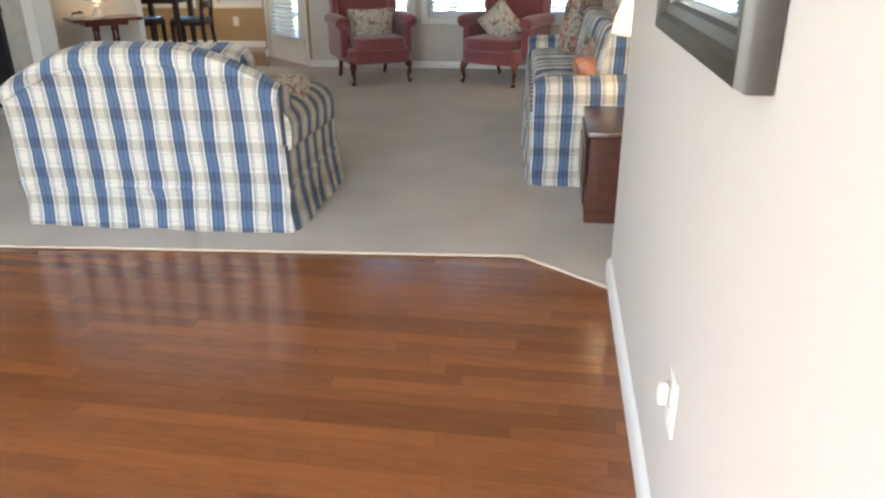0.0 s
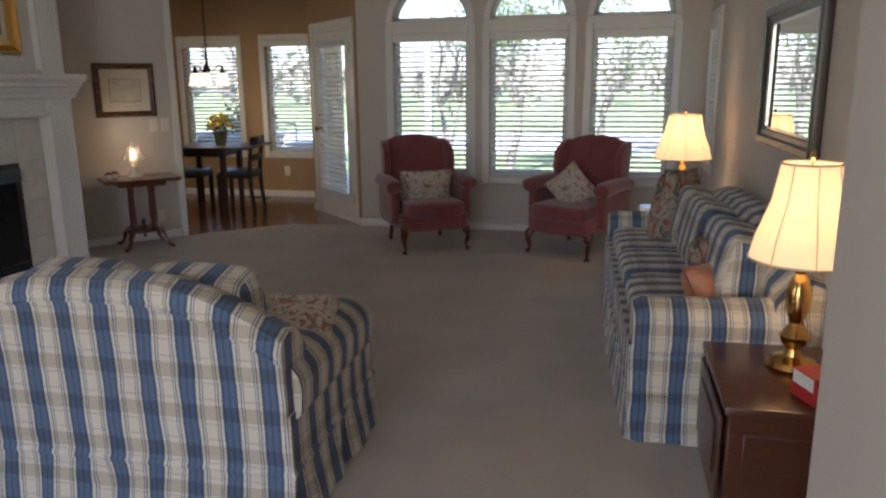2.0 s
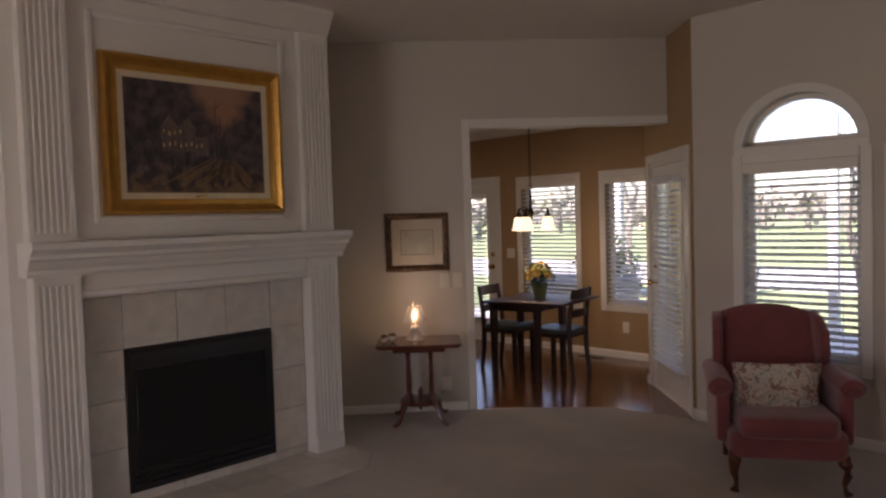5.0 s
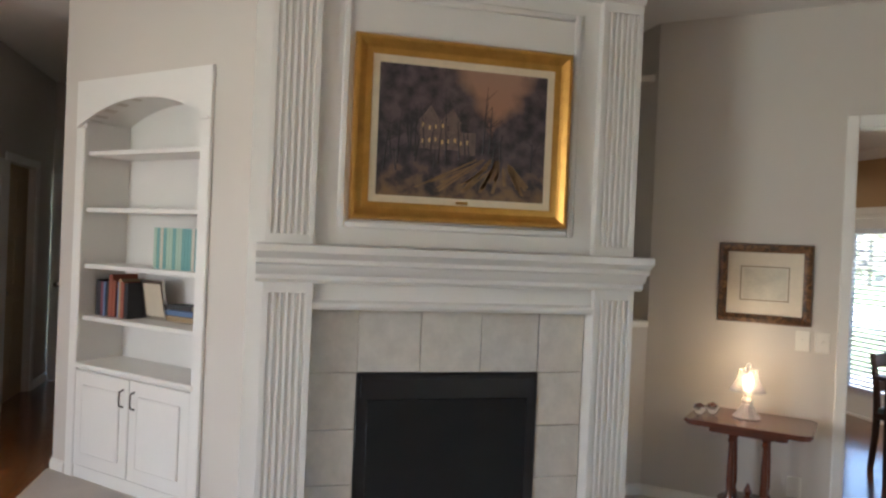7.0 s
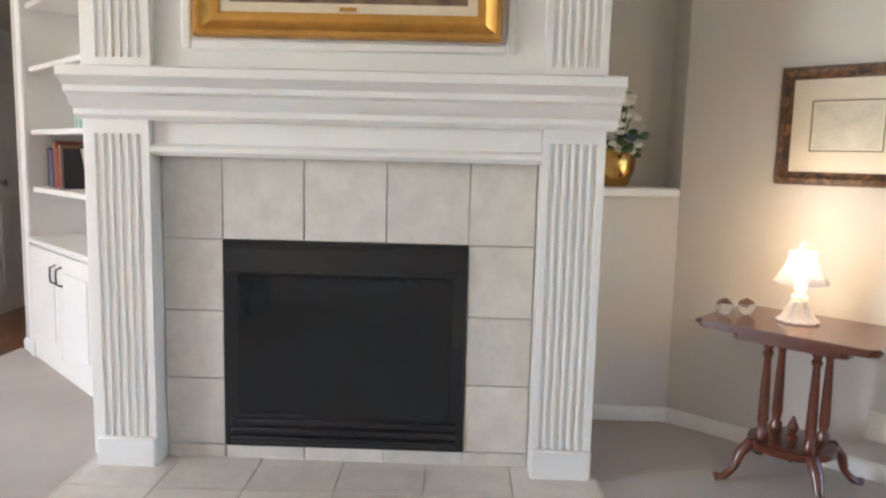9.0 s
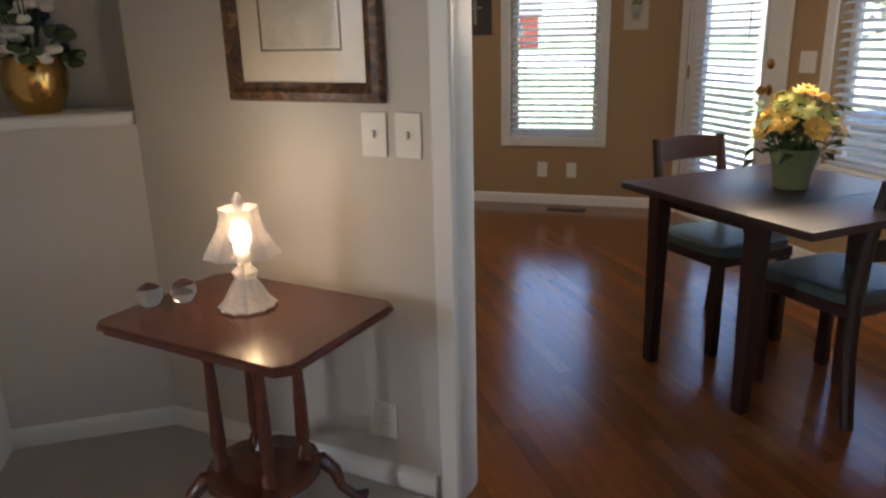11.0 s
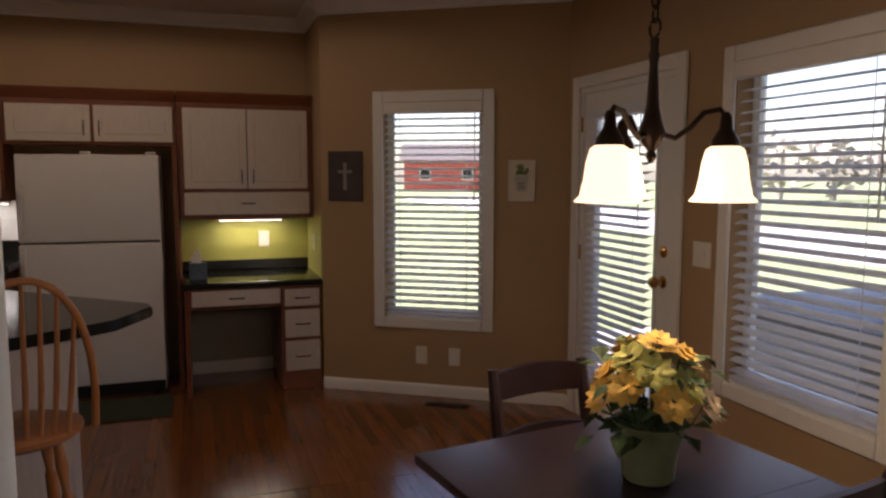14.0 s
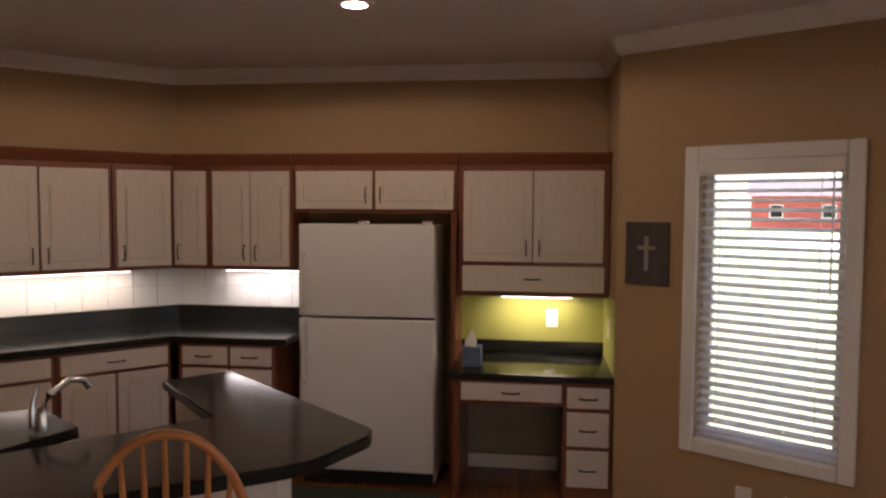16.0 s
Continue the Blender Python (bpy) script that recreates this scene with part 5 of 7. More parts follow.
def print_body(ob, w, h):
    part("mat_board", box(B(), -w / 2, w / 2, 0, 0.006, -h / 2, h / 2), PAPER, ob, "tan mat board")
    bm = B()
    frame_bars(bm, w * 0.62, h * 0.52, [(0, 0.006), (0, 0.0075), (0.006, 0.0075), (0.006, 0.006)])
    part("mat_line", bm, PAPER_DARK, ob)
    part("picture", box(B(), -w * 0.29, w * 0.29, 0.006, 0.007, -h * 0.24, h * 0.24), mat("print_paper", (0.52, 0.48, 0.38), 0.9, var=0.2, scale=14), ob)
    gl = part("glazing", box(B(), -w / 2, w / 2, 0.009, 0.0105, -h / 2, h / 2), PICGLASS, ob, "reflective picture glass")
    gl.visible_shadow = False


framed_print(m_diag @ pose(2.04, 0.002, 1.36), 0.40, 0.36, 0.05, ORNATE, "matted print in a carved dark gold frame", "framed picture", print_body)
# switch plates and outlets on walls


def plate(m, kind, label, w=0.075):
    ob = thing("switch_plate" if kind == "switch" else "outlet", m, label, kind, "wall plates")
    part("plate", box(B(), -w / 2, w / 2, 0, 0.006, -0.058, 0.058, bevel=0.002), PLASTIC, ob)
    if kind == "switch":
        for i in range(max(1, int(w / 0.05))):
            x = (i - (max(1, int(w / 0.05)) - 1) / 2) * 0.045
            part("toggle", box(B(), x - 0.005, x + 0.005, 0.006, 0.016, -0.008, 0.012, bevel=0.002), PLASTIC, ob)
    else:
        for z in (-0.022, 0.022):
            part("socket", box(B(), -0.016, 0.016, 0.006, 0.0085, z - 0.014, z + 0.014, bevel=0.002), PLASTIC, ob)


for x in (1.83, 1.73):
    plate(m_diag @ pose(x, 0, 1.05), "switch", "ivory light switch plate on the taupe wall")
plate(m_diag @ pose(1.84, 0, 0.22), "outlet", "ivory outlet on the taupe wall")
plate(m_hall @ pose(1.48 + 1.5, 0, 0.38), "outlet", "ivory outlet on the entry wall")
ng = thing("night_light", m_hall @ pose(1.48 + 1.5, 0.009, 0.40), "small white plug-in night light on the entry wall", "night light")
part("body", puff(B(), (0, 0.012, 0), (0.024, 0.02, 0.045), 0.5), PLASTIC, ng)


def vase_flowers():
    ob = thing("flower_vase", pose(-4.88, 6.22, 1.09) @ Matrix.Scale(1.22, 4), "hammered brass pot of white and slate-blue silk flowers", "flower pot")
    part("pot", lathe(B(), [(0.045, 0), (0.055, 0.01), (0.075, 0.06), (0.078, 0.10), (0.066, 0.13), (0.072, 0.14), (0.064, 0.14), (0.06, 0.12)], 20), BRASS, ob, "brass pot")
    st, lf, wf, bf = B(), B(), B(), B()
    for i in range(34):
        a, r, z = random.uniform(0, 6.28), random.uniform(0.02, 0.13), random.uniform(0.17, 0.36)
        p = Vector((r * math.cos(a), r * math.sin(a), z - r * 0.5))
        tube(st, [(p.x * 0.2, p.y * 0.2, 0.12), p], 0.002, 4)
        t = wf if i % 3 == 0 else (bf if i % 3 == 1 else lf)
        for j in range(5):
            q = p + Vector((random.uniform(-0.022, 0.022), random.uniform(-0.022, 0.022), random.uniform(-0.018, 0.018)))
            puff(t, q, (0.034, 0.034, 0.022), 0.9, 8, 5, m=None)
    part("stems", st, LEAF, ob)
    part("leaves", lf, LEAF, ob)
    part("white_flowers", wf, mat("petal_white", (0.80, 0.78, 0.70), 0.7, var=0.1), ob)
    part("blue_flowers", bf, BLUEPET, ob)


vase_flowers()


def mirror(name, m, w, h, fw, label):
    ob = thing(name, m, label, "mirror")
    part("frame", frame_bars(B(), w, h, [(0, 0), (0, 0.010), (0.012, 0.014), (0.016, 0.026), (fw * 0.45, 0.030), (fw * 0.55, 0.042), (fw * 0.9, 0.044), (fw, 0.030), (fw, 0)]), PEWTER, ob, "dark pewter stepped frame")
    part("bead", frame_bars(B(), w, h, [(0.001, 0.010), (0.001, 0.016), (0.010, 0.016), (0.010, 0.010)]), CHROME, ob)
    part("mirror_glass", box(B(), -w / 2, w / 2, 0.0, 0.009, -h / 2, h / 2), MIRROR, ob)


mirror("entry_mirror", m_hall @ pose(1.54 + 1.5, 0.003, 1.46), 0.62, 0.74, 0.072, "rectangular wall mirror in a dark pewter frame by the entry")
mirror("sofa_mirror", m_right @ pose(4.91 - 2.9, 0.003, 1.415), 0.93, 0.50, 0.085, "rectangular wall mirror in a dark frame above the sofa")
# thermostat and return-air grille in the hallway
th = thing("thermostat", m_hs @ pose(2.35, 0.0, 1.5), "white wall thermostat with a dark display", "thermostat")
part("body", box(B(), -0.055, 0.055, 0, 0.022, -0.04, 0.04, bevel=0.004), PLASTIC, th)
part("display", box(B(), -0.03, 0.03, 0.022, 0.024, -0.01, 0.022), BLACK, th)
gr = thing("return_grille", m_hs @ pose(2.45, 0.0, 2.12), "grey return-air grille high on the hallway wall", "grille")
part("frame", frame_bars(B(), 0.22, 0.16, [(0, 0), (0, 0.008), (0.02, 0.01), (0.02, 0)]), PLASTIC, gr)
for i in range(7):
    part("louver", box(B(), -0.11, 0.11, 0.0, 0.006, -0.078 + 0.023 * i, -0.062 + 0.023 * i), VINYL, gr)

# ---- breakfast nook and kitchen things ----


def dining_table():
    ob = thing("dining_table", pose(-4.375, 8.605, 0, 0, 0, 8.5), "espresso square dining table with an overhanging top", "dining table")
    part("tabletop", box(B(), -0.415, 0.415, -0.40, 0.40, 0.728, 0.755, bevel=0.006, seg=2), ESPRESSO, ob, "dark stained tabletop")
    part("leaf_joint", box(B(), 0.150, 0.152, -0.395, 0.395, 0.7535, 0.7556), BLACK, ob)
    part("apron", box(B(), -0.37, 0.06, -0.20, 0.26, 0.64, 0.728), ESPRESSO, ob)
    for x in (-0.405, 0.07):
        for y in (-0.22, 0.28):
            lg = B()
            prism(lg, [(x - 0.03, y - 0.03), (x + 0.03, y - 0.03), (x + 0.03, y + 0.03), (x - 0.03, y + 0.03)], 0.0, 0.728)
            for v in lg.verts:
                if v.co.z < 0.1:
                    v.co.x, v.co.y = x + (v.co.x - x) * 0.72, y + (v.co.y - y) * 0.72
            part("leg", lg, ESPRESSO, ob)


def dining_chair(m, label):
    """Local +y is the front of the seat."""
    ob = thing("dining_chair", m, label, "chair", "chairs round the dining table")
    part("seat_frame", box(B(), -0.20, 0.20, -0.19, 0.20, 0.38, 0.425, bevel=0.004), ESPRESSO, ob)
    part("seat", puff(B(), (0, 0.005, 0.438), (0.40, 0.40, 0.05), 0.25, bulge=0.2), CUSHION, ob, "dark teal padded seat")
    for x in (-0.175, 0.175):
        part("front_leg", box(B(), x - 0.021, x + 0.021, 0.155, 0.197, 0, 0.385, bevel=0.004), ESPRESSO, ob)
        pts = [(x, -0.215, 0.0), (x, -0.185, 0.25), (x, -0.18, 0.45), (x, -0.195, 0.62), (x, -0.235, 0.84)]
        part("back_post", tube(B(), pts, [0.022, 0.024, 0.026, 0.023, 0.019], 8), ESPRESSO, ob)
    for z0, z1, y in ((0.74, 0.83, -0.222), (0.575, 0.635, -0.192)):
        sl = B()
        rows = []
        for i in range(9):
            u = -1 + 2 * i / 8
            yy = y - 0.028 * (1 - u * u)
            rows.append([sl.verts.new((u * 0.165, yy + dy, z + (0.012 * (1 - u * u) if z == z1 else 0))) for dy, z in ((-0.009, z0), (0.009, z0), (0.009, z1), (-0.009, z1))])
        for p, q in zip(rows, rows[1:]):
            for i in range(4):
                sl.faces.new((p[i], q[i], q[(i + 1) % 4], p[(i + 1) % 4]))
        sl.faces.new(rows[0])
        sl.faces.new(rows[-1][::-1])
        bmesh.ops.recalc_face_normals(sl, faces=sl.faces)
        part("back_slat", sl, ESPRESSO, ob)
    return ob


dining_table()
dining_chair(pose(-4.305, 8.8, 0, 0, 0, 98), "espresso dining chair with a teal padded seat tucked at the table")
dining_chair(pose(-4.9, 8.73, 0, 0, 0, -82), "espresso dining chair with a padded seat across the table")


def potted_flowers():
    ob = thing("potted_flowers", pose(-4.41, 8.625, 0.755), "sage ceramic pot of yellow and cream silk peonies on the table", "flower pot")
    part("pot", lathe(B(), [(0.052, 0), (0.060, 0.008), (0.063, 0.05), (0.072, 0.09), (0.082, 0.125), (0.086, 0.14), (0.076, 0.14), (0.07, 0.11)], 24), POT, ob, "sage green pot")
    lf = B()
    for i in range(120):
        a, r = random.uniform(0, 6.28), random.uniform(0.02, 0.135)
        z = random.uniform(0.10, 0.29) - r * 0.25
        p = Vector((r * math.cos(a), r * math.sin(a), z + 0.03))
        d = Vector((math.cos(a + random.uniform(-0.8, 0.8)), math.sin(a + random.uniform(-0.8, 0.8)), random.uniform(-0.7, 0.6))).normalized()
        s = d.cross(Vector((0, 0, 1))).normalized()
        l, w = random.uniform(0.04, 0.07), random.uniform(0.016, 0.026)
        q = [p, p + d * l * 0.5 + s * w + Vector((0, 0, 0.008)), p + d * l, p + d * l * 0.5 - s * w + Vector((0, 0, 0.008))]
        lf.faces.new([lf.verts.new(v) for v in q])
    part("leaves", lf, LEAF, ob, "green leaves", smooth=False)
    st = B()
    heads = []
    for i in range(18):
        a = i * 2.4
        r = 0.02 + 0.105 * math.sqrt(i / 18)
        heads.append((r * math.cos(a), r * math.sin(a), 0.325 - 9.5 * r * r + random.uniform(-0.015, 0.015)))
    for i, h in enumerate(heads):
        tube(st, [(h[0] * 0.3, h[1] * 0.3, 0.10), (h[0] * 0.8, h[1] * 0.8, h[2] - 0.05), h], 0.003, 5)
    part("stems", st, LEAF, ob)
    for i, h in enumerate(heads):
        fl = B()
        out = Vector((h[0] * 1.6, h[1] * 1.6, 0.12)).normalized()
        turn = out.to_track_quat("Z", "Y").to_matrix().to_4x4()
        for ring, (n, rad, lift, sz) in enumerate(((9, 0.034, 0.0, 0.030), (8, 0.024, 0.012, 0.026), (6, 0.013, 0.020, 0.02))):
            for j in range(n):
                a = 6.283 * j / n + ring * 0.4
                c, s = math.cos(a), math.sin(a)
                pts = [(0.3 * rad * c, 0.3 * rad * s, lift), ((rad * c - sz * 0.5 * s), (rad * s + sz * 0.5 * c), lift + 0.006), ((rad + sz * 0.6) * c, (rad + sz * 0.6) * s, lift + 0.013), ((rad * c + sz * 0.5 * s), (rad * s - sz * 0.5 * c), lift + 0.006)]
                fl.faces.new([fl.verts.new(turn @ Vector(q) + Vector(h)) for q in pts])
        part("flower_head", fl, CREAMPET if i % 5 == 1 else (LIMEPET if i % 3 == 2 else YELLOW), ob, smooth=False)


potted_flowers()


def chandelier():
    cx, cy = -4.56, 8.71
    ob = thing("chandelier", pose(cx, cy, 0.03), "oiled bronze three-arm chandelier with lit opal glass shades", "chandelier")
    part("canopy", lathe(B(), [(0.062, H_KIT - 0.032), (0.06, H_KIT - 0.048), (0.03, H_KIT - 0.06), (0.006, H_KIT - 0.07)][::-1], 18), BRONZE, ob)
    z = 1.80
    i = 0
    while z < H_KIT - 0.08:
        lk = B()
        pts = [(0.011 * math.cos(t), 0, z + 0.018 + 0.021 * math.sin(t)) for t in (6.283 * k / 12 for k in range(13))]
        tube(lk, pts, 0.0028, 6)
        if i % 2:
            bmesh.ops.rotate(lk, verts=lk.verts, cent=(0, 0, 0), matrix=Matrix.Rotation(radians(90), 3, "Z"))
        part("chain_link", lk, BRONZE, ob)
        z += 0.034
        i += 1
    part("cord", tube(B(), [(0.004, 0.004, 1.80), (0.006, 0.003, 2.2), (0.004, 0.004, H_KIT - 0.06)], 0.003, 6), BRONZE, ob)
    part("ring", tube(B(), [(0.022 * math.cos(t), 0, 1.785 + 0.022 * math.sin(t)) for t in (6.283 * k / 16 for k in range(17))], 0.0035, 8), BRONZE, ob)
    part("stem", lathe(B(), [(0.005, 1.46), (0.014, 1.475), (0.010, 1.49), (0.026, 1.51), (0.034, 1.535), (0.024, 1.565), (0.016, 1.60), (0.010, 1.70), (0.014, 1.72), (0.010, 1.735), (0.012, 1.76), (0.004, 1.765)], 18), BRONZE, ob, "turned bronze stem")
    for k, a in enumerate((52, 172, 292)):
        c, s = math.cos(radians(a)), math.sin(radians(a))
        am = part("arm", tube(B(), [(r * c, r * s, z) for r, z in ((0.025, 1.53), (0.055, 1.52), (0.09, 1.545), (0.12, 1.58), (0.155, 1.587), (0.17, 1.567))], 0.007, 8), BRONZE, ob)
        part("holder", lathe(B(), [(0.034, 1.498), (0.032, 1.515), (0.016, 1.54), (0.013, 1.57), (0.006, 1.58)], 14, pose(0.17 * c, 0.17 * s, 0)), BRONZE, am)
        sh = B()
        prof = [(0.080, 1.368), (0.066, 1.384), (0.058, 1.42), (0.053, 1.46), (0.044, 1.492), (0.028, 1.503)]
        rr = []
        for r, z in prof + [(r - 0.003, z - 0.001) for r, z in prof[::-1]]:
            rr.append([sh.verts.new((0.17 * c + r * math.cos(t), 0.17 * s + r * math.sin(t), z)) for t in (6.283 * q / 24 for q in range(24))])
        for p, q in zip(rr, rr[1:] + rr[:1]):
            for i in range(24):
                sh.faces.new((p[i], p[(i + 1) % 24], q[(i + 1) % 24], q[i]))
        part("shade", sh, OPAL, am, "lit opal glass bell shade")
        lamp("chandelier_light", "POINT", pose(cx + 0.17 * c, cy + 0.17 * s, 1.37), 1.3, (1.0, 0.80, 0.52), radius=0.05)


chandelier()


def pull(bm, c, horizontal=True, out=(1, 0)):
    """A bronze bar pull: centre c, bowed along z or sideways."""
    L = 0.045
    pts = []
    for t, o in ((-L, 0.0), (-L, 0.022), (-L * 0.4, 0.028), (L * 0.4, 0.028), (L, 0.022), (L, 0.0)):
        pts.append((c[0] + (t if horizontal else 0), c[1] + o, c[2] + (0 if horizontal else t)))
    return tube(bm, pts, 0.0048, 8)


def cab_front(parent, name, x0, x1, z0, z1, handle="", arched=False, y=0.0):
    """A drawer or door front in a cabinet's local frame: x across, +y out."""
    fr = part(name, box(B(), x0, x1, y, y + 0.02, z0, z1, bevel=0.004), PICKLED, parent)
    if name == "cabinet_door" and x1 - x0 > 0.14:
        bm = B()
        a, b, c, d = x0 + 0.055, x1 - 0.055, z0 + 0.055, z1 - 0.055
        if arched:
            k = 8
            top = [(b + (a - b) * i / k, d - 0.045 + 0.045 * math.sin(math.pi * i / k) ** 1.2) for i in range(k + 1)]
            prism(bm, [(a, c), (b, c)] + top, y + 0.019, y + 0.027, "y")
        else:
            box(bm, a, b, y + 0.019, y + 0.027, c, d, bevel=0.006)
        part("raised_panel", bm, PICKLED, fr)
        # darker strips round the panel: the groove's shade put into colour
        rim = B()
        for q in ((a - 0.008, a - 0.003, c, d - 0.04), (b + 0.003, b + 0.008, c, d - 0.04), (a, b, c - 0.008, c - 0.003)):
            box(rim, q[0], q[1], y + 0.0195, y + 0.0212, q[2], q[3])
        part("groove", rim, mat("groove_shade_tone", (0.46, 0.40, 0.33), 0.6) if "groove_shade_tone" not in bpy.data.materials else bpy.data.materials["groove_shade_tone"], fr)
    if handle == "h":
        part("handle", pull(B(), ((x0 + x1) / 2, y + 0.02, (z0 + z1) / 2)), BRONZE, fr, "dark bronze pull")
    elif handle in ("l", "r"):
        part("handle", pull(B(), ((x0 + 0.035 if handle == "l" else x1 - 0.035), y + 0.02, z0 + 0.085), False), BRONZE, fr, "dark bronze pull")
    return fr


def face(parent, x0, x1, z0, z1, depth, cuts=()):
    """Cherry-trimmed cabinet box with its face frame flush at y = 0."""
    part("body", box(B(), x0, x1, -depth, 0.0, z0, z1, bevel=0.003), CHERRY, parent, "reddish cherry cabinet frame")


# frame of the kitchen wall: x along the wall from the desk end towards the angled corner, +y into the room
UP = m_kit @ pose(0, 0.31, 0)


def upper(m, w, z0, z1, label, doors, drawer=None, depth=0.31, handles=None):
    ob = thing("wall_cabinet", m, label, "cabinet", "upper kitchen cabinets")
    face(ob, 0, w, z0, z1, depth - 0.002)
    n = len(doors)
    for i, (x0, x1, hd) in enumerate(doors):
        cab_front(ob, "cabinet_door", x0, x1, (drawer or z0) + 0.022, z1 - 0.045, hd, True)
    if drawer:
        cab_front(ob, "drawer_front", 0.03, w - 0.03, z0 + 0.03, drawer - 0.002, "h")
    part("crown", prism(B(), [(0, z1 - 0.01), (0.035, z1 + 0.03), (0.05, z1 + 0.055), (0.05, z1 + 0.06), (-0.30, z1 + 0.06), (-0.30, z1 - 0.01)], 0, w, "x"), CHERRY, ob, "reddish cherry crown")
    return ob


Z1 = 1.945
upper(UP @ pose(0.005, 0, 0), 0.90, 1.15, Z1, "whitewashed oak wall cabinet with a drawer above the desk", [(0.04, 0.448, "r"), (0.454, 0.865, "l")], drawer=1.335)
upper(UP @ pose(0.91, 0, 0), 1.02, 1.645, Z1, "short whitewashed oak cabinet above the refrigerator", [(0.02, 0.50, "r"), (0.52, 1.0, "l")])
upper(UP @ pose(1.935, 0, 0), 0.54, 1.285, Z1, "whitewashed oak double-door wall cabinet", [(0.02, 0.268, "r"), (0.272, 0.52, "l")])
upper(UP @ pose(2.48, 0, 0), 0.25, 1.285, Z1, "narrow whitewashed oak wall cabinet", [(0.02, 0.23, "r")])
KD = m_kd @ pose(0.13, 0.31, 0)
upper(KD @ pose(0, 0, 0), 0.36, 1.285, Z1, "whitewashed oak wall cabinet on the angled wall", [(0.02, 0.34, "r")])
upper(KD @ pose(0.365, 0, 0), 0.78, 1.285, Z1, "whitewashed oak double-door wall cabinet on the angled wall", [(0.02, 0.385, "r"), (0.395, 0.76, "l")])
upper(KD @ pose(1.15, 0, 0), 0.7, 1.285, Z1, "whitewashed oak wall cabinet at the angled wall's end", [(0.02, 0.345, "r"), (0.355, 0.68, "l")])


def fridge():
    ob = thing("refrigerator", pose(-8.06, 7.01, 0, 0, 0, -90), "off-white top-freezer refrigerator between the cabinets", "refrigerator")
    w = 0.82
    part("body", box(B(), -w / 2, w / 2, -0.47, -0.06, 0.02, 1.575, bevel=0.006), FRIDGE, ob)
    part("gasket", box(B(), -w / 2 + 0.012, w / 2 - 0.012, -0.062, -0.05, 0.09, 1.57), BLACK, ob)
    fd = part("freezer_door", box(B(), -w / 2, w / 2, -0.052, 0.012, 1.03, 1.58, bevel=0.012, seg=3), FRIDGE, ob)
    rd = part("fridge_door", box(B(), -w / 2, w / 2, -0.052, 0.012, 0.10, 1.017, bevel=0.012, seg=3), FRIDGE, ob)
    for p, z0, z1 in ((fd, 1.08, 1.40), (rd, 0.62, 1.0)):
        part("handle", tube(B(), [(w / 2 - 0.035, 0.01, z0), (w / 2 - 0.035, 0.045, z0 + 0.03), (w / 2 - 0.035, 0.045, z1 - 0.03), (w / 2 - 0.035, 0.01, z1)], 0.011, 8), FRIDGE, p)
    part("kick_grille", box(B(), -w / 2 + 0.01, w / 2 - 0.01, -0.05, -0.02, 0.02, 0.09), BLACK, ob)
    for x in (-w / 2 + 0.05, 0.02):
        part("hinge_cap", box(B(), x - 0.03, x + 0.03, -0.06, 0.0, 1.58, 1.60, bevel=0.005), FRIDGE, ob)
    for x in (-w / 2 + 0.06, w / 2 - 0.06):
        part("roller", box(B(), x - 0.02, x + 0.02, -0.42, -0.1, 0.0, 0.03), BLACK, ob)


fridge()
fp = thing("fridge_side_panel", pose(-8.22, 7.53, 0), "dark panel beside the refrigerator", "panel")
part("panel", box(B(), -0.31, 0.05, -0.03, 0.0, 0.0, 1.64), CHERRY, fp)
fm = thing("floor_mat", pose(-7.79, 7.04, 0.0), "dark green floor mat in front of the refrigerator", "floor mat")
part("mat", box(B(), -0.22, 0.22, -0.5, 0.42, 0.0, 0.012, bevel=0.004), mat("mat_green", (0.035, 0.045, 0.030), 0.95, bump=0.5, bscale=200), fm)


def desk():
    ob = thing("kitchen_desk", m_kit @ pose(0.0, 0.63, 0), "built-in kitchen desk with whitewashed drawers and a dark top", "desk")
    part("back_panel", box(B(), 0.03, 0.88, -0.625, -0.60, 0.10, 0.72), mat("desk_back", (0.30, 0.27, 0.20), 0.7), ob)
    part("drawer_cabinet", box(B(), 0.005, 0.275, -0.60, 0.0, 0.0, 0.715, bevel=0.003), CHERRY, ob)
    for z0, z1 in ((0.575, 0.69), (0.36, 0.55), (0.13, 0.335)):
        cab_front(ob, "drawer_front", 0.025, 0.255, z0, z1, "h")
    part("knee_rail", box(B(), 0.275, 0.86, -0.58, 0.0, 0.575, 0.715, bevel=0.003), CHERRY, ob)
    cab_front(ob, "drawer_front", 0.285, 0.845, 0.60, 0.70, "h")
    part("end_panel", box(B(), 0.86, 0.89, -0.60, 0.0, 0.0, 0.715), CHERRY, ob)
    part("toe_board", box(B(), 0.285, 0.86, -0.60, -0.585, 0.0, 0.09), WHITE, ob)
    part("desktop", box(B(), 0.003, 0.915, -0.628, 0.025, 0.715, 0.755, bevel=0.007, seg=2), GRANITE, ob, "dark green laminate top")
    part("upstand", box(B(), 0.003, 0.905, -0.628, -0.61, 0.755, 0.83, bevel=0.003), GRANITE, ob)


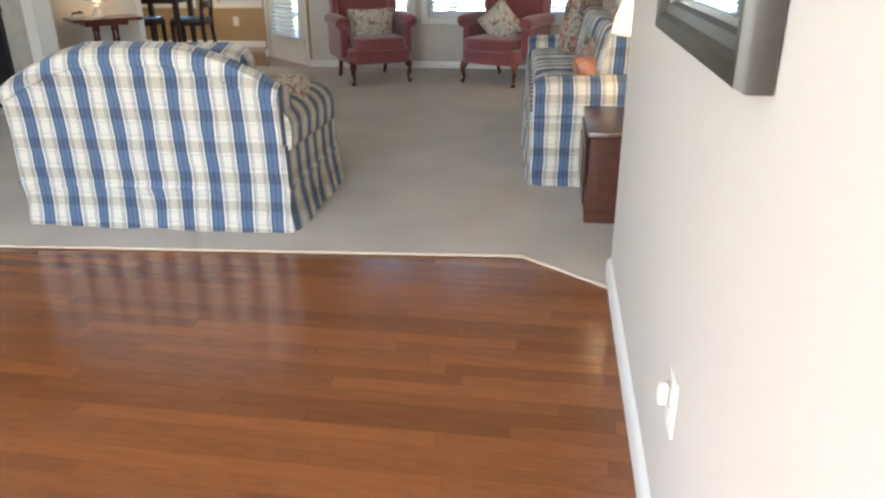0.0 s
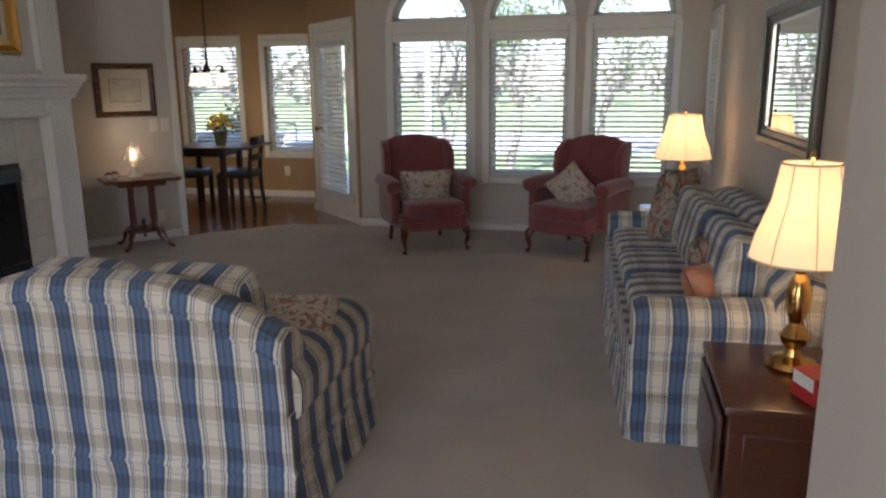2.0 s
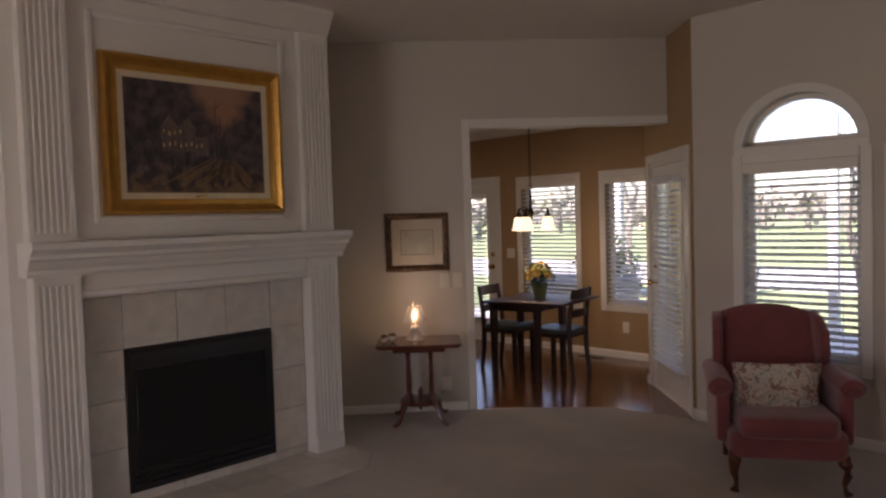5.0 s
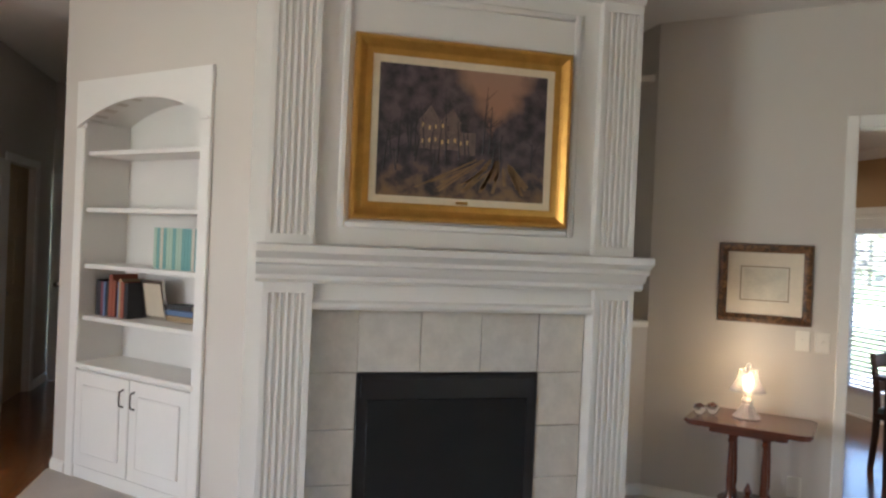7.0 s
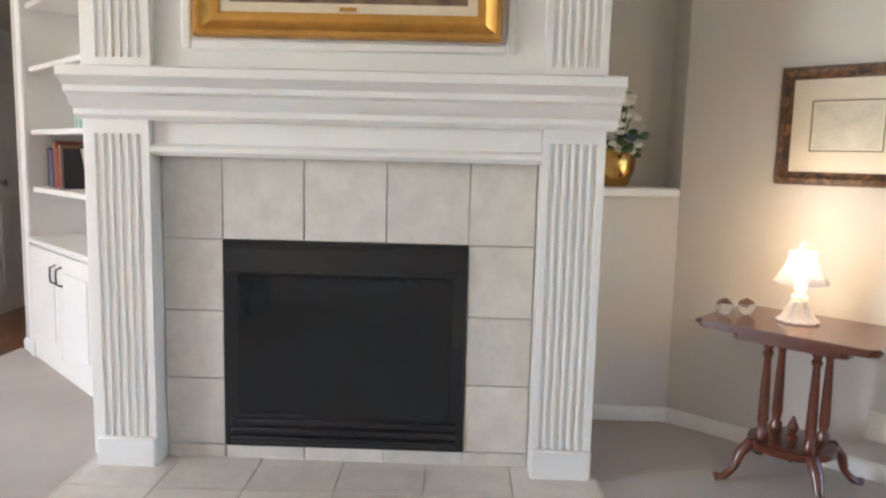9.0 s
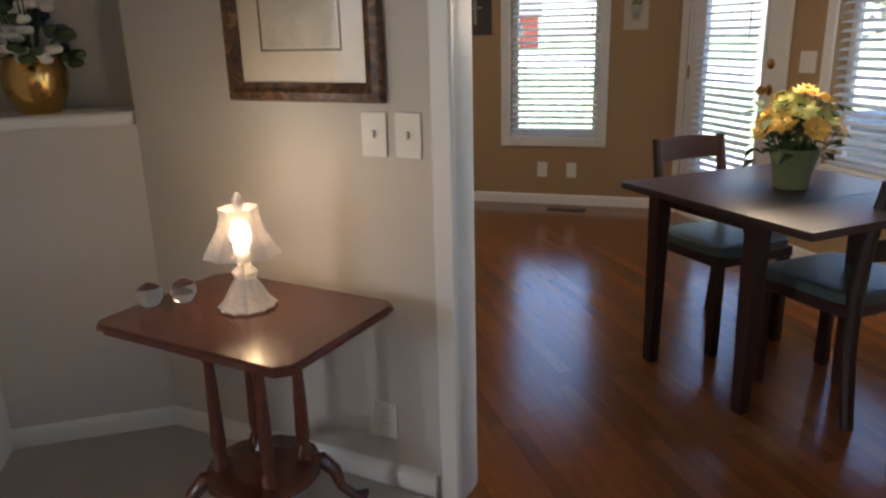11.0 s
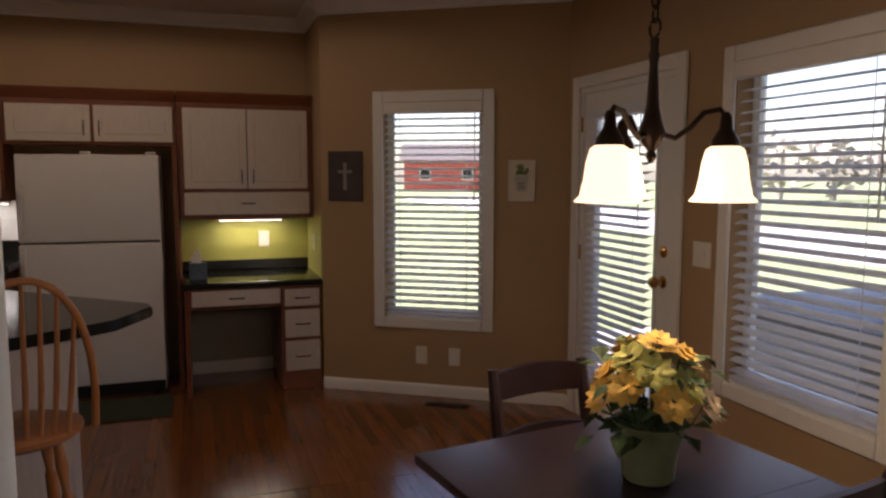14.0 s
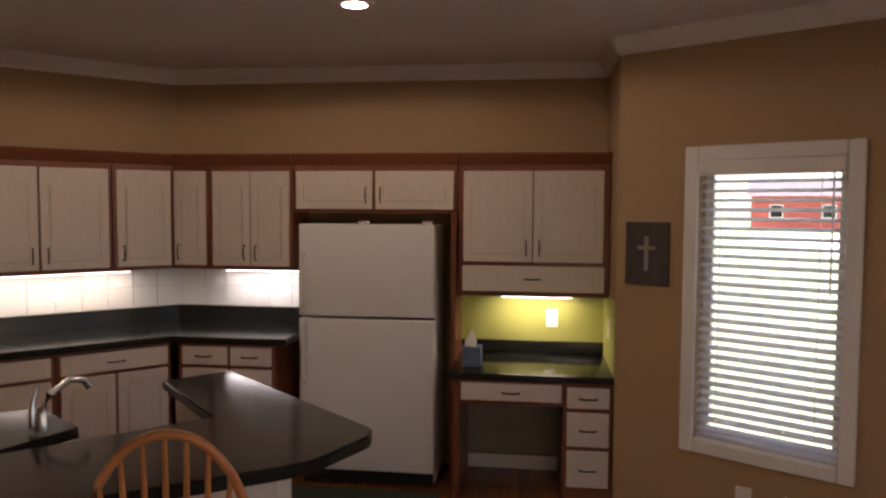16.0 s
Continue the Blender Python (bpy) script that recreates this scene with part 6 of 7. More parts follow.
desk()
# thin sheets over the wall that carry the under-cabinet light's green tint
single("desk_backsplash", box(B(), 0.0, 0.91, 0.002, 0.006, 0.74, 1.17), LIT_GREEN, "wall above the desk, coloured olive green as under-cabinet light tints it", "wall", kind="structure", m=m_kit)
single("desk_side_splash", box(B(), 0.004, 0.64, 0.002, 0.006, 0.74, 1.17), LIT_GREEN, "side wall by the desk, coloured olive green as under-cabinet light tints it", "wall", kind="structure", m=pose(-7.884, 8.44, 0, 0, 0, 180))
plate(m_kit @ pose(0.33, 0.006, 0.98), "switch", "ivory switch plate above the desk")
plate(pose(-8.19, 8.434, 0.98, 0, 0, 180), "switch", "ivory switch plate on the green side wall")
nl = thing("tissue_holder", m_kit @ pose(0.80, 0.45, 0.755), "blue tissue box with a white tissue on the desk", "tissue box")
part("carton", box(B(), -0.055, 0.055, -0.055, 0.055, 0, 0.115, bevel=0.004), mat("carton_blue", (0.10, 0.14, 0.20), 0.5, var=0.3, scale=30), nl)
ts = B()
lathe(ts, [(0.028, 0.112), (0.034, 0.14), (0.018, 0.175), (0.006, 0.205)], 9, wave=(3, 0.35))
part("tissue", ts, PLASTIC, nl)


def counter_run():
    """Base cabinets with a dark counter along the kitchen wall and the angled wall."""
    m1 = m_kit @ pose(1.95, 0.60, 0)
    ob = thing("base_cabinet", m1, "whitewashed oak base cabinet beside the refrigerator", "cabinet", "base kitchen cabinets")
    face(ob, 0, 0.60, 0.1, 0.87, 0.58)
    part("toe_kick", box(B(), 0, 0.6, -0.58, -0.06, 0, 0.1), CHERRY, ob)
    for x0, x1 in ((0.02, 0.27), (0.29, 0.57)):
        cab_front(ob, "drawer_front", x0, x1, 0.74, 0.85, "h")
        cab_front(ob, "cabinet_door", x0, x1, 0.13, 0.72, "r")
    m2 = m_kd @ pose(0.25, 0.60, 0)
    for i in range(3):
        ob = thing("base_cabinet", m2 @ pose(0.62 * i, 0, 0), "whitewashed oak base cabinet on the angled wall", "cabinet", "base kitchen cabinets")
        face(ob, 0, 0.615, 0.1, 0.87, 0.58)
        part("toe_kick", box(B(), 0, 0.615, -0.58, -0.06, 0, 0.1), CHERRY, ob)
        cab_front(ob, "drawer_front", 0.02, 0.595, 0.74, 0.85, "h")
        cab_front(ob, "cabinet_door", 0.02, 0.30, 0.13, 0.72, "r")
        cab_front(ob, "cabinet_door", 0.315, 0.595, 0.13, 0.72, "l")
    c = B()
    k = 0.63
    s2 = math.sqrt(0.5)
    p = Vector((-8.535, 5.59))
    d = Vector((s2, -s2))
    nrm = Vector((s2, s2))
    inner = Vector((-8.535 + k, 5.59 + k * 0.414))
    end = p + d * 2.3
    poly = [(-8.535, 6.57), (-8.535, 5.59), tuple(end), tuple(end + nrm * k), tuple(inner), (-8.535 + k, 6.57)]
    prism(c, poly, 0.87, 0.91)
    single("kitchen_counter", c, GRANITE, "dark laminate kitchen counter along the walls", "counter")
    u = B()
    prism(u, [(-8.535, 6.57), (-8.535, 5.59), tuple(end), tuple(end + nrm * 0.02), (-8.515, 5.598), (-8.515, 6.57)], 0.91, 1.01)
    single("counter_upstand", u, GRANITE, "dark laminate upstand behind the counter", "upstand")


counter_run()
for mm, n0, n1 in ((m_kit, 1.90, 2.85), (m_kd, 0.0, 2.3)):
    bed = single("backsplash", box(B(), n0, n1, 0.002, 0.005, 1.01, 1.29), GROUT, "cream square-tiled backsplash", "backsplash", kind="structure", m=mm)
    x = n0
    while x < n1 - 0.02:
        for z0, z1 in ((1.012, 1.145), (1.148, 1.28)):
            part("tile", box(B(), x + 0.0015, min(x + 0.1515, n1) - 0.0015, 0.004, 0.010, z0, z1, bevel=0.0015), SPLASH, bed)
        x += 0.153
plate(m_kit @ pose(2.1, 0.010, 1.14), "outlet", "ivory outlet on the tiled backsplash")
plate(m_kd @ pose(0.75, 0.010, 1.14), "outlet", "ivory outlet on the tiled backsplash")


def under_light(m, w, power, color):
    ob = thing("under_cabinet_light", m, "slim under-cabinet light bar, lit", "light", "under-cabinet lights")
    part("housing", box(B(), -w / 2, w / 2, -0.03, 0.03, -0.018, 0.0, bevel=0.003), WHITE, ob)
    part("lens", box(B(), -w / 2 + 0.01, w / 2 - 0.01, -0.022, 0.022, -0.022, -0.018), UNDERC, ob)
    lamp("under_cabinet_lamp", "AREA", m @ pose(0, 0, -0.03), power, color, size=w, size_y=0.05)


under_light(m_kit @ pose(0.43, 0.14, 1.148), 0.45, 0.65, (1.0, 0.93, 0.66))
under_light(m_kit @ pose(2.2, 0.14, 1.283), 0.5, 0.42, (0.95, 1.0, 0.95))
under_light(m_kd @ pose(0.75, 0.14, 1.283), 0.8, 0.6, (1.0, 0.93, 0.72))
under_light(m_kd @ pose(1.6, 0.14, 1.283), 0.6, 0.45, (1.0, 0.93, 0.72))


def island():
    top = [(-6.65, 7.70), (-6.56, 7.715), (-6.30, 7.60), (-6.23, 7.52), (-5.77, 6.87), (-5.30, 6.20), (-5.80, 5.95), (-6.19, 6.58), (-6.69, 7.09), (-7.19, 6.62), (-7.42, 6.84)]
    base = [(-6.66, 7.40), (-6.52, 7.40), (-6.02, 6.72), (-5.62, 6.12), (-5.84, 6.02), (-6.24, 6.62), (-6.69, 7.14), (-7.19, 6.68), (-7.36, 6.83)]
    ob = thing("kitchen_island", pose(0.30, -0.26, 0), "angled kitchen island with a dark laminate bar top", "kitchen island")
    part("base", prism(B(), base, 0.0, 0.86), PICKLED, ob, "whitewashed oak island base")
    bm = B()
    prism(bm, top, 0.86, 0.905)
    bmesh.ops.bevel(bm, geom=[e for e in bm.edges if abs(e.verts[0].co.z - e.verts[1].co.z) < 1e-4], offset=0.008, segments=2, affect="EDGES")
    part("bar_top", bm, GRANITE, ob, "dark speckled laminate top")
    f = thing("faucet", pose(-6.15, 6.32, 0.905, 0, 0, 150), "brushed nickel faucet on the island", "faucet")
    part("spout", tube(B(), [(0, 0, 0), (0, 0, 0.06), (0.03, 0, 0.12), (0.10, 0, 0.16), (0.15, 0, 0.15), (0.17, 0, 0.12)], [0.022, 0.018, 0.014, 0.012, 0.013, 0.014], 10), CHROME, f)
    part("lever", tube(B(), [(0, 0.06, 0), (0, 0.06, 0.08), (0.02, 0.07, 0.14)], [0.016, 0.011, 0.007], 8), CHROME, f)


island()
single("sink_counter", prism(B(), [(-5.85, 6.24), (-5.52, 5.72), (-6, 5.49), (-6.45, 6.09), (-6.25, 6.39)], 0.85, 0.89), GRANITE, "dark laminate sink counter beside the island", "counter")
single("sink_cabinet", prism(B(), [(-5.88, 6.19), (-5.58, 5.73), (-5.98, 5.54), (-6.38, 6.08)], 0.0, 0.85), PICKLED, "whitewashed oak sink cabinet under the counter", "cabinet")


def bar_stool():
    m = pose(-5.68, 7.055, 0, 0, 0, 112) @ Matrix.Scale(0.98, 4)
    ob = thing("bar_stool", m, "honey oak Windsor bar stool with a spindle bow back", "bar stool")
    # local +y front (towards the island)
    bm = B()
    lathe(bm, [(0.10, 0.595), (0.185, 0.60), (0.205, 0.615), (0.205, 0.632), (0.17, 0.64), (0.05, 0.628)], 28)
    part("seat", bm, HONEY, ob, "saddled oak seat")
    bow = []
    for i in range(25):
        t = math.pi * i / 24
        bow.append((0.215 * math.cos(t) * (1.0 if i in (0, 24) else 1.02), -0.13 - 0.075 * math.sin(t), 0.63 + 0.53 * math.sin(t) ** 0.75))
    part("bow", tube(B(), bow, 0.0125, 10), HONEY, ob, "steam-bent oak bow")
    for i in range(7):
        u = -0.153 + 0.051 * i
        t = math.acos(u / 0.215 * 0.98)
        zt = 0.63 + 0.53 * math.sin(t) ** 0.75
        yt = -0.13 - 0.075 * math.sin(t)
        part("spindle", tube(B(), [(u * 0.8, -0.155, 0.625), (u * 0.9, (yt - 0.155) / 2 - 0.002, 0.80), (u, yt, zt - 0.005)], [0.007, 0.010, 0.006], 8), HONEY, ob)
    legs = []
    for a in (45, 135, 225, 315):
        c, s = math.cos(radians(a)), math.sin(radians(a))
        legs.append((c, s))
        prof = [(0.14, 0.60, 0.013), (0.155, 0.50, 0.02), (0.165, 0.42, 0.012), (0.17, 0.40, 0.02), (0.185, 0.26, 0.021), (0.195, 0.18, 0.012), (0.20, 0.14, 0.017), (0.215, 0.0, 0.011)]
        part("leg", tube(B(), [(r * c, r * s, z) for r, z, w in prof], [w for *_, w in prof], 10), HONEY, ob, "turned leg")
    for (a, b), z, r in (((0, 1), 0.24, 0.188), ((2, 3), 0.24, 0.188), ((0, 3), 0.19, 0.194), ((1, 2), 0.19, 0.194)):
        p, q = legs[a], legs[b]
        mid = ((p[0] + q[0]) / 2 * r, (p[1] + q[1]) / 2 * r, z)
        part("stretcher", tube(B(), [(p[0] * r, p[1] * r, z), mid, (q[0] * r, q[1] * r, z)], [0.008, 0.013, 0.008], 8), HONEY, ob)


bar_stool()


def downlight(x, y):
    ob = thing("recessed_light", pose(x, y, H_KIT), "white recessed ceiling downlight, lit", "ceiling light", "recessed lights")
    part("trim_ring", lathe(B(), [(0.062, -0.012), (0.085, -0.008), (0.088, -0.001), (0.06, -0.001)], 24), WHITE, ob)
    part("lens", lathe(B(), [(0.001, -0.016), (0.055, -0.012), (0.06, -0.006)], 20), LED, ob, "lit lens")
    lamp("downlight_lamp", "SPOT", pose(x, y, H_KIT - 0.045), 4.5, (1.0, 0.83, 0.58), radius=0.05).data.spot_size = radians(176)


downlight(-7.055, 7.2)
downlight(-6.54, 5.98)

# small pictures, vents and plates in the nook
p1 = thing("wall_plaque", m_nd @ pose(1.455, 0.0, 1.445), "dark slate wall plaque with a pale cross motif", "wall plaque")
part("board", box(B(), -0.12, 0.12, 0, 0.014, -0.165, 0.165, bevel=0.003), mat("slate_board", (0.075, 0.06, 0.055), 0.8, var=0.3, scale=14), p1)
bars = B()
box(bars, -0.012, 0.012, 0.014, 0.020, -0.09, 0.09, bevel=0.002)
box(bars, -0.05, 0.05, 0.014, 0.020, 0.02, 0.04, bevel=0.002)
part("motif", bars, mat("pale_tin", (0.30, 0.28, 0.25), 0.5, 0.4), p1)
p2 = thing("wall_plaque", m_nd @ pose(0.285, 0.0, 1.42), "cream plaque with a painted potted plant", "wall plaque")
part("board", box(B(), -0.085, 0.085, 0, 0.014, -0.13, 0.13, bevel=0.003), mat("cream_board", (0.62, 0.56, 0.45), 0.7, var=0.1, scale=14), p2)
lv = B()
for i in range(14):
    a = random.uniform(0, 3.14)
    r = random.uniform(0.01, 0.05)
    puff(lv, (r * math.cos(a), 0.015, 0.045 + r * math.sin(a)), (0.025, 0.004, 0.025), 0.9, 8, 4)
part("painted_leaves", lv, mat("painted_leaf", (0.18, 0.22, 0.09), 0.7, var=0.3), p2)
part("painted_pot", prism(B(), [(-0.03, -0.07), (0.03, -0.07), (0.045, 0.03), (-0.045, 0.03)], 0.014, 0.017, "y"), mat("painted_pot", (0.45, 0.42, 0.36), 0.7), p2)
wr = B()
for z in (-0.02, -0.035, -0.05):
    box(wr, -0.02, 0.02, 0.017, 0.018, z, z + 0.006)
part("lettering_bars", wr, PAPER_DARK, p2)
plate(m_nd @ pose(0.936, 0, 0.27), "outlet", "ivory outlet under the angled window")
plate(m_nd @ pose(0.713, 0, 0.27), "outlet", "ivory outlet under the angled window")
plate(m_nb @ pose(0.65, 0, 0.33), "outlet", "ivory outlet under the nook window")
plate(m_nb @ pose(NB + 5.73, 0, 1.10), "switch", "ivory triple switch plate beside the back door", 0.12)
for x, y, a in ((-7.24, 9.11, 57), (-4.54, 9.68, 0)):
    v = thing("floor_vent", pose(x, y, 0.001, 0, 0, a), "dark bronze floor vent set in the wood floor", "floor vent", "floor vents")
    part("frame", box(B(), -0.14, 0.14, -0.045, 0.045, 0, 0.004, bevel=0.001), BRONZE, v)
    for i in range(9):
        part("louver", box(B(), -0.125 + 0.0285 * i, -0.105 + 0.0285 * i, -0.033, 0.033, 0.004, 0.006), BLACK, v)

# ---- outdoors ----
single("lawn", box(B(), -150, 150, -150, 150, -0.45, -0.40), GRASS, "sunlit green lawn round the house", "lawn", kind="structure")
single("patio", box(B(), -9.5, -1.0, 10.15, 13.6, -0.40, -0.16), PAVING, "pale concrete patio behind the house", "patio", kind="structure")
single("driveway", prism(B(), [(-60, 22), (60, 19), (60, 25), (-60, 30)], -0.40, -0.385), PAVING, "pale concrete road beyond the lawn", "road", kind="structure")


def hot_tub():
    ob = thing("hot_tub", pose(-6.2, 11.62, -0.16), "grey panelled outdoor spa on the patio", "hot tub")
    part("shell", box(B(), -0.8, 0.8, -0.6, 0.6, 0, 0.73, bevel=0.05, seg=3), VINYL, ob)
    part("cover", box(B(), -0.83, 0.83, -0.63, 0.63, 0.72, 0.80, bevel=0.03, seg=2), mat("spa_cover", (0.24, 0.25, 0.26), 0.7), ob)
    for i in range(8):
        part("vent_slot", box(B(), 0.30, 0.42, -0.607, -0.598, 0.08 + 0.072 * i, 0.115 + 0.072 * i), BLACK, ob)


hot_tub()


def patio_chair(m):
    ob = thing("patio_chair", m, "white metal lattice patio chair on the patio", "chair", "patio chairs")
    W = mat("white_metal", (0.7, 0.7, 0.68), 0.4) if "white_metal" not in bpy.data.materials else bpy.data.materials["white_metal"]
    part("seat", box(B(), -0.24, 0.24, -0.22, 0.24, 0.40, 0.425, bevel=0.008), W, ob)
    for x in (-0.22, 0.22):
        part("front_leg", tube(B(), [(x, 0.22, 0.40), (x, 0.24, 0)], 0.014, 8), W, ob)
        part("back_post", tube(B(), [(x, -0.26, 0), (x, -0.22, 0.42), (x, -0.30, 0.95)], 0.014, 8), W, ob)
        part("armrest", tube(B(), [(x, -0.24, 0.64), (x, 0.2, 0.63), (x, 0.22, 0.40)], 0.013, 8), W, ob)
    part("top_rail", tube(B(), [(-0.22, -0.30, 0.95), (0, -0.31, 0.99), (0.22, -0.30, 0.95)], 0.014, 8), W, ob)
    for i in range(6):
        x = -0.16 + 0.064 * i
        part("back_bar", tube(B(), [(x, -0.225, 0.45), (-x * 0.9, -0.30, 0.96)], 0.006, 6), W, ob)


patio_chair(pose(-5.12, 11.6, -0.16, 0, 0, 200))
patio_chair(pose(-4.1, 12.1, -0.16, 0, 0, 150))
pt = thing("patio_table", pose(-4.5, 11.45, -0.16), "white metal round patio table", "table")
part("tabletop", lathe(B(), [(0.02, 0.68), (0.42, 0.68), (0.43, 0.695), (0.42, 0.71), (0.02, 0.71)], 28), bpy.data.materials["white_metal"], pt)
for a in (30, 150, 270):
    part("leg", tube(B(), [(0.05 * math.cos(radians(a)), 0.05 * math.sin(radians(a)), 0.68), (0.32 * math.cos(radians(a)), 0.32 * math.sin(radians(a)), 0)], 0.015, 8), bpy.data.materials["white_metal"], pt)
# porch posts and rail beyond the nook windows
for x in (-6.35, -4.95, -3.2):
    pp = thing("porch_post", pose(x, 13.3, -0.16), "white square porch post at the patio edge", "post", "porch posts")
    part("shaft", box(B(), -0.06, 0.06, -0.06, 0.06, 0, 2.9, bevel=0.006), WHITE, pp)
    part("foot_block", box(B(), -0.08, 0.08, -0.08, 0.08, 0, 0.14, bevel=0.006), WHITE, pp)
dp = thing("porch_post", pose(-8.55, 10.6, -0.40), "white square porch post beyond the angled window", "post", "porch posts")
part("shaft", box(B(), -0.07, 0.07, -0.07, 0.07, 0, 3.1, bevel=0.006), WHITE, dp)
sh = thing("shrub", pose(-6.25, 12.75, -0.16), "leafy green shrub beside the spa", "shrub")


def leaf_cloud(bm, c, r, n, size, squash=0.8):
    for _ in range(n):
        d = Vector((random.gauss(0, 1), random.gauss(0, 1), random.gauss(0, 1))).normalized()
        p = Vector(c) + Vector((d.x * r, d.y * r, d.z * r * squash)) * random.uniform(0.35, 1.0)
        a = Vector((random.uniform(-1, 1), random.uniform(-1, 1), random.uniform(-0.6, 0.6))).normalized() * size * random.uniform(0.6, 1.3)
        b = a.cross(Vector((random.uniform(-1, 1), random.uniform(-1, 1), random.uniform(-1, 1)))).normalized() * size * 0.5
        bm.faces.new([bm.verts.new(p + q) for q in (a, b, -a, -b)])


bm = B()
leaf_cloud(bm, (0, 0, 0.75), 0.55, 900, 0.06, 1.3)
part("leaves", bm, LEAF, sh, smooth=False)
part("stems", tube(B(), [(0, 0, 0), (0.03, 0, 0.4), (0, 0.05, 0.8)], [0.04, 0.03, 0.02], 8), BARK, sh)


def tree(m, h, label, leafy=0, spread=1.0, seed=1):
    rnd = random.Random(seed)
    ob = thing("tree", m, label, "tree")
    tips = []
    wood = B()

    def limb(p, d, length, r, depth):
        pts, rad = [p], [r]
        for i in range(4):
            d = (d + Vector((rnd.uniform(-0.25, 0.25), rnd.uniform(-0.25, 0.25), rnd.uniform(-0.02, 0.2)))).normalized()
            p = p + d * length / 4
            pts.append(p)
            rad.append(r * (1 - 0.16 * (i + 1)))
        tube(wood, pts, rad, 7 if depth < 2 else 5)
        tips.append(p)
        if depth < 4:
            for k in range(rnd.choice((2, 3)) if depth else 4):
                nd = (d * 0.7 + Vector((rnd.uniform(-1, 1) * spread, rnd.uniform(-1, 1) * spread, rnd.uniform(0.1, 0.8)))).normalized()
                limb(pts[rnd.choice((2, 3, 4))], nd, length * rnd.uniform(0.55, 0.75), r * 0.5, depth + 1)
    limb(Vector((0, 0, -0.1)), Vector((0.05, 0.02, 1)), h * 0.32, h * 0.018, 0)
    part("trunk", wood, BARK, ob, "grey branching trunk")
    if leafy:
        cr = B()
        random.seed(seed)
        for t in tips:
            if t.z > h * 0.25:
                leaf_cloud(cr, t, h * 0.10, leafy, h * 0.0085)
        part("crown", cr, FOLIAGE, ob, "uneven green crown", smooth=False)


tree(pose(-2.9, 13.6, -0.4), 5.0, "bare multi-branched ornamental tree on the lawn", 0, 1.2, 3)
tree(pose(-2.2, 16.0, -0.4), 6.0, "leafy green tree behind the windows", 22, 1.1, 5)
tree(pose(-0.4, 19.0, -0.4), 7.0, "leafy green tree across the lawn", 20, 1.1, 8)
tree(pose(-7.2, 18.5, -0.4), 8.0, "bare tree beyond the patio", 0, 1.1, 11)
tree(pose(-12.5, 24.0, -0.4), 9.0, "bare tree near the road", 0, 1.1, 14)
# far wood on the horizon
wood = B()
rw = random.Random(4)
random.seed(21)
for i in range(46):
    a = radians(25 + 130 * i / 45)
    r = rw.uniform(62, 82)
    hh = rw.uniform(3, 6)
    if i > 37:
        continue
    c = (r * math.cos(a) - 2, r * math.sin(a), hh * 0.45)
    leaf_cloud(wood, c, hh * 0.55, 90, 0.5, 0.9)
    tube(wood, [(c[0], c[1], -0.5), (c[0], c[1], hh * 0.6)], 0.25, 5)
single("far_woods", wood, WINTER, "distant line of woodland trees", "woods", kind="stuff", smooth=False)


def far_house(m, w, d, h, wallmat, label):
    ob = thing("house", m, label, "house")
    part("wall", box(B(), -w / 2, w / 2, -d / 2, d / 2, -0.4, h), wallmat, ob)
    part("roof", prism(B(), [(-d / 2 - 0.5, h), (d / 2 + 0.5, h), (0, h + d * 0.3)], -w / 2 - 0.4, w / 2 + 0.4, "x"), ROOF, ob)
    for i in range(2):
        x = -w / 2 + w * (i + 0.5) / 2
        wn = part("window", box(B(), x - 0.6, x + 0.6, -d / 2 - 0.05, -d / 2 + 0.02, 0.9, 2.2), WHITE, ob)
        part("pane", box(B(), x - 0.5, x + 0.5, -d / 2 - 0.07, -d / 2 - 0.04, 1.0, 2.1), DARKGLASS, wn)


far_house(pose(-79.1, 33.9, -0.08, 0, 0, 71), 9, 6, 3.0, BRICKRED, "red sided house across the road")

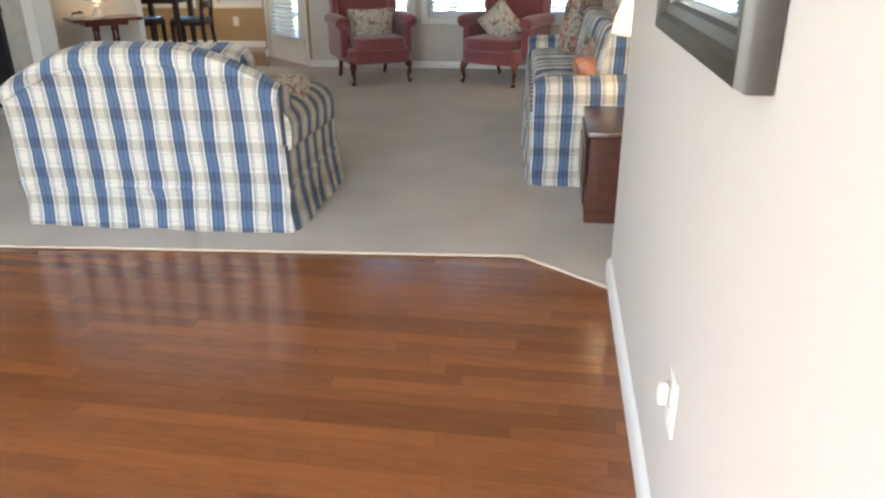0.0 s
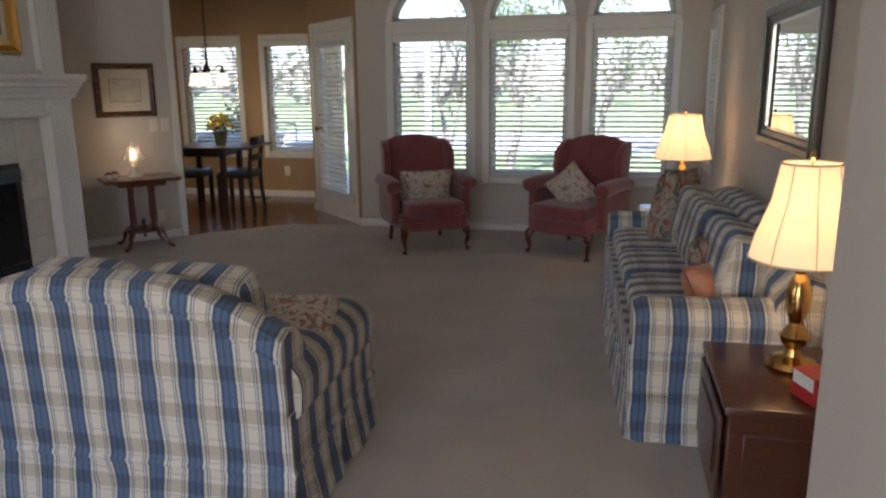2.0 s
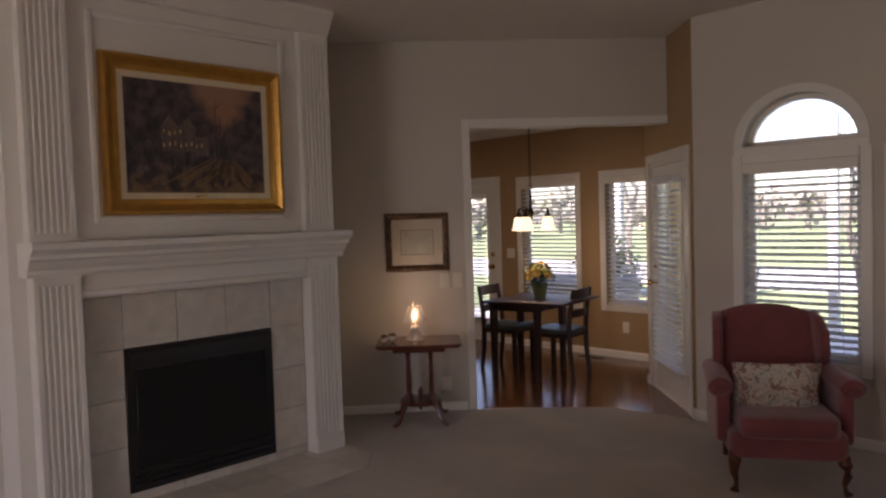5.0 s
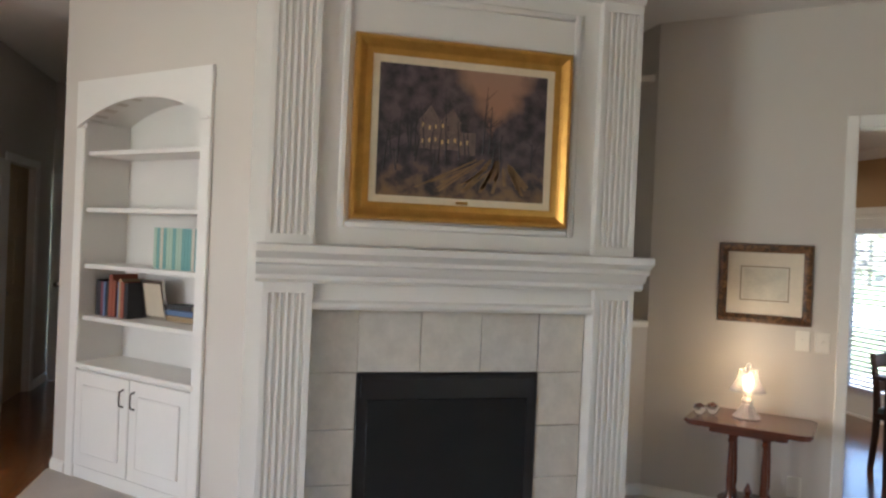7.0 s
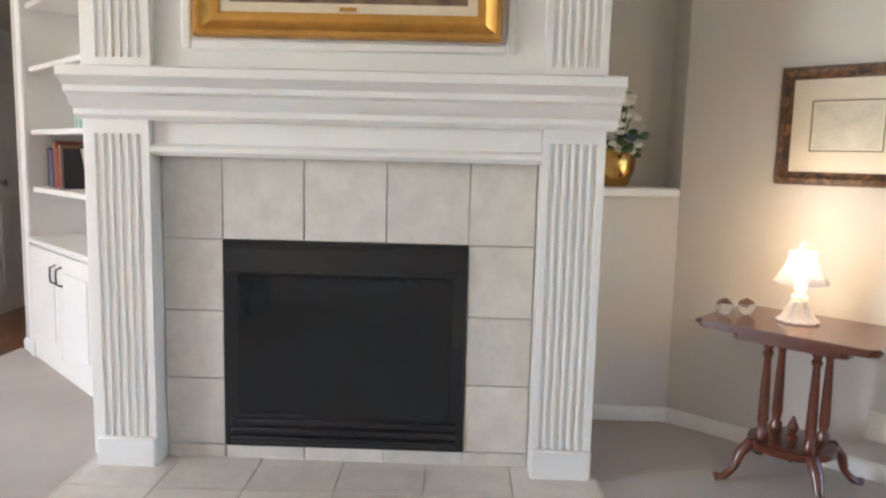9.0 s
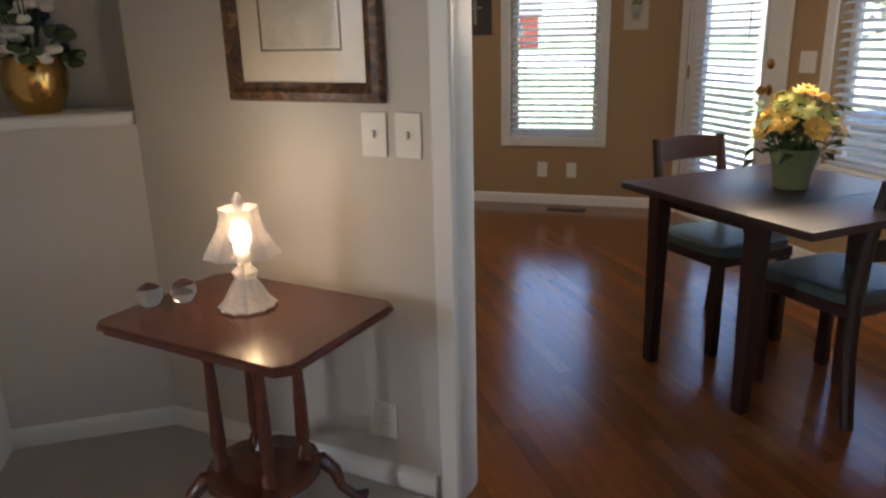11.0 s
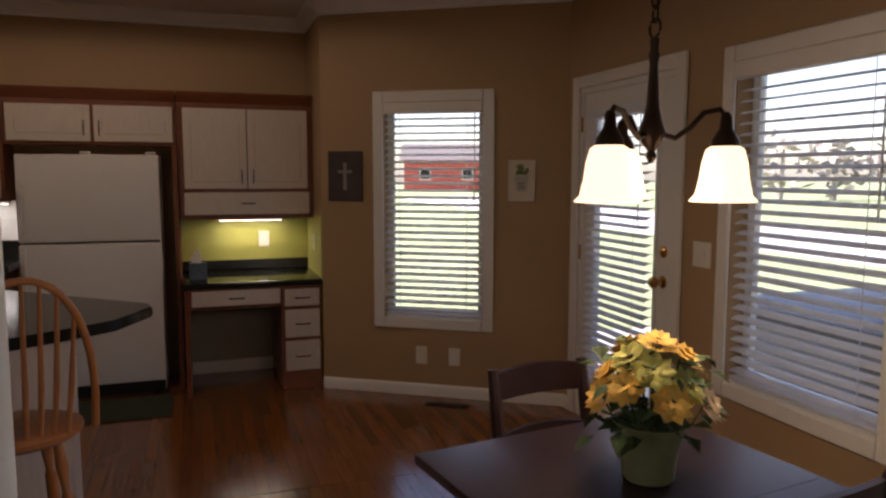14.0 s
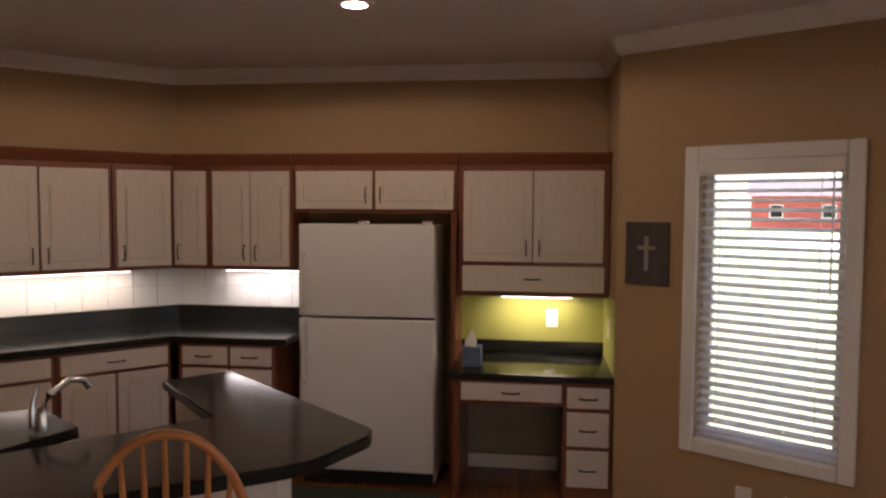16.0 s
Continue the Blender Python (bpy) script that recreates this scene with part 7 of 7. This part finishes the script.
# ---- strip floor ----
PW = 0.0572
unit = bpy.data.meshes.new("floor_board")
ub = B()
box(ub, 0, 1, 0.0004, PW - 0.0004, -0.012, 0.0)
ub.to_mesh(unit)
ub.free()
unit.materials.append(OAK)
rf = random.Random(12)
floor_near = tagged(new("floor_entry"), "glossy honey-brown oak strip floor in the entry", "floor", kind="structure")
verts, faces = [], []


def slab(x0, x1, y):
    n = len(verts)
    y0, y1 = y + 0.0004, y + PW - 0.0004
    verts.extend([(x0, y0, 0), (x1, y0, 0), (x1, y1, 0), (x0, y1, 0), (x0, y0, -0.012), (x1, y0, -0.012), (x1, y1, -0.012), (x0, y1, -0.012)])
    faces.extend([(n, n + 1, n + 2, n + 3), (n, n + 4, n + 5, n + 1), (n + 1, n + 5, n + 6, n + 2), (n + 2, n + 6, n + 7, n + 3), (n + 3, n + 7, n + 4, n)])


def lay(x0, x1, y0, y1, single_boards=False):
    rows = int((y1 - y0) / PW)
    for j in range(rows):
        x = x0 - rf.uniform(0, 0.9)
        while x < x1:
            e = x + rf.uniform(0.35, 1.15)
            a, b = max(x, x0), min(e, x1)
            if b - a > 0.02:
                if single_boards:
                    o = new("floor_board", unit)
                    o.parent = floor_near
                    o.matrix_basis = Matrix.LocRotScale((a + 0.0005, y0 + PW * j, 0), None, (b - a - 0.001, 1, 1))
                else:
                    slab(a + 0.0005, b - 0.0005, y0 + PW * j)
            x = e


lay(-2.75, 0.28, 0.86, 3.08, True)
lay(-2.75, 0.28, -1.5, 0.84)
lay(-8.6, -2.752, -1.5, 3.03)
lay(-8.66, -2.62, 4.55, 4.55 + PW * 51 + 0.001)
lay(-8.66, -6.302, 4.55 + PW * 51, 9.85)
lay(-3.398, -2.62, 4.55 + PW * 51, 9.85)
floor_near = tagged(new("floor_nook"), "glossy red-brown oak strip floor round the dining table", "floor", kind="structure")
lay(-6.3, -3.4, 4.55 + PW * 51, 9.85, True)
me = bpy.data.meshes.new("floor_boards")
me.from_pydata(verts, [], faces)
me.materials.append(OAK)
tagged(new("floor_boards", me), "glossy honey-brown oak strip floor of nook and kitchen", "floor", kind="stuff")
